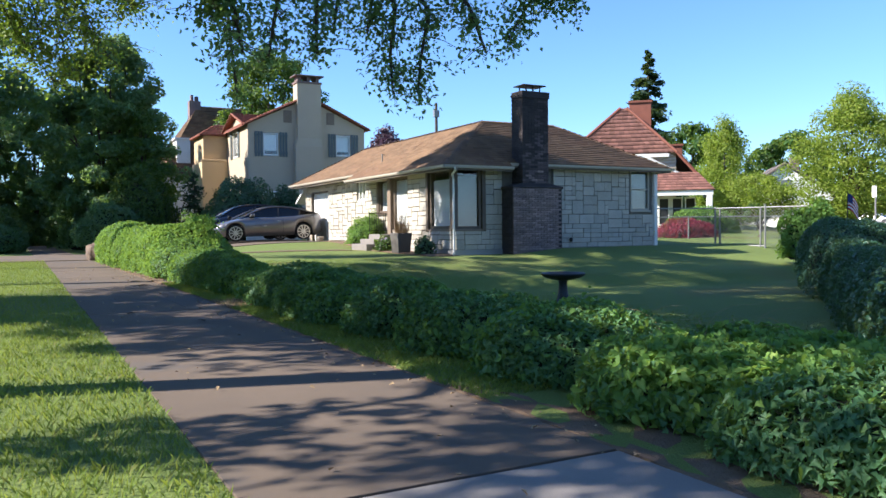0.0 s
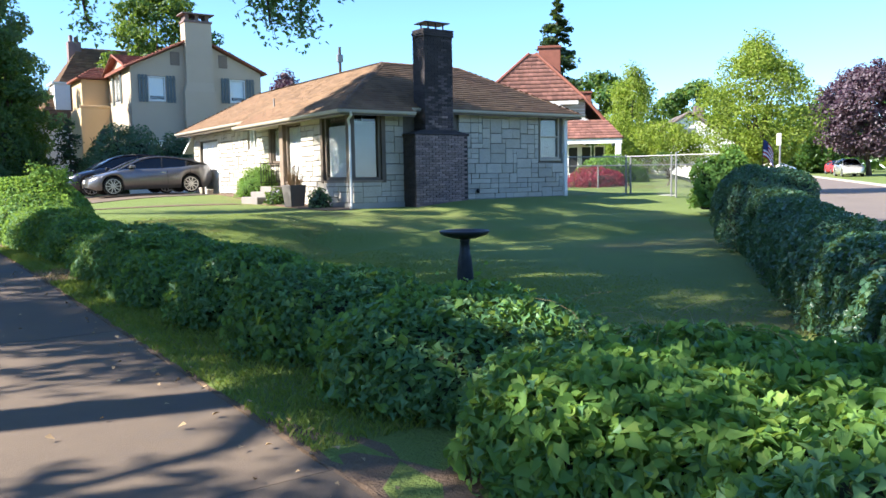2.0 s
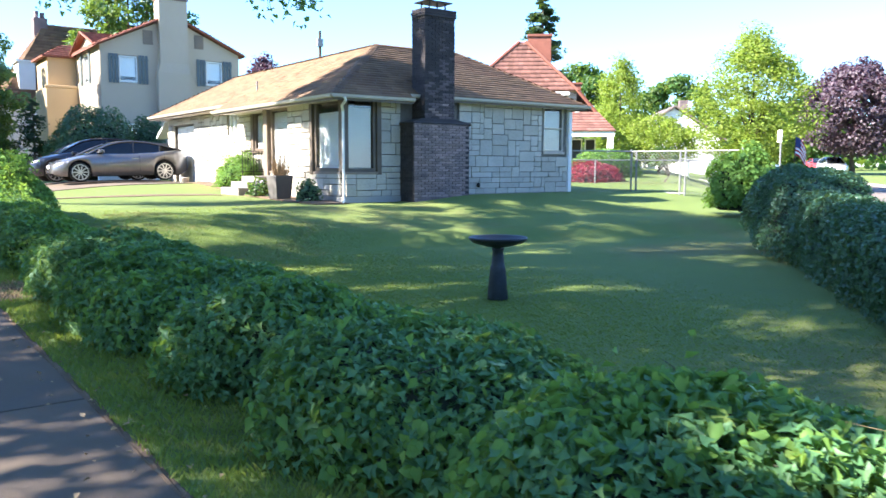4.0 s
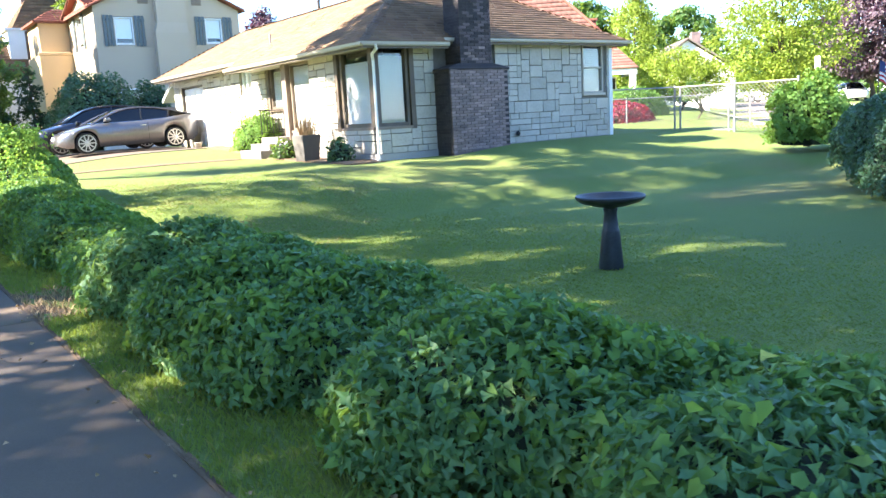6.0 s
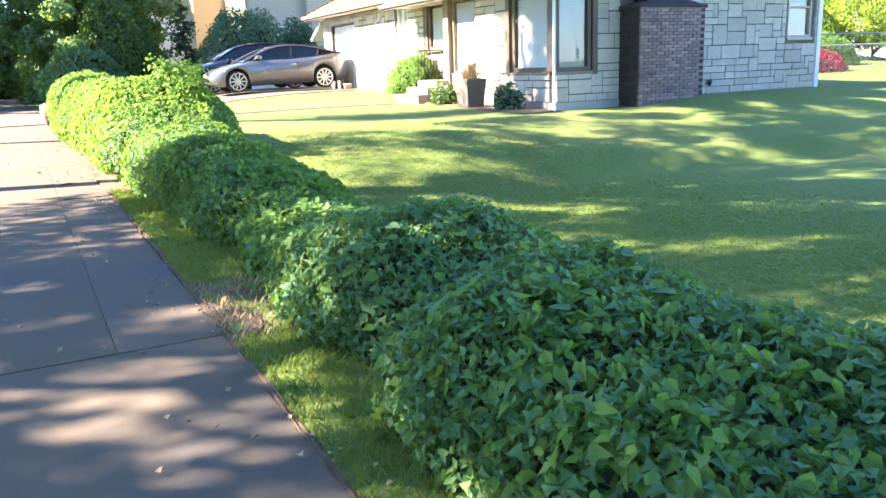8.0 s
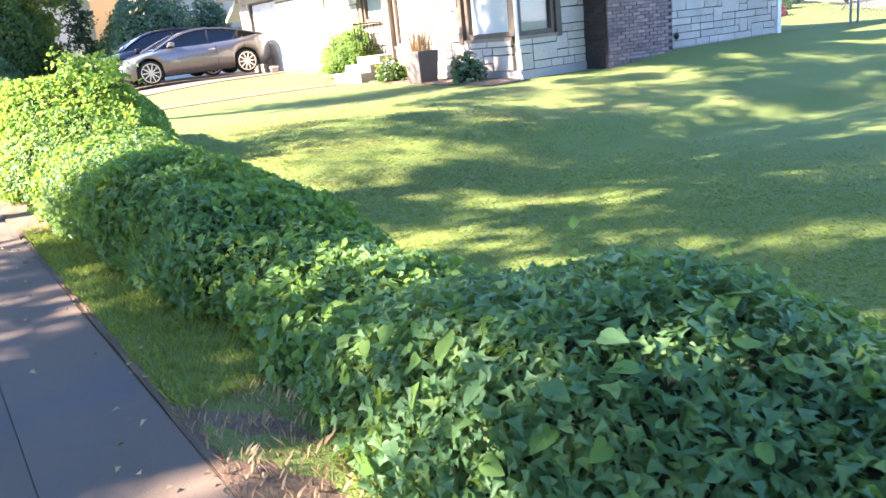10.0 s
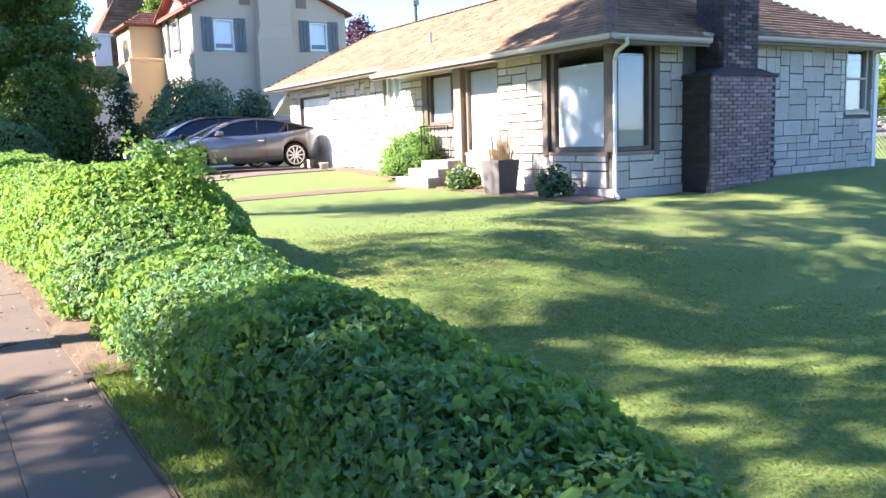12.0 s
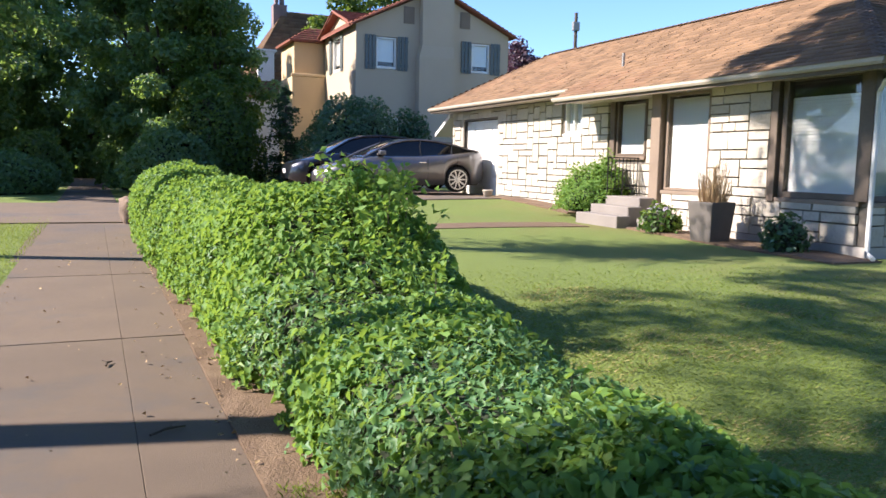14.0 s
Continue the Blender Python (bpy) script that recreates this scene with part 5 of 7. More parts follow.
def sbox(*pairs, bev=0.0):
    return boxes(*[(sx(a), sx(b)) for a, b in pairs], bev=bev)


def rect_wall(face, a0, a1, z0, z1, plane, thick, holes):
    if face == "y":
        return wall_with_holes((a0, plane, z0), (a1, plane + thick, z1), holes, "x")
    return wall_with_holes((plane, a0, z0), (plane + thick, a1, z1), holes, "y")


SH = [(12.28, 13.22, 5.32, 6.68), (16.75, 17.68, 5.4, 6.72), (12.2, 13.4, 2.1, 3.3)]
bm = welded(sbox(*rect_wall("y", 11.4, 18.6, 0.3, 7.12, 45.0, 0.25, SH)))
pts, sh = ([(11.4, 45.0, 7.12), (18.6, 45.0, 7.12), (14.95, 45.0, 8.78)], (0, 0.25, 0))
prism(bm, [sx(p) for p in pts], sh)
bmesh.ops.remove_doubles(bm, verts=bm.verts, dist=1e-4)
part("wall", bm, M_STUCCO, stucco)
WH = [(47.3, 48.75, 5.4, 7.0)]
bm = welded(sbox(*rect_wall("x", 45.25, 50.2, 0.3, 7.12, 11.4, 0.25, WH)))
prism(bm, [sx(p) for p in [(11.4, 45.0, 7.12), (11.4, 50.2, 7.12), (11.4, 47.6, 7.82)]], (0.25, 0, 0))
part("wall", bm, M_STUCCO, stucco)
for lo, hi in (((18.35, 45.25, 0.3), (18.6, 57, 7.1)), ((11.4, 50.2, 0.3), (11.65, 57, 7.1)), ((11.65, 56.75, 0.3), (18.35, 57, 7.1))):
    part("wall", sbox((lo, hi)), M_STUCCO, stucco)
rf = part("roof", bmesh.new(), M_TILE, stucco, "red clay tile roof")
bm = bmesh.new()
for pl in ([(11.15, 44.75, 7.02), (11.15, 57, 7.02), (14.95, 57, 8.85), (14.95, 44.75, 8.85)], [(18.85, 44.75, 7.02), (14.95, 44.75, 8.85), (14.95, 57, 8.85), (18.85, 57, 7.02)]):
    prism(bm, [sx(p) for p in pl], (0, 0, 0.12))
for pl in ([(11.1, 45.26, 7.17), (11.1, 47.6, 7.92), (14, 47.6, 7.92), (14, 45.26, 7.17)], [(11.1, 50.4, 7.0), (14, 50.4, 7.0), (14, 47.6, 7.92), (11.1, 47.6, 7.92)]):
    prism(bm, [sx(p) for p in pl], (0, 0, 0.1))
bm.to_mesh(rf.data)
bm.free()
rows = [tile_slope(*[sx((a, b, c + 0.12)) for a, b, c in q], s) for s, q in enumerate([((11.15, 44.75, 7.02), (11.15, 57, 7.02), (14.95, 44.75, 8.85), (14.95, 57, 8.85)), ((18.85, 44.75, 7.02), (18.85, 57, 7.02), (14.95, 44.75, 8.85), (14.95, 57, 8.85)),
        ((11.1, 45.26, 7.17), (14, 45.26, 7.17), (11.1, 47.6, 7.92), (14, 47.6, 7.92)), ((11.1, 50.4, 7.0), (14, 50.4, 7.0), (11.1, 47.6, 7.92), (14, 47.6, 7.92))])]
roof_face("tile_layer", rows, M_TILE, rf)
bm = bmesh.new()
for a, b in (((11.1, 44.72, 7.06), (14.95, 44.72, 8.92)), ((14.95, 44.72, 8.92), (18.9, 44.72, 7.06)), ((11.08, 44.9, 7.06), (11.08, 47.6, 8.02)), ((11.08, 47.6, 8.02), (11.08, 50.4, 7.06))):
    tube(bm, [sx(a), sx(b)], 0.04, 8)
part("verge_tiling", bm, M_TILE, rf)
# chimney on the gable
bm = sbox(((14.1, 44.55, 0.3), (15.75, 45.0, 5.9)), ((14.25, 44.6, 5.9), (15.7, 45.4, 9.6)))
prism(bm, [sx(p) for p in [(14.1, 44.55, 5.9), (14.25, 44.6, 6.4), (15.7, 44.6, 6.4), (15.75, 44.55, 5.9)]], (0, 0.45, 0))
sc = part("chimney", bm, M_STUCCO, stucco, "broad stucco chimney")
part("chimney_cap", sbox(((14.2, 44.55, 9.6), (15.75, 45.45, 9.72)), *[((x, 44.65, 9.72), (x + 0.2, 45.35, 10.02)) for x in (14.3, 14.85, 15.4)], ((14.1, 44.45, 10.02), (15.85, 45.55, 10.09)), bev=0.01), M_BRICK, sc, "open brick chimney cap")


def shuttered(a0, a1, z0, z1, plane, face, shutter=0.5):
    def B(p, q, d0, d1, h0, h1):
        return ((p, plane + d0, h0), (q, plane + d1, h1)) if face == "y" else ((plane + d0, p, h0), (plane + d1, q, h1))
    w = part("window", sbox(B(a0, a0 + 0.07, 0.03, 0.15, z0, z1), B(a1 - 0.07, a1, 0.03, 0.15, z0, z1), B(a0 + 0.07, a1 - 0.07, 0.03, 0.15, z1 - 0.07, z1), B(a0 + 0.07, a1 - 0.07, 0.03, 0.15, z0, z0 + 0.1), bev=0.008), M_WHITE, stucco)
    part("pane", sbox(B(a0 + 0.07, a1 - 0.07, 0.09, 0.1, z0 + 0.1, z1 - 0.07)), M_GLASS, w).visible_shadow = False
    if shutter:
        part("blind", sbox(B(a0 + 0.08, a1 - 0.08, 0.16, 0.18, z0 + 0.3, z1 - 0.07)), M_BLIND, w, "drawn white blind")
    part("room", sbox(B(a0, a1, 0.3, 0.34, z0 - 0.1, z1 + 0.1)), M_DARK, w)
    if shutter:
        for s0 in (a0 - shutter - 0.03, a1 + 0.03):
            sp = [B(s0 + k * shutter / 3 + 0.018, s0 + (k + 1) * shutter / 3 - 0.018, -0.05, -0.012, z0 - 0.06, z1 + 0.06) for k in range(3)]
            sp += [B(s0, s0 + shutter, -0.07, -0.05, z0 + 0.1, z0 + 0.2), B(s0, s0 + shutter, -0.07, -0.05, z1 - 0.2, z1 - 0.1)]
            part("shutter", sbox(*sp), M_SHUTTER, w, "slate-blue board shutter")


shuttered(12.3, 13.2, 5.34, 6.66, 45.0, "y")
shuttered(16.77, 17.66, 5.42, 6.7, 45.0, "y")
shuttered(12.22, 13.38, 2.12, 3.28, 45.0, "y", 0)
shuttered(47.32, 48.73, 5.42, 6.98, 11.4, "x", 0.4)
for x in (13.55, 16.2):
    part("gable_vent", sbox(*[((x, 44.96, 7.35 + 0.09 * k), (x + 0.42, 45.0, 7.42 + 0.09 * k)) for k in range(7)], ((x - 0.04, 44.985, 7.3), (x + 0.46, 45.0, 8.02))), M_TAUPE, stucco)
# lower tower and balcony
part("tower_wall", sbox(((9.95, 50.3, 0.3), (11.4, 53.2, 6.95)), ((9.78, 49.95, 0.3), (11.4, 53.0, 5.3)), ((9.74, 49.91, 5.3), (11.4, 50.0, 5.45)), bev=0.02), M_OCHRE, stucco, "ochre stucco tower with a small balcony")
bm = bmesh.new()
prism(bm, [sx(p) for p in [(9.7, 50.05, 6.95), (11.6, 50.05, 6.95), (11.6, 53.4, 6.95), (9.7, 53.4, 6.95)]], (0, 0, 0.06))
tr = part("tower_roof", bm, M_TILE, stucco)
roof_face("tile_layer", [tile_slope(sx((9.7, 50.05, 7.0)), sx((11.6, 50.05, 7.0)), sx((10.9, 51.2, 7.75)), sx((11.6, 51.2, 7.75)), 7), tile_slope(sx((9.7, 53.4, 7.0)), sx((9.7, 50.05, 7.0)), sx((10.9, 51.8, 7.75)), sx((10.9, 51.2, 7.75)), 8)], M_TILE, tr)
# big brown-roofed house further back
back = thing("brown_roof_house", 12, 62, 0, label="pale house with steep brown roof far behind", category="house")
part("wall", boxes(((-2.6, 0, 0), (8, 9, 5.2))), M_WHITE, back)
bm = bmesh.new()
for pl in ([(-3, -0.4, 5.1), (8.4, -0.4, 5.1), (5.2, 4.5, 11.2), (0.8, 4.5, 11.2)], [(-3, 9.4, 5.1), (8.4, 9.4, 5.1), (5.2, 4.5, 11.2), (0.8, 4.5, 11.2)], [(-3, -0.4, 5.1), (0.8, 4.5, 11.2), (-3, 9.4, 5.1)], [(8.4, -0.4, 5.1), (5.2, 4.5, 11.2), (8.4, 9.4, 5.1)]):
    poly(bm, pl)
poly(bm, [(-3, -0.4, 5.1), (8.4, -0.4, 5.1), (8.4, 9.4, 5.1), (-3, 9.4, 5.1)])
br = part("roof", bm, M_SHINGLE, back, "steep brown shingle roof")
roof_face("shingle_layer", [tile_slope((-3, -0.4, 5.12), (8.4, -0.4, 5.12), (0.8, 4.5, 11.22), (5.2, 4.5, 11.22), 3, 0.3, 0.4), tile_slope((-3, -0.4, 5.12), (-3, 9.4, 5.12), (0.8, 4.4, 11.22), (0.8, 4.6, 11.22), 4, 0.3, 0.4)], M_SHINGLE, br)
part("chimney", boxes(((0.1, 4.2, 9.6), (1.0, 5.0, 11.6)), ((0.25, 4.35, 11.6), (0.45, 4.8, 12.1)), ((0.6, 4.35, 11.6), (0.85, 4.8, 12.0))), M_BRICK, back)
part("dormer", boxes(((-1.6, 0.4, 6.2), (-0.6, 2.4, 8.0)), ((-1.75, 0.3, 8.0), (-0.45, 2.6, 8.12))), M_WHITE, back)

# ---- red-roofed house behind the bungalow ----
tud = thing("red_roof_house", 31.8, 36.4, 0, -41.3, label="white-sided cottage with steep faded red tile roof", category="house")
bm = boxes(((-5.5, -0.2, 0), (3.0, 7, 5.0)))
prism(bm, [(-3.1, -0.2, 5.0), (3.0, -0.2, 5.0), (2.6, -0.2, 5.5), (-2.7, -0.2, 5.5)], (0, 0.3, 0))
part("wall", bm, M_WHITE, tud, "white lapped siding wall")
part("siding", boxes(*[((-2.9, -0.26, 3.4 + 0.2 * k), (3.0, -0.2, 3.56 + 0.2 * k)) for k in range(10)]), M_CREAM, tud)
bm = bmesh.new()
faces = ([(-3.4, -0.5, 5.3), (3.0, -0.5, 5.3), (0.2, 1.2, 8.2), (-0.2, 1.2, 8.2)], [(3.0, -0.5, 5.3), (4.6, -0.5, 3.5), (4.6, 7, 3.5), (0.2, 7, 8.2), (0.2, 1.2, 8.2)], [(-3.4, -0.5, 5.3), (-0.2, 1.2, 8.2), (-0.2, 7, 8.2), (-3.4, 7, 5.3)],
         [(-9, 1.5, 4.6), (-3.0, 1.5, 4.6), (-1.6, 4.2, 6.8), (-9, 4.2, 6.8)], [(-9, 7, 4.6), (-9, 4.2, 6.8), (-1.6, 4.2, 6.8), (-3, 7, 4.6)])
for f in faces:
    poly(bm, f)
tr = part("roof", bm, M_TILE2, tud, "steep faded red tile roof")
roof_face("tile_layer", [tile_slope((-3.4, -0.52, 5.32), (3.0, -0.52, 5.32), (-0.2, 1.18, 8.22), (0.2, 1.18, 8.22), 1, 0.26, 0.3), tile_slope((4.6, -0.5, 3.52), (4.6, 7, 3.52), (0.2, 1.0, 8.22), (0.2, 7, 8.22), 2, 0.26, 0.3), tile_slope((-9, 1.45, 4.62), (-3.0, 1.45, 4.62), (-9, 4.2, 6.82), (-1.6, 4.2, 6.82), 3, 0.26, 0.3)], M_TILE2, tr)
bm = bmesh.new()
tube(bm, [(3.05, -0.56, 5.3), (0.2, 1.15, 8.25)], 0.09, 6)
tube(bm, [(-3.4, -0.56, 5.3), (-0.2, 1.15, 8.25)], 0.09, 6)
tube(bm, [(3.05, -0.56, 5.3), (4.6, -0.56, 3.5)], 0.1, 6)
part("hip_tiles", bm, M_TILE, tr)
part("bargeboard", boxes(((-3.4, -0.58, 5.05), (2.6, -0.48, 5.25)), bev=0.01), M_WHITE, tr)
bm = bmesh.new()
prism(bm, [(0.9, -0.62, 5.2), (1.25, -0.62, 5.2), (4.5, -0.62, 3.1), (4.5, -0.62, 3.4)], (0, 0.08, 0))
part("bargeboard", bm, M_WHITE, tr)
part("chimney", boxes(((0.35, 1.6, 6.0), (1.65, 2.4, 8.6)), ((0.28, 1.53, 8.6), (1.72, 2.47, 8.74)), bev=0.01), M_TILE, tud, "red brick chimney")
part("chimney", boxes(((2.7, 5.0, 3.0), (3.7, 5.8, 6.2)), ((2.62, 4.92, 6.2), (3.78, 5.88, 6.33)), bev=0.01), M_TILE, tud, "red brick chimney")
bm = bmesh.new()
for f in ([(1.0, -2.2, 3.0), (5.0, -2.2, 3.0), (4.2, -0.6, 4.1), (1.4, -0.6, 4.1)], [(5.0, -2.2, 3.0), (5.0, 3, 3.0), (4.2, 2.4, 4.1), (4.2, -0.6, 4.1)], [(1.0, -2.2, 3.0), (5.0, -2.2, 3.0), (5.0, 3, 3.0), (1.0, 3, 3.0)]):
    poly(bm, f)
pr = part("porch_roof", bm, M_TILE2, tud)
roof_face("tile_layer", [tile_slope((1.0, -2.22, 3.02), (5.0, -2.22, 3.02), (1.4, -0.6, 4.12), (4.2, -0.6, 4.12), 5, 0.26, 0.3)], M_TILE2, pr)
part("porch_beam", boxes(((1.1, -2.15, 2.72), (4.9, -2.0, 3.0)), ((4.75, -2.0, 2.72), (4.9, 2.5, 3.0))), M_WHITE, tud)
for x in (1.4, 4.7):
    part("porch_column", boxes(((x - 0.16, -2.15, 0.4), (x + 0.16, -1.85, 2.72)), bev=0.02), M_WHITE, tud)
for x in (2.0, 2.75, 3.5):
    w = part("window", boxes(((x, -0.3, 1.1), (x + 0.06, -0.2, 2.6)), ((x + 0.55, -0.3, 1.1), (x + 0.61, -0.2, 2.6)), ((x, -0.3, 2.6), (x + 0.61, -0.2, 2.68)), ((x, -0.3, 1.02), (x + 0.61, -0.2, 1.1))), M_WHITE, tud)
    part("pane", boxes(((x + 0.06, -0.25, 1.1), (x + 0.55, -0.22, 2.6))), M_DARK, w)

# ---- chain-link fence with gate ----
fence = thing("chain_link_fence", 0, 0, 0, label="galvanised chain-link fence with a gate beside the bungalow", category="fence")
FP = [(18.95, 20.1), (21.3, 19.6), (21.85, 17.95), (22.3, 16.3)]


def mesh_panel(a, b, z0, z1, wire=0.0055, step=0.11):
    """Woven wire between two posts, diagonals in both directions."""
    a, b = Vector((*a, 0)), Vector((*b, 0))
    L, H = (b - a).length, z1 - z0
    e = (b - a).normalized()
    nrm = Vector((-e.y, e.x, 0)) * wire
    V, Q = [], []
    for sgn in (1, -1):
        k = -H
        while k < L:
            u0, u1 = k, k + H
            t0, t1 = max(0, -u0), min(H, L - u0)
            if t1 > t0 + 0.02:
                p0, p1 = (u0 + t0, t0), (u0 + t1, t1)
                if sgn < 0:
                    p0, p1 = (p0[0], H - p0[1]), (p1[0], H - p1[1])
                c = [a + e * p0[0] + Vector((0, 0, z0 + p0[1])), a + e * p1[0] + Vector((0, 0, z0 + p1[1]))]
                up = Vector((0, 0, wire))
                i = len(V)
                V += [c[0] - up, c[0] + up, c[1] + up, c[1] - up, c[0] - nrm, c[0] + nrm, c[1] + nrm, c[1] - nrm]
                Q += [i, i + 1, i + 2, i + 3, i + 4, i + 5, i + 6, i + 7]
            k += step
    return V, Q


for i, (p, q) in enumerate(zip(FP, FP[1:])):
    hi = 1.6
    V, Q = mesh_panel(p, q, 0.28, hi - 0.03)
    tagged(link_mesh("wire_mesh", mesh_from("wire_mesh", V, 4, Q), M_METAL, fence), kind="stuff")
    bm = bmesh.new()
    tube(bm, [(*p, hi), (*q, hi)], 0.021, 8)
    part("rail", bm, M_METAL, fence)
    if i == 1:
        bm = bmesh.new()
        tube(bm, [(*p, 0.3), (*q, 0.3)], 0.018, 8)
        part("bottom_rail", bm, M_METAL, fence)
for x, y, h in ((18.95, 20.1, 1.5), (21.3, 19.6, 1.66), (21.36, 19.45, 1.62), (21.8, 18.1, 1.62), (21.85, 17.95, 1.7), (22.3, 16.3, 1.7)):
    bm = bmesh.new()
    tube(bm, [(x, y, 0.0), (x, y, h)], 0.03, 10)
    part("post", bm, M_METAL, fence)
fence2 = thing("chain_link_fence", 0, 0, 0, label="galvanised chain-link fence across the back lawn", category="fence")
P2 = [(20.2, 27.5), (25.5, 25.0), (30.0, 22.6)]
for p, q in zip(P2, P2[1:]):
    V, Q = mesh_panel(p, q, 0.25, 1.35, 0.004, 0.12)
    tagged(link_mesh("wire_mesh", mesh_from("wire_mesh", V, 4, Q), M_METAL, fence2), kind="stuff")
    bm = bmesh.new()
    tube(bm, [(*p, 1.38), (*q, 1.38)], 0.024, 8)
    part("rail", bm, M_METAL, fence2)
for p in P2:
    bm = bmesh.new()
    tube(bm, [(*p, 0.0), (*p, 1.42)], 0.032, 8)
    part("post", bm, M_METAL, fence2)
shrub("red_shrub", 27.0, 26.6, 0.2, 1.7, 1.1, 1.15, 4000, 0.06, M_REDLEAF, "bright red-leaved shrub behind the fence", 51)
shrub("ivy_bush", 19.85, 14.65, 0.0, 0.78, 0.85, 1.62, 7000, 0.07, M_IVY_LIGHT, "tall leafy light-green bush at the hedge end", 52, 0.4, 1.4, 1.8)
tree("yellow_tree", 38.0, 31.8, 0.25, 3.5, 0.7, 2.7, 12000, 0.08, M_LIME, "low yellow-green domed tree on bare stems", 53, limbs=12, clumps=90, base=1.35, egg=0.3, puff=(0.13, 0.22), r0=0.09)
shrub("clipped_hedge", 31.0, 29.5, 0.1, 2.6, 1.0, 1.9, 7000, 0.07, M_IVY_LIGHT, "light green clipped hedge behind the fence", 54, 0.08)
tree("young_tree", 29.2, 24.7, 0.1, 1.9, 0.7, 0.9, 900, 0.06, M_OAK, "small young tree with bare forked stems", 55, clumps=14, limbs=14, base=1.1, r0=0.05)

# ---- bird bath ----
bath = thing("bird_bath", 7.48, 9.95, -0.5, label="dark pedestal bird bath standing on the lawn", category="bird bath")
bm = bmesh.new()
lathe(bm, [(0.13, -0.04), (0.125, 0.05), (0.112, 0.2), (0.092, 0.4), (0.088, 0.42), (0.08, 0.44), (0.068, 0.56), (0.064, 0.6), (0.075, 0.63), (0.065, 0.66)], 28)
part("pedestal", bm, M_PATINA, bath, "", True)
bm = bmesh.new()
lathe(bm, [(0.06, 0.65), (0.16, 0.665), (0.3, 0.705), (0.345, 0.74), (0.355, 0.765), (0.345, 0.775), (0.325, 0.765), (0.27, 0.73), (0.15, 0.705), (0.02, 0.7)], 36)
part("bowl", bm, M_PATINA, bath, "", True)

# ---- planter, flower and small shrubs along the house ----
pl = thing("planter", 10.32, 22.12, 0.24, 4, label="tapered square dark grey planter with dry ornamental grass", category="planter")
bm = bmesh.new()
o = [(-0.17, -0.17), (0.17, -0.17), (0.17, 0.17), (-0.17, 0.17)]
lv = [(1.22, 0.0), (1.5, 0.58), (1.5, 0.63), (1.38, 0.63), (1.3, 0.5)]
rings = [[bm.verts.new((x * k, y * k, z)) for x, y in o] for k, z in lv]
for a, b in zip(rings, rings[1:]):
    for k in range(4):
        bm.faces.new((a[k], a[(k + 1) % 4], b[(k + 1) % 4], b[k]))
bm.faces.new(rings[0][::-1])
bm.faces.new(rings[-1])
bmesh.ops.bevel(bm, geom=bm.edges[:], offset=0.008, segments=1, affect="EDGES")
part("pot", bm, M_PLANTER, pl)
part("potting_soil", boxes(((-0.23, -0.23, 0.5), (0.23, 0.23, 0.56))), M_SOIL, pl)
M_STRAW = surface("dry_grass", (0.42, 0.3, 0.16), (0.3, 0.2, 0.1), 8, 60, 0.8, relief=0.1, island=0.3)
rg = np.random.default_rng(61)
bm = bmesh.new()
for k in range(190):
    a, r, h = rg.uniform(0, 6.28), rg.uniform(0.0, 0.2), rg.uniform(0.2, 0.62) if k % 5 else rg.uniform(0.6, 0.95)
    o = rg.uniform(0.05, 0.4)
    tube(bm, [(r * math.cos(a), r * math.sin(a), 0.55), (r * 1.4 * math.cos(a), r * 1.4 * math.sin(a), 0.55 + h * 0.7), ((r + o * h) * math.cos(a), (r + o * h) * math.sin(a), 0.55 + h * rg.uniform(0.55, 1.0))], [0.006, 0.005, 0.002], 3)
part("dry_grass", bm, M_STRAW, pl, "tan dry grass stems")
shrub("hydrangea", 10.3, 23.3, 0.3, 0.34, 0.36, 0.42, 420, 0.055, M_OAK, "low flowering shrub with pale lilac blooms", 62, 0.4, 1.5, 2.6)
M_LILAC = surface("lilac_petal", (0.5, 0.42, 0.62), (0.6, 0.52, 0.66), 30, 80, 0.7, relief=0.3)
fl = thing("hydrangea_bloom", 10.15, 23.25, 0.62, label="lilac hydrangea flower heads", category="flower")
for dx, dy, dz in ((0, 0, 0), (0.12, -0.1, 0.06), (-0.02, 0.16, 0.02), (0.1, 0.1, 0.1)):
    bm = bmesh.new()
    for k in range(40):
        d = Vector(rg.normal(size=3)).normalized()
        c = Vector((dx, dy, dz)) + d * 0.055
        s = d.orthogonal().normalized() * 0.016
        u = d.cross(s)
        bm.faces.new([bm.verts.new(c + s), bm.verts.new(c + u), bm.verts.new(c - s), bm.verts.new(c - u)])
    part("bloom", bm, M_LILAC, fl)
shrub("low_shrub", 10.45, 20.75, 0.24, 0.3, 0.3, 0.48, 420, 0.055, M_PRIVET, "small dark green shrub by the house corner", 63, 0.45, 1.6, 2.6)
shrub("porch_shrub", 10.8, 26.3, 0.45, 0.55, 0.85, 0.92, 6500, 0.034, M_IVY_LIGHT, "bright green rounded shrub beside the steps", 64, 0.38, 1.5, 2.2)
shrub("porch_shrub", 11.0, 25.95, 0.5, 0.34, 0.42, 1.05, 3000, 0.034, M_IVY_LIGHT, "bright green shrub behind the railing", 65, 0.38, 1.5, 2.2)
rock = thing("boulder", 2.25, 30.0, 0.0, label="rough brown boulder at the hedge end", category="rock")
bm = bmesh.new()
bmesh.ops.create_icosphere(bm, subdivisions=4, radius=1.0)
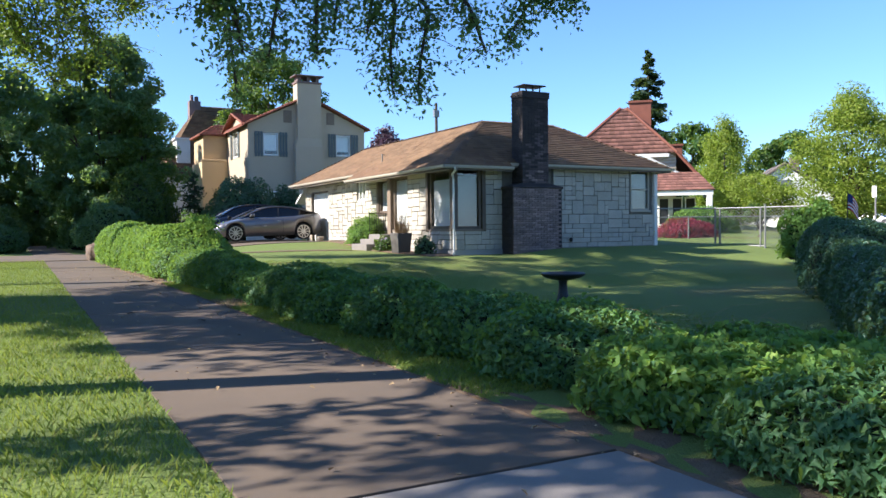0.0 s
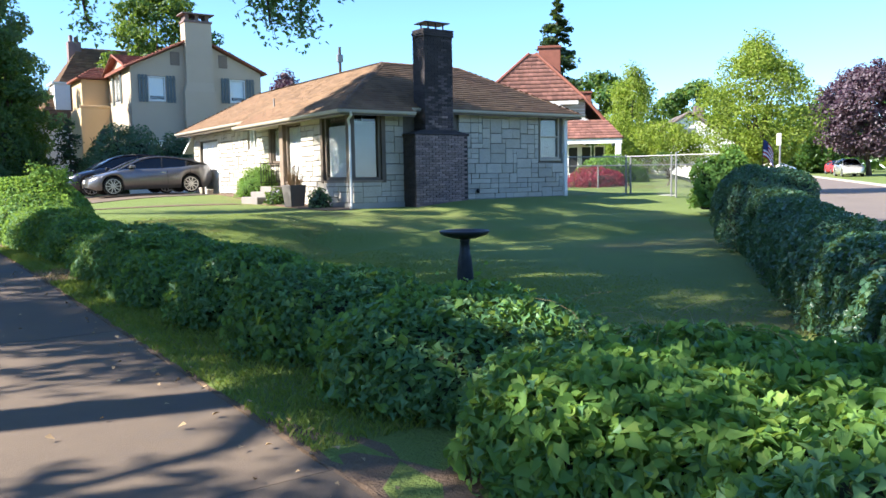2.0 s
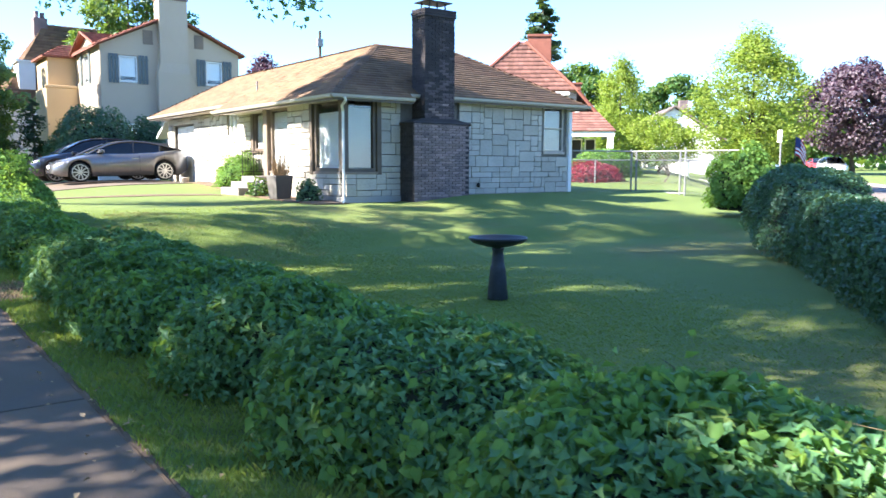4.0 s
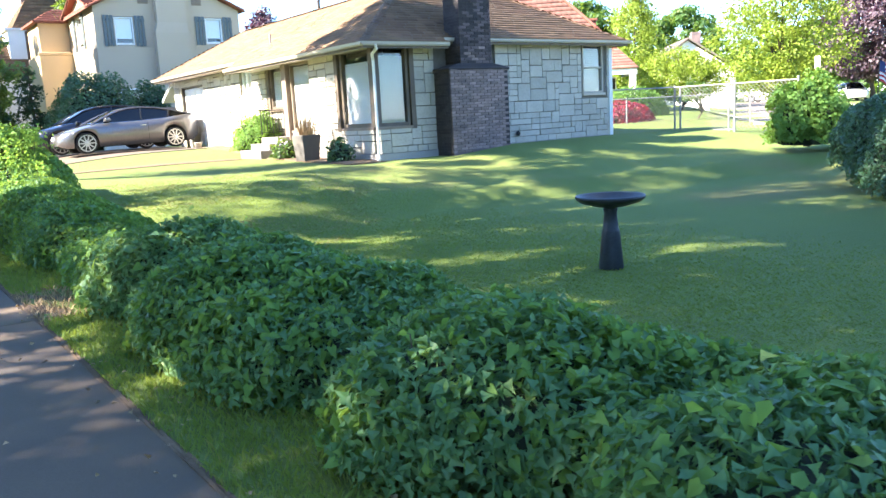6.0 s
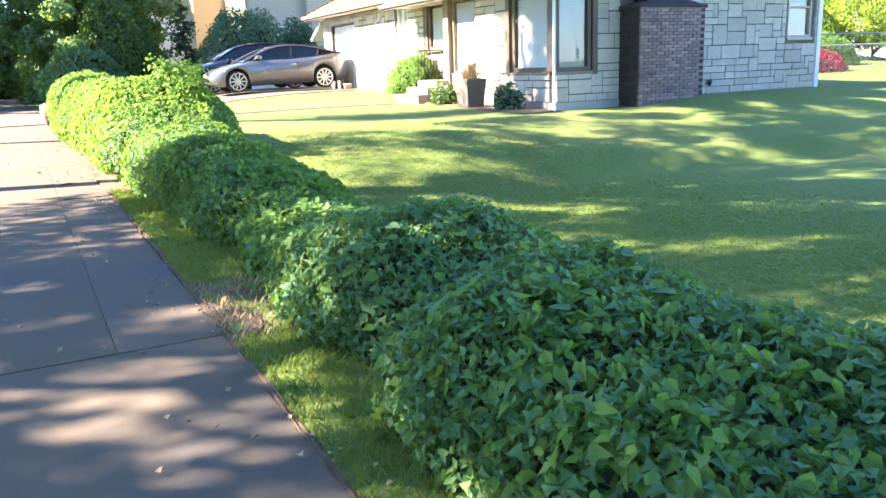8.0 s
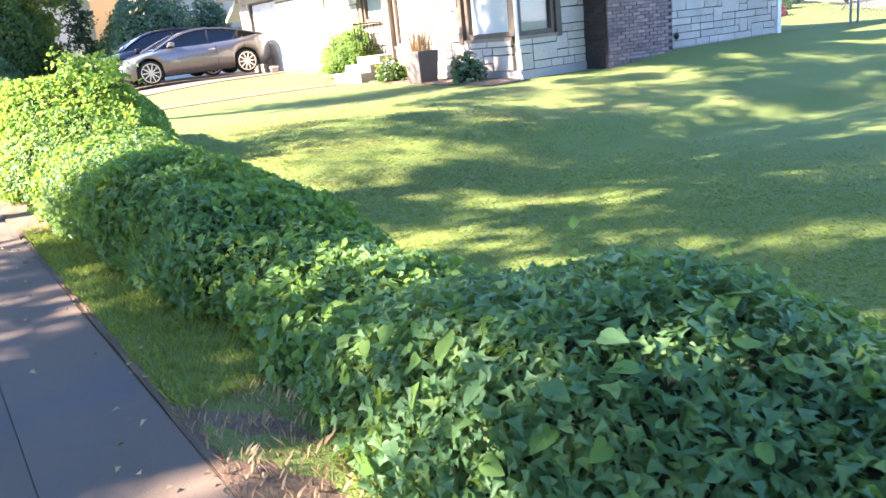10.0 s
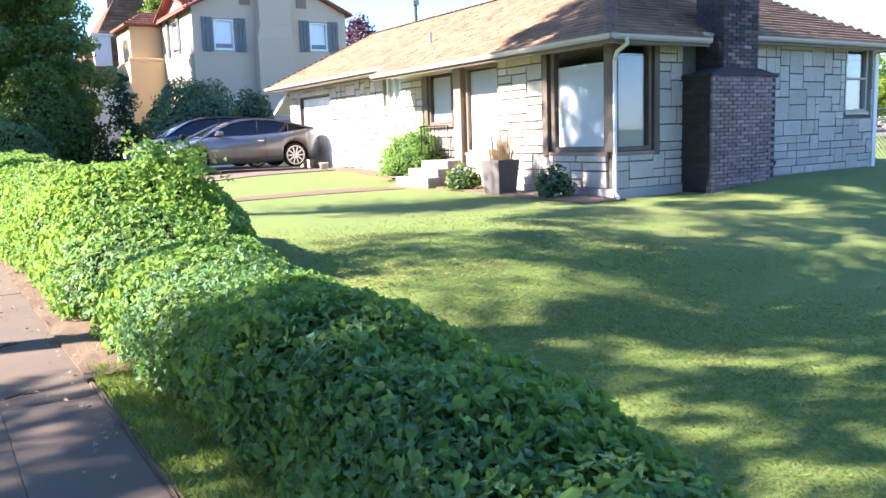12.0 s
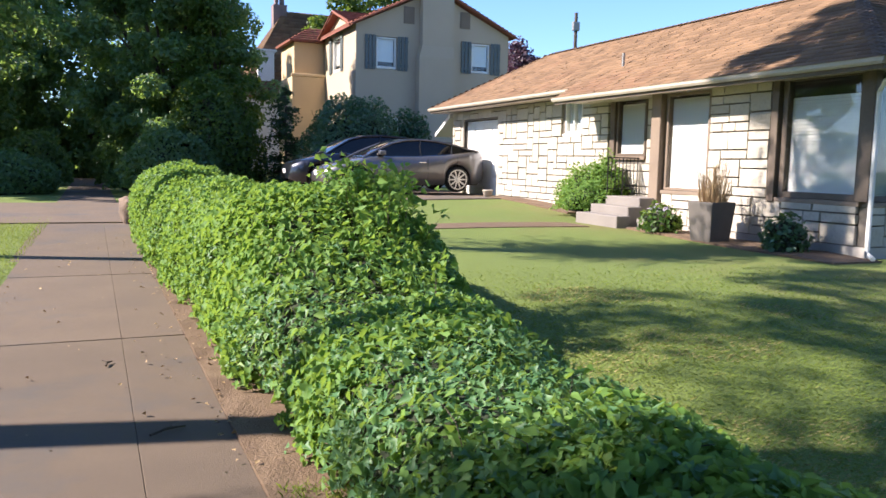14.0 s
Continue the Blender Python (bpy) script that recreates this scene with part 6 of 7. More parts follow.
for v in bm.verts:
    n = v.co.normalized()
    v.co = Vector((n.x * 0.4, n.y * 0.5, n.z * 0.42 + 0.25)) * (1 + 0.35 * noise.noise(n * 1.7) + 0.12 * noise.noise(n * 5))
part("stone_body", bm, surface("rough_boulder", (0.24, 0.17, 0.12), (0.16, 0.12, 0.09), 3, 30, 0.95, relief=0.9, depth=0.03), rock, "", True)
cat_pot = thing("garden_ornament", 10.75, 30.9, 0.5, label="small pale flowerpot on the gravel by the garage", category="flowerpot")
bm = bmesh.new()
lathe(bm, [(0.09, -0.05), (0.13, 0.18), (0.15, 0.2), (0.13, 0.21), (0.1, 0.17)], 16)
part("pot", bm, M_CREAM, cat_pot, "", True)

# ---- cars ----
M_RUBBER = surface("tyre_rubber", (0.018, 0.018, 0.018), None, 10, 60, 0.8, relief=0.2)
M_RIM = surface("silver_alloy", (0.6, 0.6, 0.6), (0.5, 0.5, 0.5), 10, 60, 0.3, 0.9, relief=0.02)
M_CARGLASS = surface("tinted_glass", (0.012, 0.014, 0.017), None, 3, 20, 0.06, relief=0.0)
M_LAMP = surface("clear_lamp", (0.5, 0.5, 0.5), None, 6, 20, 0.12, relief=0.0)
M_REAR = surface("red_lamp", (0.25, 0.01, 0.01), None, 6, 20, 0.15, relief=0.0)
M_BLACKTRIM = surface("black_trim", (0.015, 0.015, 0.016), None, 6, 50, 0.5, relief=0.05)
M_CHROME = surface("bright_trim", (0.7, 0.7, 0.7), None, 6, 50, 0.15, 1.0, relief=0.0)


def paint(name, c):
    return surface(name, c, tuple(x * 0.9 for x in c), 3, 20, 0.32, 0.55, relief=0.0, coat=1.0)


def loft(rows):
    """Rings of equal length joined into a skin, closed at both ends."""
    bm = bmesh.new()
    R = [[bm.verts.new(p) for p in r] for r in rows]
    for a, b in zip(R, R[1:]):
        for k in range(len(a) - 1):
            bm.faces.new((a[k], a[k + 1], b[k + 1], b[k]))
    for r in (R[0], R[-1]):
        try:
            bm.faces.new(r)
        except ValueError:
            pass
    return bm


def lathe_at(x, y, z, r):
    bm = bmesh.new()
    lathe(bm, [(r, -0.01), (r, 0.01)], 24)
    bmesh.ops.rotate(bm, matrix=Matrix.Rotation(radians(90), 3, "X"), verts=bm.verts)
    bmesh.ops.translate(bm, vec=(x, y, z), verts=bm.verts)
    return bm


def car(name, x, y, z, rz, label, color, L=4.69, hw=0.92, base=2.875, front=0.84, deck=None, roofline=None, wheel_r=0.34, sill=0.2, rim=M_RIM, tilt=0.0):
    """A passenger car, nose at local x = 0; deck: bonnet and boot line; roofline: cabin top."""
    ob = thing(name, x, y, z, rz, label=label, category="car")
    ob.matrix_basis = pose(x, y, z, 0, tilt, rz)
    dk, rl = lerp_table(deck), lerp_table(roofline)
    wx = (front, front + base)
    xs = sorted(set(np.round(np.concatenate([np.linspace(0, 0.5, 14), np.linspace(0.5, L - 0.5, 46), np.linspace(L - 0.5, L, 14), *[np.linspace(w - wheel_r - 0.06, w + wheel_r + 0.06, 15) for w in wx]]), 3)))
    rows = []
    for s in xs:
        e = min(s / 0.6, 1.0)
        t = min((L - s) / 0.6, 1.0)
        w = hw * (0.56 + 0.44 * math.sin(e * math.pi / 2) ** 0.7) * (0.52 + 0.48 * math.sin(t * math.pi / 2) ** 0.7)
        zb = sill + 0.1 * (1 - min(1, s / 0.3)) + 0.16 * (1 - min(1, (L - s) / 0.35))
        arch = 0
        for c in wx:
            d = abs(s - c)
            if d < wheel_r + 0.055:
                arch = max(arch, wheel_r + math.sqrt((wheel_r + 0.055) ** 2 - d * d))
        zl = max(zb, arch)
        zt = float(dk(s))
        zm = zl + (zt - zl) * 0.5
        half = [(0.86 * w, zl), (0.985 * w, zl + 0.02), (w, zm), (0.985 * w, zl + (zt - zl) * 0.75), (0.93 * w, zt - 0.035), (0.84 * w, zt), (0.45 * w, zt + 0.02), (0.0, zt + 0.028)]
        ring = [(s, p, q) for p, q in half] + [(s, -p, q) for p, q in half[-2::-1]]
        rows.append(ring)
    part("body", loft(rows), color, ob, "", True)
    part("underbody", boxes(((0.3, -hw * 0.8, sill - 0.02), (L - 0.3, hw * 0.8, 0.55))), M_BLACKTRIM, ob)
    c0, c1 = roofline[0][0], roofline[-1][0]
    rows, roof_rows_ = [], []
    for s in np.linspace(c0, c1, 34):
        zt, zr = float(dk(s)) - 0.02, float(rl(s))
        zr = max(zr, zt + 0.01)
        u = (zr - zt) / 0.5
        w0, w1 = hw * 0.85, hw * (0.85 - 0.2 * min(1, u))
        half = [(w0, zt), (w0 * 0.45 + w1 * 0.55, zt + (zr - zt) * 0.6), (w1, zr - 0.035 * min(1, u)), (w1 * 0.8, zr), (w1 * 0.4, zr + 0.015), (0, zr + 0.02)]
        rows.append([(s, p, q) for p, q in half] + [(s, -p, q) for p, q in half[-2::-1]])
    part("glasshouse", loft(rows), M_CARGLASS, ob, "dark tinted windows", True)
    # painted roof rails, pillars and window line
    for sgn in (1, -1):
        bm = bmesh.new()
        line = [(r[2][0], sgn * (abs(r[2][1]) + 0.004), r[2][2] + 0.006) for r in rows]
        tube(bm, line, 0.026, 6)
        part("roof_rail", bm, color, ob)
        bm = bmesh.new()
        tube(bm, [(r[0][0], sgn * (abs(r[0][1]) + 0.008), r[0][2] + 0.02) for r in rows], 0.011, 5)
        part("window_trim", bm, M_CHROME, ob)
        for f in (0.5, 0.76):
            r = rows[int(f * 33)]
            bm = bmesh.new()
            tube(bm, [(p[0] + 0.02 * i, sgn * (abs(p[1]) + 0.003), p[2]) for i, p in enumerate(r[:3])], 0.024, 5)
            part("pillar", bm, M_BLACKTRIM, ob)
        m = boxes(((c0 + 0.42, sgn * hw * 0.93 - 0.09, 0.99), (c0 + 0.6, sgn * hw * 0.93 + 0.09, 1.12)), bev=0.03)
        part("mirror", m, color, ob)
        for f in (0.46, 0.72):
            sxp = c0 + (c1 - c0) * f
            part("door_handle", boxes(((sxp, sgn * hw * 0.975 - 0.012, float(dk(sxp)) - 0.17), (sxp + 0.2, sgn * hw * 0.975 + 0.012, float(dk(sxp)) - 0.14)), bev=0.004), M_CHROME, ob)
            part("door_seam", boxes(((sxp + 0.24, sgn * hw * 0.985 - 0.012, sill + 0.15), (sxp + 0.25, sgn * hw * 0.985 + 0.014, float(dk(sxp)) - 0.06))), M_BLACKTRIM, ob)
        bm = bmesh.new()
        prism(bm, [(0.1, sgn * hw * 0.62, 0.6), (0.55, sgn * hw * 0.93, 0.7), (0.62, sgn * hw * 0.94, 0.75), (0.16, sgn * hw * 0.62, 0.68)], (0.06, sgn * 0.012, 0.01))
        part("headlight", bm, M_LAMP, ob)
        part("tail_light", boxes(((L - 0.34, sgn * hw * 0.7 - 0.08, 0.88), (L - 0.17, sgn * hw * 0.7 + 0.08, 0.97)), bev=0.02), M_REAR, ob)
    part("grille", boxes(((0.03, -0.45, sill + 0.1), (0.12, 0.45, sill + 0.24)), bev=0.01), M_BLACKTRIM, ob)
    part("number_plate", boxes(((-0.012, -0.16, sill + 0.26), (0.04, 0.16, sill + 0.39)), bev=0.004), M_WHITE, ob)
    for c in wx:
        for sgn in (1, -1):
            bm = bmesh.new()
            prof = [(wheel_r - 0.1, -0.1), (wheel_r - 0.03, -0.11), (wheel_r, -0.08), (wheel_r, 0.08), (wheel_r - 0.03, 0.11), (wheel_r - 0.1, 0.1)]
            lathe(bm, prof, 32)
            bmesh.ops.rotate(bm, matrix=Matrix.Rotation(radians(90), 3, "X"), verts=bm.verts)
            bmesh.ops.translate(bm, vec=(c, sgn * (hw - 0.125), wheel_r), verts=bm.verts)
            wh = part("wheel", bm, M_RUBBER, ob, "", True)
            bm = bmesh.new()
            for k in range(10):
                a = 2 * math.pi * k / 10
                d = Vector((math.cos(a), 0, math.sin(a)))
                n = Vector((-math.sin(a), 0, math.cos(a)))
                q = Vector((c, sgn * (hw - 0.012), wheel_r))
                rr = wheel_r - 0.08
                prism(bm, [q + d * 0.05 + n * 0.022, q + d * rr + n * 0.016, q + d * rr - n * 0.016, q + d * 0.05 - n * 0.022], (0, -sgn * 0.03, 0))
            lathe(bm2 := bmesh.new(), [(wheel_r - 0.105, -0.015), (wheel_r - 0.065, -0.01), (wheel_r - 0.065, 0.02), (wheel_r - 0.09, 0.02), (wheel_r - 0.095, 0.0)], 28)
            bmesh.ops.delete(bm2, geom=[f for f in bm2.faces if len(f.verts) > 4], context="FACES")
            lathe(bm2, [(0.06, -0.01), (0.06, 0.02), (0.02, 0.03)], 14)
            bmesh.ops.rotate(bm2, matrix=Matrix.Rotation(radians(-90 * sgn), 3, "X"), verts=bm2.verts)
            bmesh.ops.translate(bm2, vec=(c, sgn * (hw - 0.02), wheel_r), verts=bm2.verts)
            join_into(bm, bm2)
            part("rim", bm, rim, wh, "silver spoked alloy rim")
            part("brake_disc", lathe_at(c, sgn * (hw - 0.07), wheel_r, wheel_r - 0.09), M_BLACKTRIM, wh)
    return ob


SEDAN_DECK = [(0, 0.5), (0.08, 0.62), (0.35, 0.74), (0.8, 0.86), (1.25, 0.95), (1.7, 0.95), (2.6, 0.96), (3.4, 1.0), (4.1, 1.08), (4.5, 1.1), (4.62, 1.04), (4.69, 0.85)]
SEDAN_ROOF = [(1.05, 0.92), (1.5, 1.15), (1.95, 1.34), (2.3, 1.42), (2.7, 1.44), (3.2, 1.4), (3.7, 1.29), (4.1, 1.16), (4.4, 1.09)]
M_GREYPAINT = paint("grey_metallic_paint", (0.17, 0.165, 0.17))
M_NAVY = paint("dark_blue_paint", (0.018, 0.02, 0.03))
M_WHITEPAINT = paint("white_car_paint", (0.72, 0.72, 0.7))
car("grey_sedan", 6.72, 33.02, 0.54, 0, "grey metallic fastback sedan parked on the driveway", M_GREYPAINT, deck=SEDAN_DECK, roofline=SEDAN_ROOF, tilt=-0.9)
SUV_DECK = [(0, 0.6), (0.08, 0.76), (0.35, 0.88), (0.8, 0.98), (1.25, 1.06), (1.7, 1.06), (3.4, 1.08), (4.3, 1.16), (4.65, 1.15), (4.75, 0.95)]
SUV_ROOF = [(1.0, 1.03), (1.4, 1.28), (1.8, 1.5), (2.2, 1.6), (2.8, 1.63), (3.5, 1.58), (4.1, 1.42), (4.5, 1.2)]
car("dark_suv", 6.4, 35.5, 0.5, 0, "dark blue crossover parked behind the grey sedan", M_NAVY, L=4.75, hw=0.96, base=2.89, front=0.86, deck=SUV_DECK, roofline=SUV_ROOF, wheel_r=0.36, sill=0.24, tilt=-0.9)


def pickup(x, y, z, rz):
    ob = thing("pickup_truck", x, y, z, rz, label="white four-door pickup truck parked at the street side", category="truck")
    L, hw, sill = 5.8, 0.98, 0.5
    part("body", boxes(((0.1, -hw, sill), (L, hw, 1.12)), bev=0.05), M_WHITEPAINT, ob)
    for nm, lo, hi in (("bonnet", (0.25, -hw * 0.96, 1.1), (1.9, hw * 0.96, 1.22)), ("bed_front", (3.72, -hw + 0.09, 1.1), (3.8, hw - 0.09, 1.34)), ("bed_side", (3.72, -hw, 1.1), (L, -hw + 0.09, 1.36)), ("bed_side", (3.72, hw - 0.09, 1.1), (L, hw, 1.36)), ("tailgate", (L - 0.09, -hw + 0.09, 0.76), (L + 0.015, hw - 0.09, 1.34))):
        part(nm, boxes((lo, hi), bev=0.03), M_WHITEPAINT, ob)
    bm = bmesh.new()
    rows = [[(s, w, 1.18), (s2, w * 0.84, 1.82), (s2, 0, 1.86), (s2, -w * 0.84, 1.82), (s, -w, 1.18)] for s, s2, w in ((1.75, 2.3, 0.93), (3.68, 3.5, 0.93))]
    part("cab", loft(rows), M_WHITEPAINT, ob)
    bm = bmesh.new()
    prism(bm, [(3.665, -0.72, 1.28), (3.665, 0.72, 1.28), (3.545, 0.64, 1.74), (3.545, -0.64, 1.74)], (0.012, 0, 0.004))
    part("rear_window", bm, M_CARGLASS, ob)
    for sgn in (1, -1):
        for a, b, c, d in ((2.1, 2.75, 2.4, 2.72), (2.83, 3.5, 2.8, 3.38)):
            bm = bmesh.new()
            prism(bm, [(a, sgn * 0.925, 1.25), (b, sgn * 0.925, 1.25), (d, sgn * 0.81, 1.74), (c, sgn * 0.81, 1.74)], (0, sgn * 0.015, 0))
            part("side_window", bm, M_CARGLASS, ob)
        part("tail_light", boxes(((L - 0.02, sgn * (hw - 0.12) - 0.1, 0.86), (L + 0.02, sgn * (hw - 0.12) + 0.1, 1.22)), bev=0.01), M_REAR, ob)
        part("mirror", boxes(((1.95, sgn * 1.1 - 0.1, 1.22), (2.08, sgn * 1.1 + 0.1, 1.5)), bev=0.02), M_BLACKTRIM, ob)
    part("rear_bumper", boxes(((L, -hw, 0.52), (L + 0.14, hw, 0.74)), bev=0.02), M_CHROME, ob)
    part("number_plate", boxes(((L + 0.14, -0.16, 0.58), (L + 0.15, 0.16, 0.7))), M_CREAM, ob)
    part("chassis", boxes(((0.4, -0.7, 0.3), (L - 0.2, 0.7, 0.52))), M_BLACKTRIM, ob)
    for c in (1.05, 4.65):
        for sgn in (1, -1):
            bm = bmesh.new()
            lathe(bm, [(0.26, -0.13), (0.36, -0.14), (0.4, -0.1), (0.4, 0.1), (0.36, 0.14), (0.26, 0.13)], 24)
            bmesh.ops.rotate(bm, matrix=Matrix.Rotation(radians(90), 3, "X"), verts=bm.verts)
            bmesh.ops.translate(bm, vec=(c, sgn * 0.89, 0.4), verts=bm.verts)
            wh = part("wheel", bm, M_RUBBER, ob, "", True)
            bm = bmesh.new()
            lathe(bm, [(0.24, -0.145), (0.2, -0.15), (0.08, -0.13), (0.08, 0.13), (0.2, 0.15), (0.24, 0.145)], 20)
            bmesh.ops.rotate(bm, matrix=Matrix.Rotation(radians(90), 3, "X"), verts=bm.verts)
            bmesh.ops.translate(bm, vec=(c, sgn * 0.89, 0.4), verts=bm.verts)
            part("rim", bm, M_RIM, wh)


pickup(42.0, 19.0, -0.26, 220.5)
car("white_car", 71, 38.2, 0.42, 40.5, "white car on the far street", M_WHITEPAINT, deck=SUV_DECK, roofline=SUV_ROOF, L=4.75)

# ---- low wall and fence behind the cars ----
low_wall = thing("garden_wall", 9.6, 38.4, 0.5, label="low white wall with a grey coping behind the cars", category="wall")
part("wall_body", boxes(((0, 0, -0.3), (4.2, 0.2, 1.35)), bev=0.01), M_WHITE, low_wall)
part("coping", boxes(((-0.05, -0.06, 1.35), (4.25, 0.26, 1.62)), bev=0.01), M_TAUPE, low_wall, "grey-brown coping beam")

# ---- small things on the ground ----
rg = np.random.default_rng(301)
for x, y, a, n in ((1.82, 16.5, 30, 0.2), (1.55, 18.0, 75, 0.12), (1.8, 15.2, 5, 0.16), (1.0, 10.0, 20, 0.1), (1.6, 8.7, 100, 0.09)):
    tw = thing("fallen_twig", x, y, 0.012, a, label="dry brown twig lying on the sidewalk", category="twig", group="twigs on the sidewalk")
    bm = bmesh.new()
    tube(bm, [(-n / 2, 0, 0), (0, 0.012, 0.006), (n / 2, -0.008, 0)], [0.007, 0.008, 0.003], 5)
    tube(bm, [(0.02, 0.01, 0.004), (n * 0.3, 0.05, 0.012)], [0.004, 0.002], 4)
    part("stick", bm, M_BARK, tw)
# dry leaf litter
n = 420
yy = rg.uniform(2, 27, n)
xx = np.where(rg.random(n) < 0.7, 2.16 - 0.012 * np.maximum(0, yy - 12) + rg.normal(size=n) * 0.12, rg.uniform(0.55, 2.2, n))
C = np.stack([xx, yy, 0.018 + 0 * xx], axis=1)
tagged(link_mesh("leaf_litter", leaves_mesh("leaf_litter", C, np.array([[0, 0, 1.0]]) + rg.normal(size=(n, 3)) * 0.35, rg.uniform(0.012, 0.028, n), 1.4, 0.3, rg), M_STRAW), "dry brown leaf litter on the sidewalk edge", "leaves", kind="stuff")
# long seeding grass stalks where the hedges meet
bm = bmesh.new()
for cy, m in ((3.4, 5), (3.1, 6), (3.9, 3), (2.6, 3)):
    for k in range(m):
        y = cy + rg.normal() * 0.14
        x, _, z = (float(v) for v in main_fn(y, rg.uniform(0.45, 0.6)))
        a, h, o = rg.uniform(0, 6.28), rg.uniform(0.12, 0.3), rg.uniform(0.1, 0.35)
        arc = [(x + o * q * q * math.cos(a), y + o * q * q * math.sin(a), z - 0.05 + h * (1.7 * q - 0.9 * q * q)) for q in (0, 0.25, 0.5, 0.75, 1.0)]
        tube(bm, arc, [0.0014, 0.0013, 0.0011, 0.0009, 0.0006], 3)
tagged(part("tall_grass", bm, M_STRAW), "long pale seeding grass stalks at the hedge corner", "grass", kind="stuff")

# ---- far side of the fences and the street ----
white_wall = thing("retaining_wall", 47.0, 36.4, 0.2, label="low white garden wall beyond the fences", category="wall")
part("wall_body", boxes(((0, 0, -0.3), (0.25, 5.0, 1.25)), bev=0.02), M_WHITE, white_wall)
part("coping", boxes(((-0.05, -0.05, 1.25), (0.3, 5.05, 1.33)), bev=0.01), M_KERB, white_wall)
cottage = thing("white_cottage", 60.0, 47.5, 0.4, -42, label="white gabled cottage with a grey roof, half hidden by trees", category="house")
bm = bmesh.new()
prism(bm, [(-4, 0, 0), (4, 0, 0), (4, 0, 3.2), (0, 0, 5.9), (-4, 0, 3.2)], (0, 9, 0))
part("wall", bm, M_WHITE, cottage)
for s in (-1, 1):
    bm = bmesh.new()
    prism(bm, [(s * 0.0, -0.4, 6.0), (s * 4.6, -0.4, 2.95), (s * 4.6, -0.4, 3.1), (s * 0.0, -0.4, 6.15)], (0, 9.8, 0))
    part("roof", bm, M_ROAD, cottage, "grey shingled slope")
part("chimney", boxes(((1.2, 4, 4.5), (2.0, 4.8, 6.9)), bev=0.02), M_BRICK, cottage, "red brick chimney")
part("window", boxes(((-0.6, -0.06, 3.4), (0.6, 0.02, 4.6)), bev=0.01), M_SHUTTER, cottage)
# street name post
sign = thing("street_sign", 34.0, 22.0, 0.0, label="pale street sign post at the verge", category="sign")
bm = bmesh.new()
tube(bm, [(0, 0, -0.3), (0, 0, 2.75)], 0.04, 8)
part("post", bm, M_METAL, sign)
part("sign_plate", boxes(((-0.03, -0.06, 2.2), (0.0, 0.16, 2.72)), bev=0.004), M_WHITE, sign)
# small flag on a stick behind the clipped mound
flag = thing("garden_flag", 17.6, 12.05, -0.15, -40, label="small striped flag on a thin wooden stick", category="flag")
bm = bmesh.new()
tube(bm, [(0, 0, 0), (0.03, 0, 1.95)], [0.012, 0.009], 6)
part("stick", bm, M_BARK, flag)


def cloth(u0, u1, v0, v1, lift):
    """A patch of drooping cloth; u along the fly, v down the hoist."""
    bm = bmesh.new()
    us = np.linspace(u0, u1, 7)
    grid = [[bm.verts.new((0.03 + 0.3 * u * 0.8, 0.03 * math.sin(u * 7 + v * 2) * u + lift, 1.9 - 0.26 * v - 0.28 * u * u)) for u in us] for v in (v0, v1)]
    for k in range(6):
        bm.faces.new((grid[0][k], grid[0][k + 1], grid[1][k + 1], grid[1][k]))
    ext = bmesh.ops.extrude_face_region(bm, geom=bm.faces[:])
    bmesh.ops.translate(bm, vec=(0, 0.003, 0), verts=[g for g in ext["geom"] if isinstance(g, bmesh.types.BMVert)])
    return bm


M_FLAGRED = surface("red_cloth", (0.5, 0.04, 0.05), None, 6, 80, 0.8, relief=0.1)
M_FLAGBLUE = surface("navy_cloth", (0.03, 0.05, 0.16), None, 6, 80, 0.8, relief=0.1)
for k in range(9):
    part("stripe", cloth(0.0, 1.0, k / 6, (k + 1) / 6, 0.0), M_FLAGRED if k % 2 == 0 else M_WHITE, flag)
for lift in (-0.006, 0.006):
    part("canton", cloth(0.0, 0.45, 0.0, 0.8, lift), M_FLAGBLUE, flag)
car("red_car", 84, 46.5, 0.62, 40.5, "red car parked along the far street", M_FLAGRED, deck=SEDAN_DECK, roofline=SEDAN_ROOF)
car("white_sedan", 76, 47.0, 0.7, 100, "white sedan parked beyond the verge", M_WHITEPAINT, deck=SEDAN_DECK, roofline=SEDAN_ROOF)
# far utility pole
upole = thing("utility_pole", 31.0, 59.0, 0.0, label="weathered wooden utility pole beyond the houses", category="pole")
bm = bmesh.new()
tube(bm, [(0, 0, -0.3), (0, 0, 11.6)], [0.16, 0.11], 10)
part("shaft", bm, M_BARK, upole)
bm = boxes(((-0.25, -0.12, 10.4), (0.25, 0.12, 11.0)), bev=0.03)
part("transformer", bm, M_METAL, upole, "grey pole-mounted box")
# groups of like things
GROUPS = {"background_tree": "trees behind the houses", "dark_bush": "dark bushes under the trees", "avenue_tree": "trees across the avenue", "shade_tree": "street trees over the sidewalk", "dark_tree": "dark trees at the end of the path",
          "porch_shrub": "shrubs by the porch steps", "leafy_bush": "leafy bushes by the driveway", "lime_tree": "yellow-green street maples", "plum_tree": "purple-leaved trees", "chain_link_fence": "chain-link fences"}
for ob in list(bpy.data.objects):
    base_name = ob.name.split(".")[0]
    if ob.parent is None and base_name in GROUPS:
        tagged(ob, group=GROUPS[base_name])

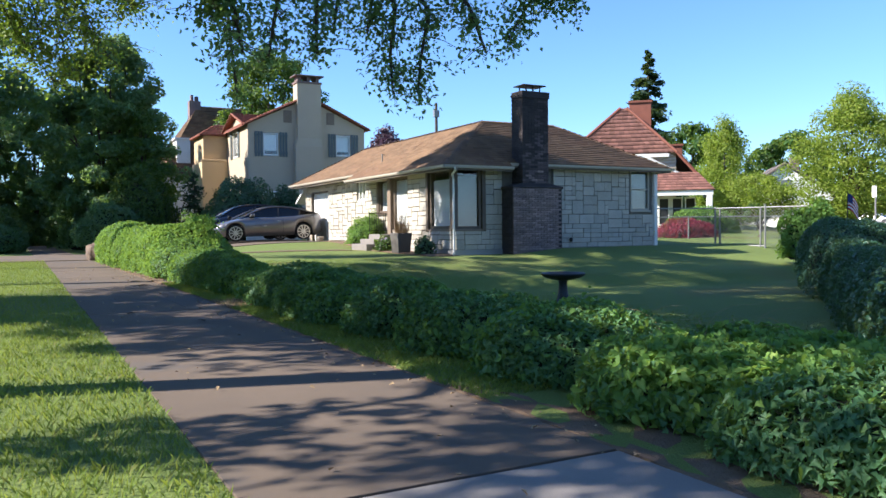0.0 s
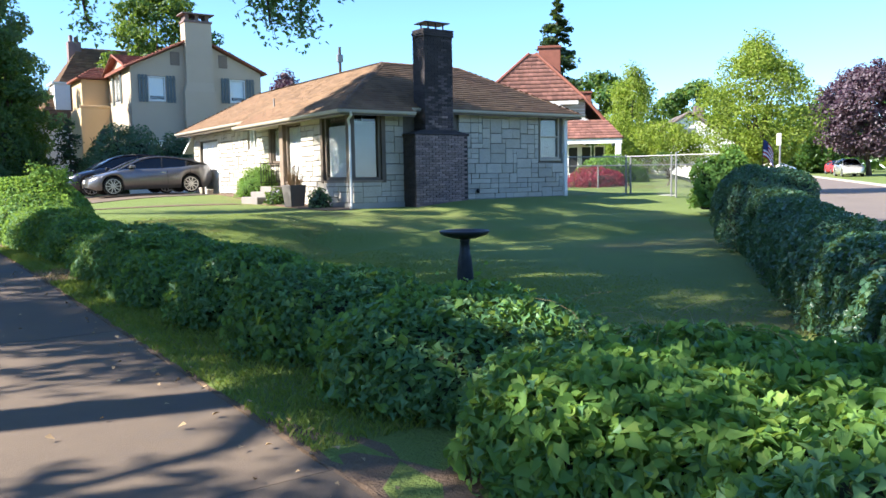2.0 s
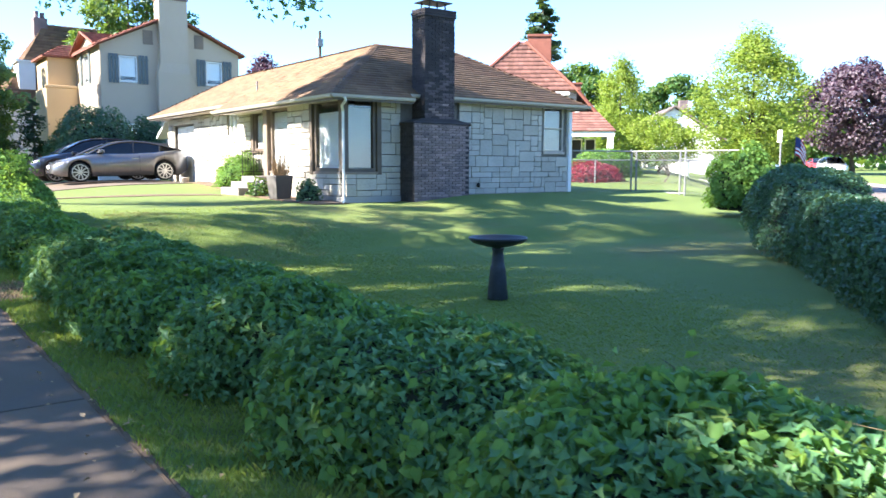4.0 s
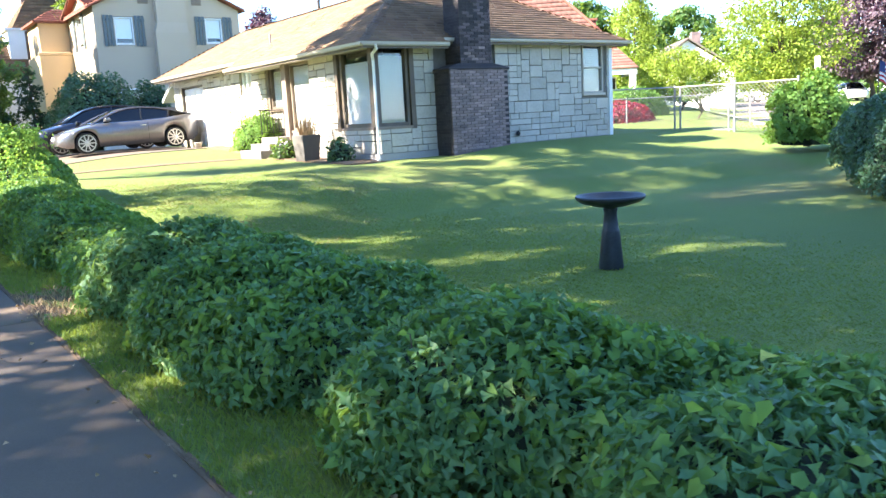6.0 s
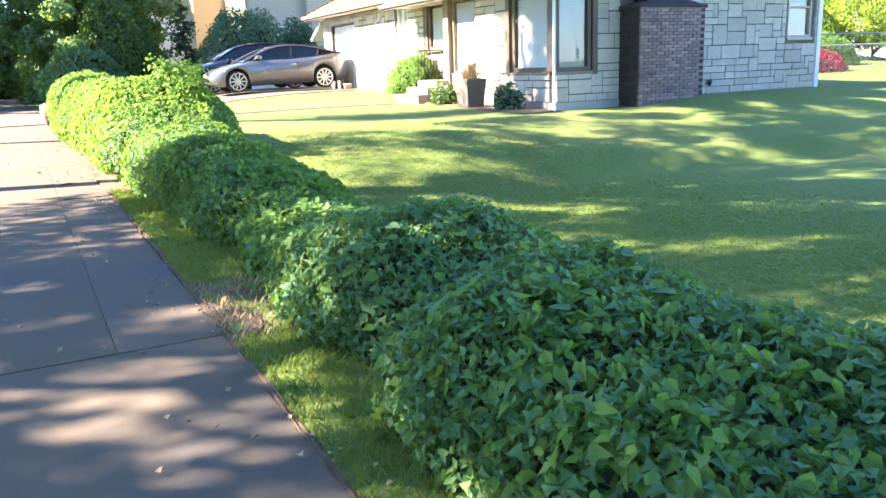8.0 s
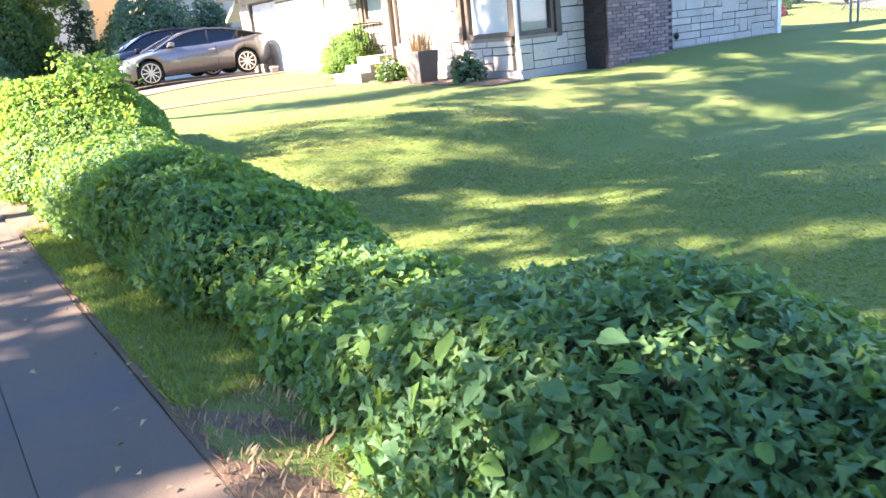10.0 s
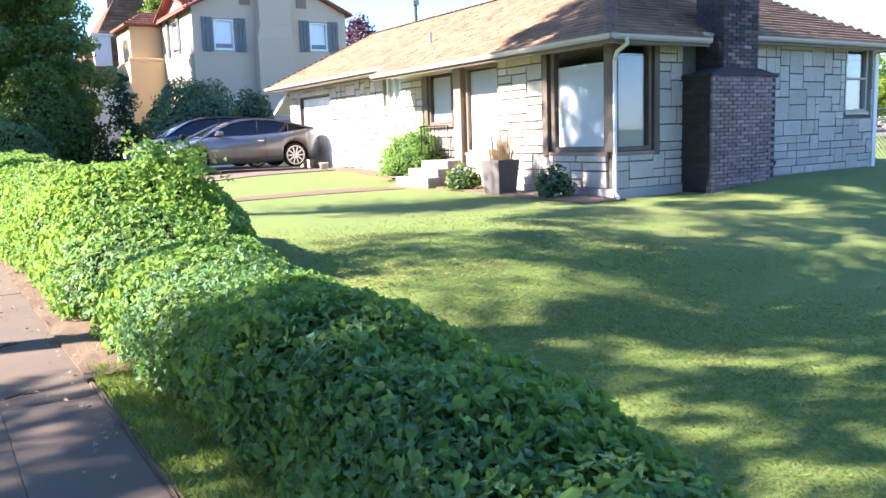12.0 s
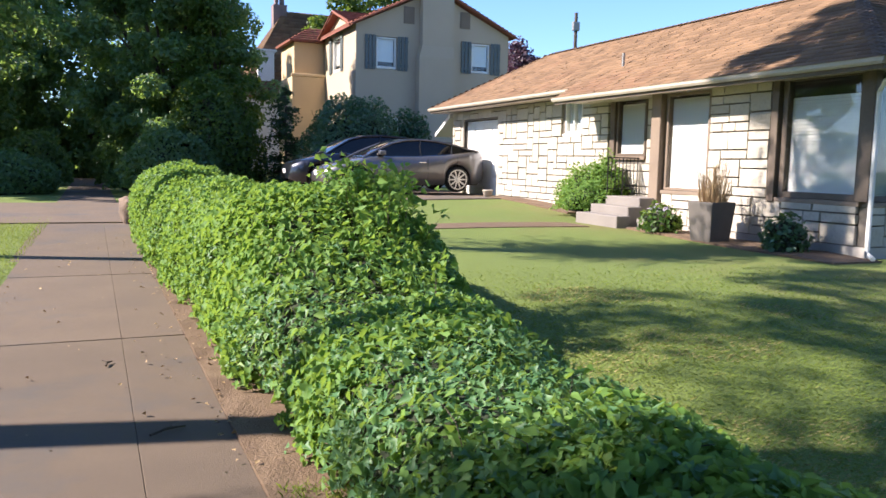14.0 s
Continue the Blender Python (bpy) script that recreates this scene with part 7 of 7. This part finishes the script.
# ---- wall stones and grass, last ----
ashlar(walls["wall_south"], 11.05, 18.8, 0.36, 2.9, [(11.0, 12.08, 0.9, 2.9), (17.68, 18.6, 1.48, 2.9), (12.72, 14.56, 0, 3)], lambda a, z: (a - HX, 19.93 - HY, z), 0, 71)
ashlar(walls["wall_west"], 20.06, 24.2, 0.36, 2.74, [(20.0, 21.66, 0.9, 2.9), (23.02, 24.24, 0.9, 2.8)], lambda a, z: (11.03 - HX, a - HY, z), -90, 72, 0.02)
ashlar(walls["wall_garage"], 24.64, 34.68, 0.4, 2.96, [(25.24, 26.46, 1.5, 2.9), (27.54, 28.38, 2.04, 2.96), (31.56, 34.1, 0, 2.7)], lambda a, z: (11.43 - HX, a - HY, z), -90, 73, 0.022)


def blades(name, spots, tall, wide, rng, material, label, bend=(0.2, 0.9)):
    """Grass blades: bent slivers, two triangles each."""
    n = len(spots)
    a = rng.uniform(0, 2 * np.pi, n)
    d = np.stack([np.cos(a), np.sin(a), 0 * a], axis=1)
    s = np.stack([-np.sin(a), np.cos(a), 0 * a], axis=1)
    h = (tall * rng.uniform(0.5, 1.2, n))[:, None]
    w = (wide * rng.uniform(0.7, 1.3, n))[:, None]
    up = np.array([0, 0, 1.0])
    lean = rng.uniform(*bend, n)[:, None]
    v = np.stack([spots - s * w, spots + s * w, spots + up * h * 0.6 + d * h * lean * 0.3 + s * w * 0.6, spots + up * h + d * h * lean], axis=1).reshape(-1, 3)
    k = np.arange(n)[:, None] * 4
    loops = np.concatenate([k + np.array([[0, 1, 2]]), k + np.array([[0, 2, 3]])], axis=1).ravel()
    return tagged(link_mesh(name, mesh_from(name, v, 3, loops), material), label, "grass", kind="stuff")


def grass_spots(x0, x1, y0, y1, per, rng, keep=None):
    n = int((x1 - x0) * (y1 - y0) * per)
    x, y = rng.uniform(x0, x1, n), rng.uniform(y0, y1, n)
    if keep is not None:
        m = keep(x, y)
        x, y = x[m], y[m]
    return np.stack([x, y, ground_z(x, y) - 0.005], axis=1)


rng = np.random.default_rng(81)
edge_r = lambda y: 2.2 - 0.012 * np.maximum(0, y - 12)
blades("verge_grass", grass_spots(2.17, 2.75, 3.7, 15.6, 3200, rng, lambda x, y: (x > edge_r(y) + 0.01) & ~((np.abs(y - 10.6) < 0.55) & (x < 2.6))), 0.045, 0.0024, rng, M_BLADE, "uncut grass strip between sidewalk and hedge")
blades("verge_grass", np.concatenate([grass_spots(-5.0, 0.54, -1.0, 11.0, 1200, rng, lambda x, y: rng.random(len(x)) < np.clip((x + 5) / 3, 0, 1) * np.clip((y + 1) / 3, 0, 1) * np.clip((11 - y) / 3, 0, 1)), grass_spots(-3.6, 0.5, 8.0, 32.0, 450, rng, lambda x, y: rng.random(len(x)) < np.clip((x + 3.6) / 2, 0, 1) * np.clip((y - 8) / 2, 0, 1) * np.clip((32 - y) / 3, 0, 1))]), 0.05, 0.003, rng, M_BLADE, "short mown verge grass beside the sidewalk")
def thinning(x, y):
    """Blades thin out smoothly away from the sidewalk side of the lawn."""
    p = (1 - smoothstep(6.5, 11.0, x)) * smoothstep(4.0, 9.0, y) * (1 - smoothstep(15.5, 21.0, y))
    return rng.random(len(x)) < p


blades("lawn_blades", grass_spots(3.8, 11.0, 4.0, 21.0, 2300, rng, thinning), 0.022, 0.0035, rng, M_BLADE, "short mown lawn grass blades", (0.9, 2.4))


# dry, straw-coloured turf on the bank
def dry(x, y):
    v = np.array([noise.noise(Vector((a * 0.9 + 4, b * 1.3, 0.3))) for a, b in zip(x, y)])
    return (v > 0.12) & ((x - 6.0) ** 2 / 8 + (y - 16.2) ** 2 / 5 < 1 + v)


blades("dry_grass", grass_spots(2.2, 2.62, 10.0, 11.2, 1100, rng), 0.05, 0.003, rng, M_STRAW, "dead straw-coloured grass patch at the hedge gap")
M_DRYTURF = leaf_surface("dry_turf", (0.36, 0.31, 0.13), (0.27, 0.25, 0.1), (0.42, 0.34, 0.17), 0.7, 0.3, 0.2, (0.5, 0.42, 0.15))
blades("dry_turf", grass_spots(3.6, 9.5, 13.0, 19.5, 1100, rng, dry), 0.022, 0.004, rng, M_DRYTURF, "dry straw-coloured turf on the grass bank", (0.9, 2.4))


# large heart-shaped climber leaves on the near hedge, each a leaf of its own
def heart_mesh(seed):
    rg = np.random.default_rng(seed)
    out = [(0, -0.42), (0.2, -0.52), (0.42, -0.36), (0.46, -0.1), (0.32, 0.22), (0.12, 0.5), (0, 0.66)]
    ring = out + [(-x, y) for x, y in out[-2:0:-1]]
    bm = bmesh.new()
    mid = [bm.verts.new((0, y, -0.06 * y * y)) for y in (-0.42, -0.05, 0.3, 0.66)]
    vs = [bm.verts.new((x, y, 0.16 * abs(x) - 0.1 * y * y + rg.uniform(-0.02, 0.02))) for x, y in ring]
    me_faces = [(mid[0], vs[1], vs[2], vs[3]), (mid[0], vs[3], mid[1]), (mid[1], vs[3], vs[4], mid[2]), (mid[2], vs[4], vs[5], mid[3])]
    k = len(ring)
    me_faces += [(mid[0], vs[k - 3], vs[k - 2], vs[k - 1]), (mid[0], mid[1], vs[k - 3]), (mid[1], mid[2], vs[k - 4], vs[k - 3]), (mid[2], mid[3], vs[k - 5], vs[k - 4])]
    for f in me_faces:
        bm.faces.new(f)
    loose = [v for v in bm.verts if not v.link_faces]
    bmesh.ops.delete(bm, geom=loose, context="VERTS")
    me = bpy.data.meshes.new("leaf")
    bm.to_mesh(me)
    bm.free()
    me.materials.append(M_IVY_LIGHT if seed % 3 else M_IVY)
    return me


HEARTS = [heart_mesh(k) for k in range(6)]
rng = np.random.default_rng(91)
P, N, U, F = hedge_samples(main_fn, 1.8, 14.5, 2600, 0.1, rng)
m = (F < 0.75) & (np.array([noise.noise(Vector((p[0] * 0.8, p[1] * 0.55 + 3, p[2]))) for p in P]) > 0.05)
P, N = P[m][:300], N[m][:300]
for p, n in zip(P, N):
    n = Vector(n) + Vector(rng.normal(size=3) * 0.35) + Vector((0, 0, 0.3))
    q = n.normalized().to_track_quat("Z", "Y").to_matrix().to_4x4() @ pose(0, 0, 0, 0, 0, rng.uniform(0, 360))
    ob = new("leaf", HEARTS[rng.integers(6)])
    ob.parent = ivy
    sc = rng.uniform(0.045, 0.075)
    ob.matrix_basis = Matrix.Translation(Vector(p) + n.normalized() * 0.05) @ q @ Matrix.Diagonal((sc, sc, sc, 1))
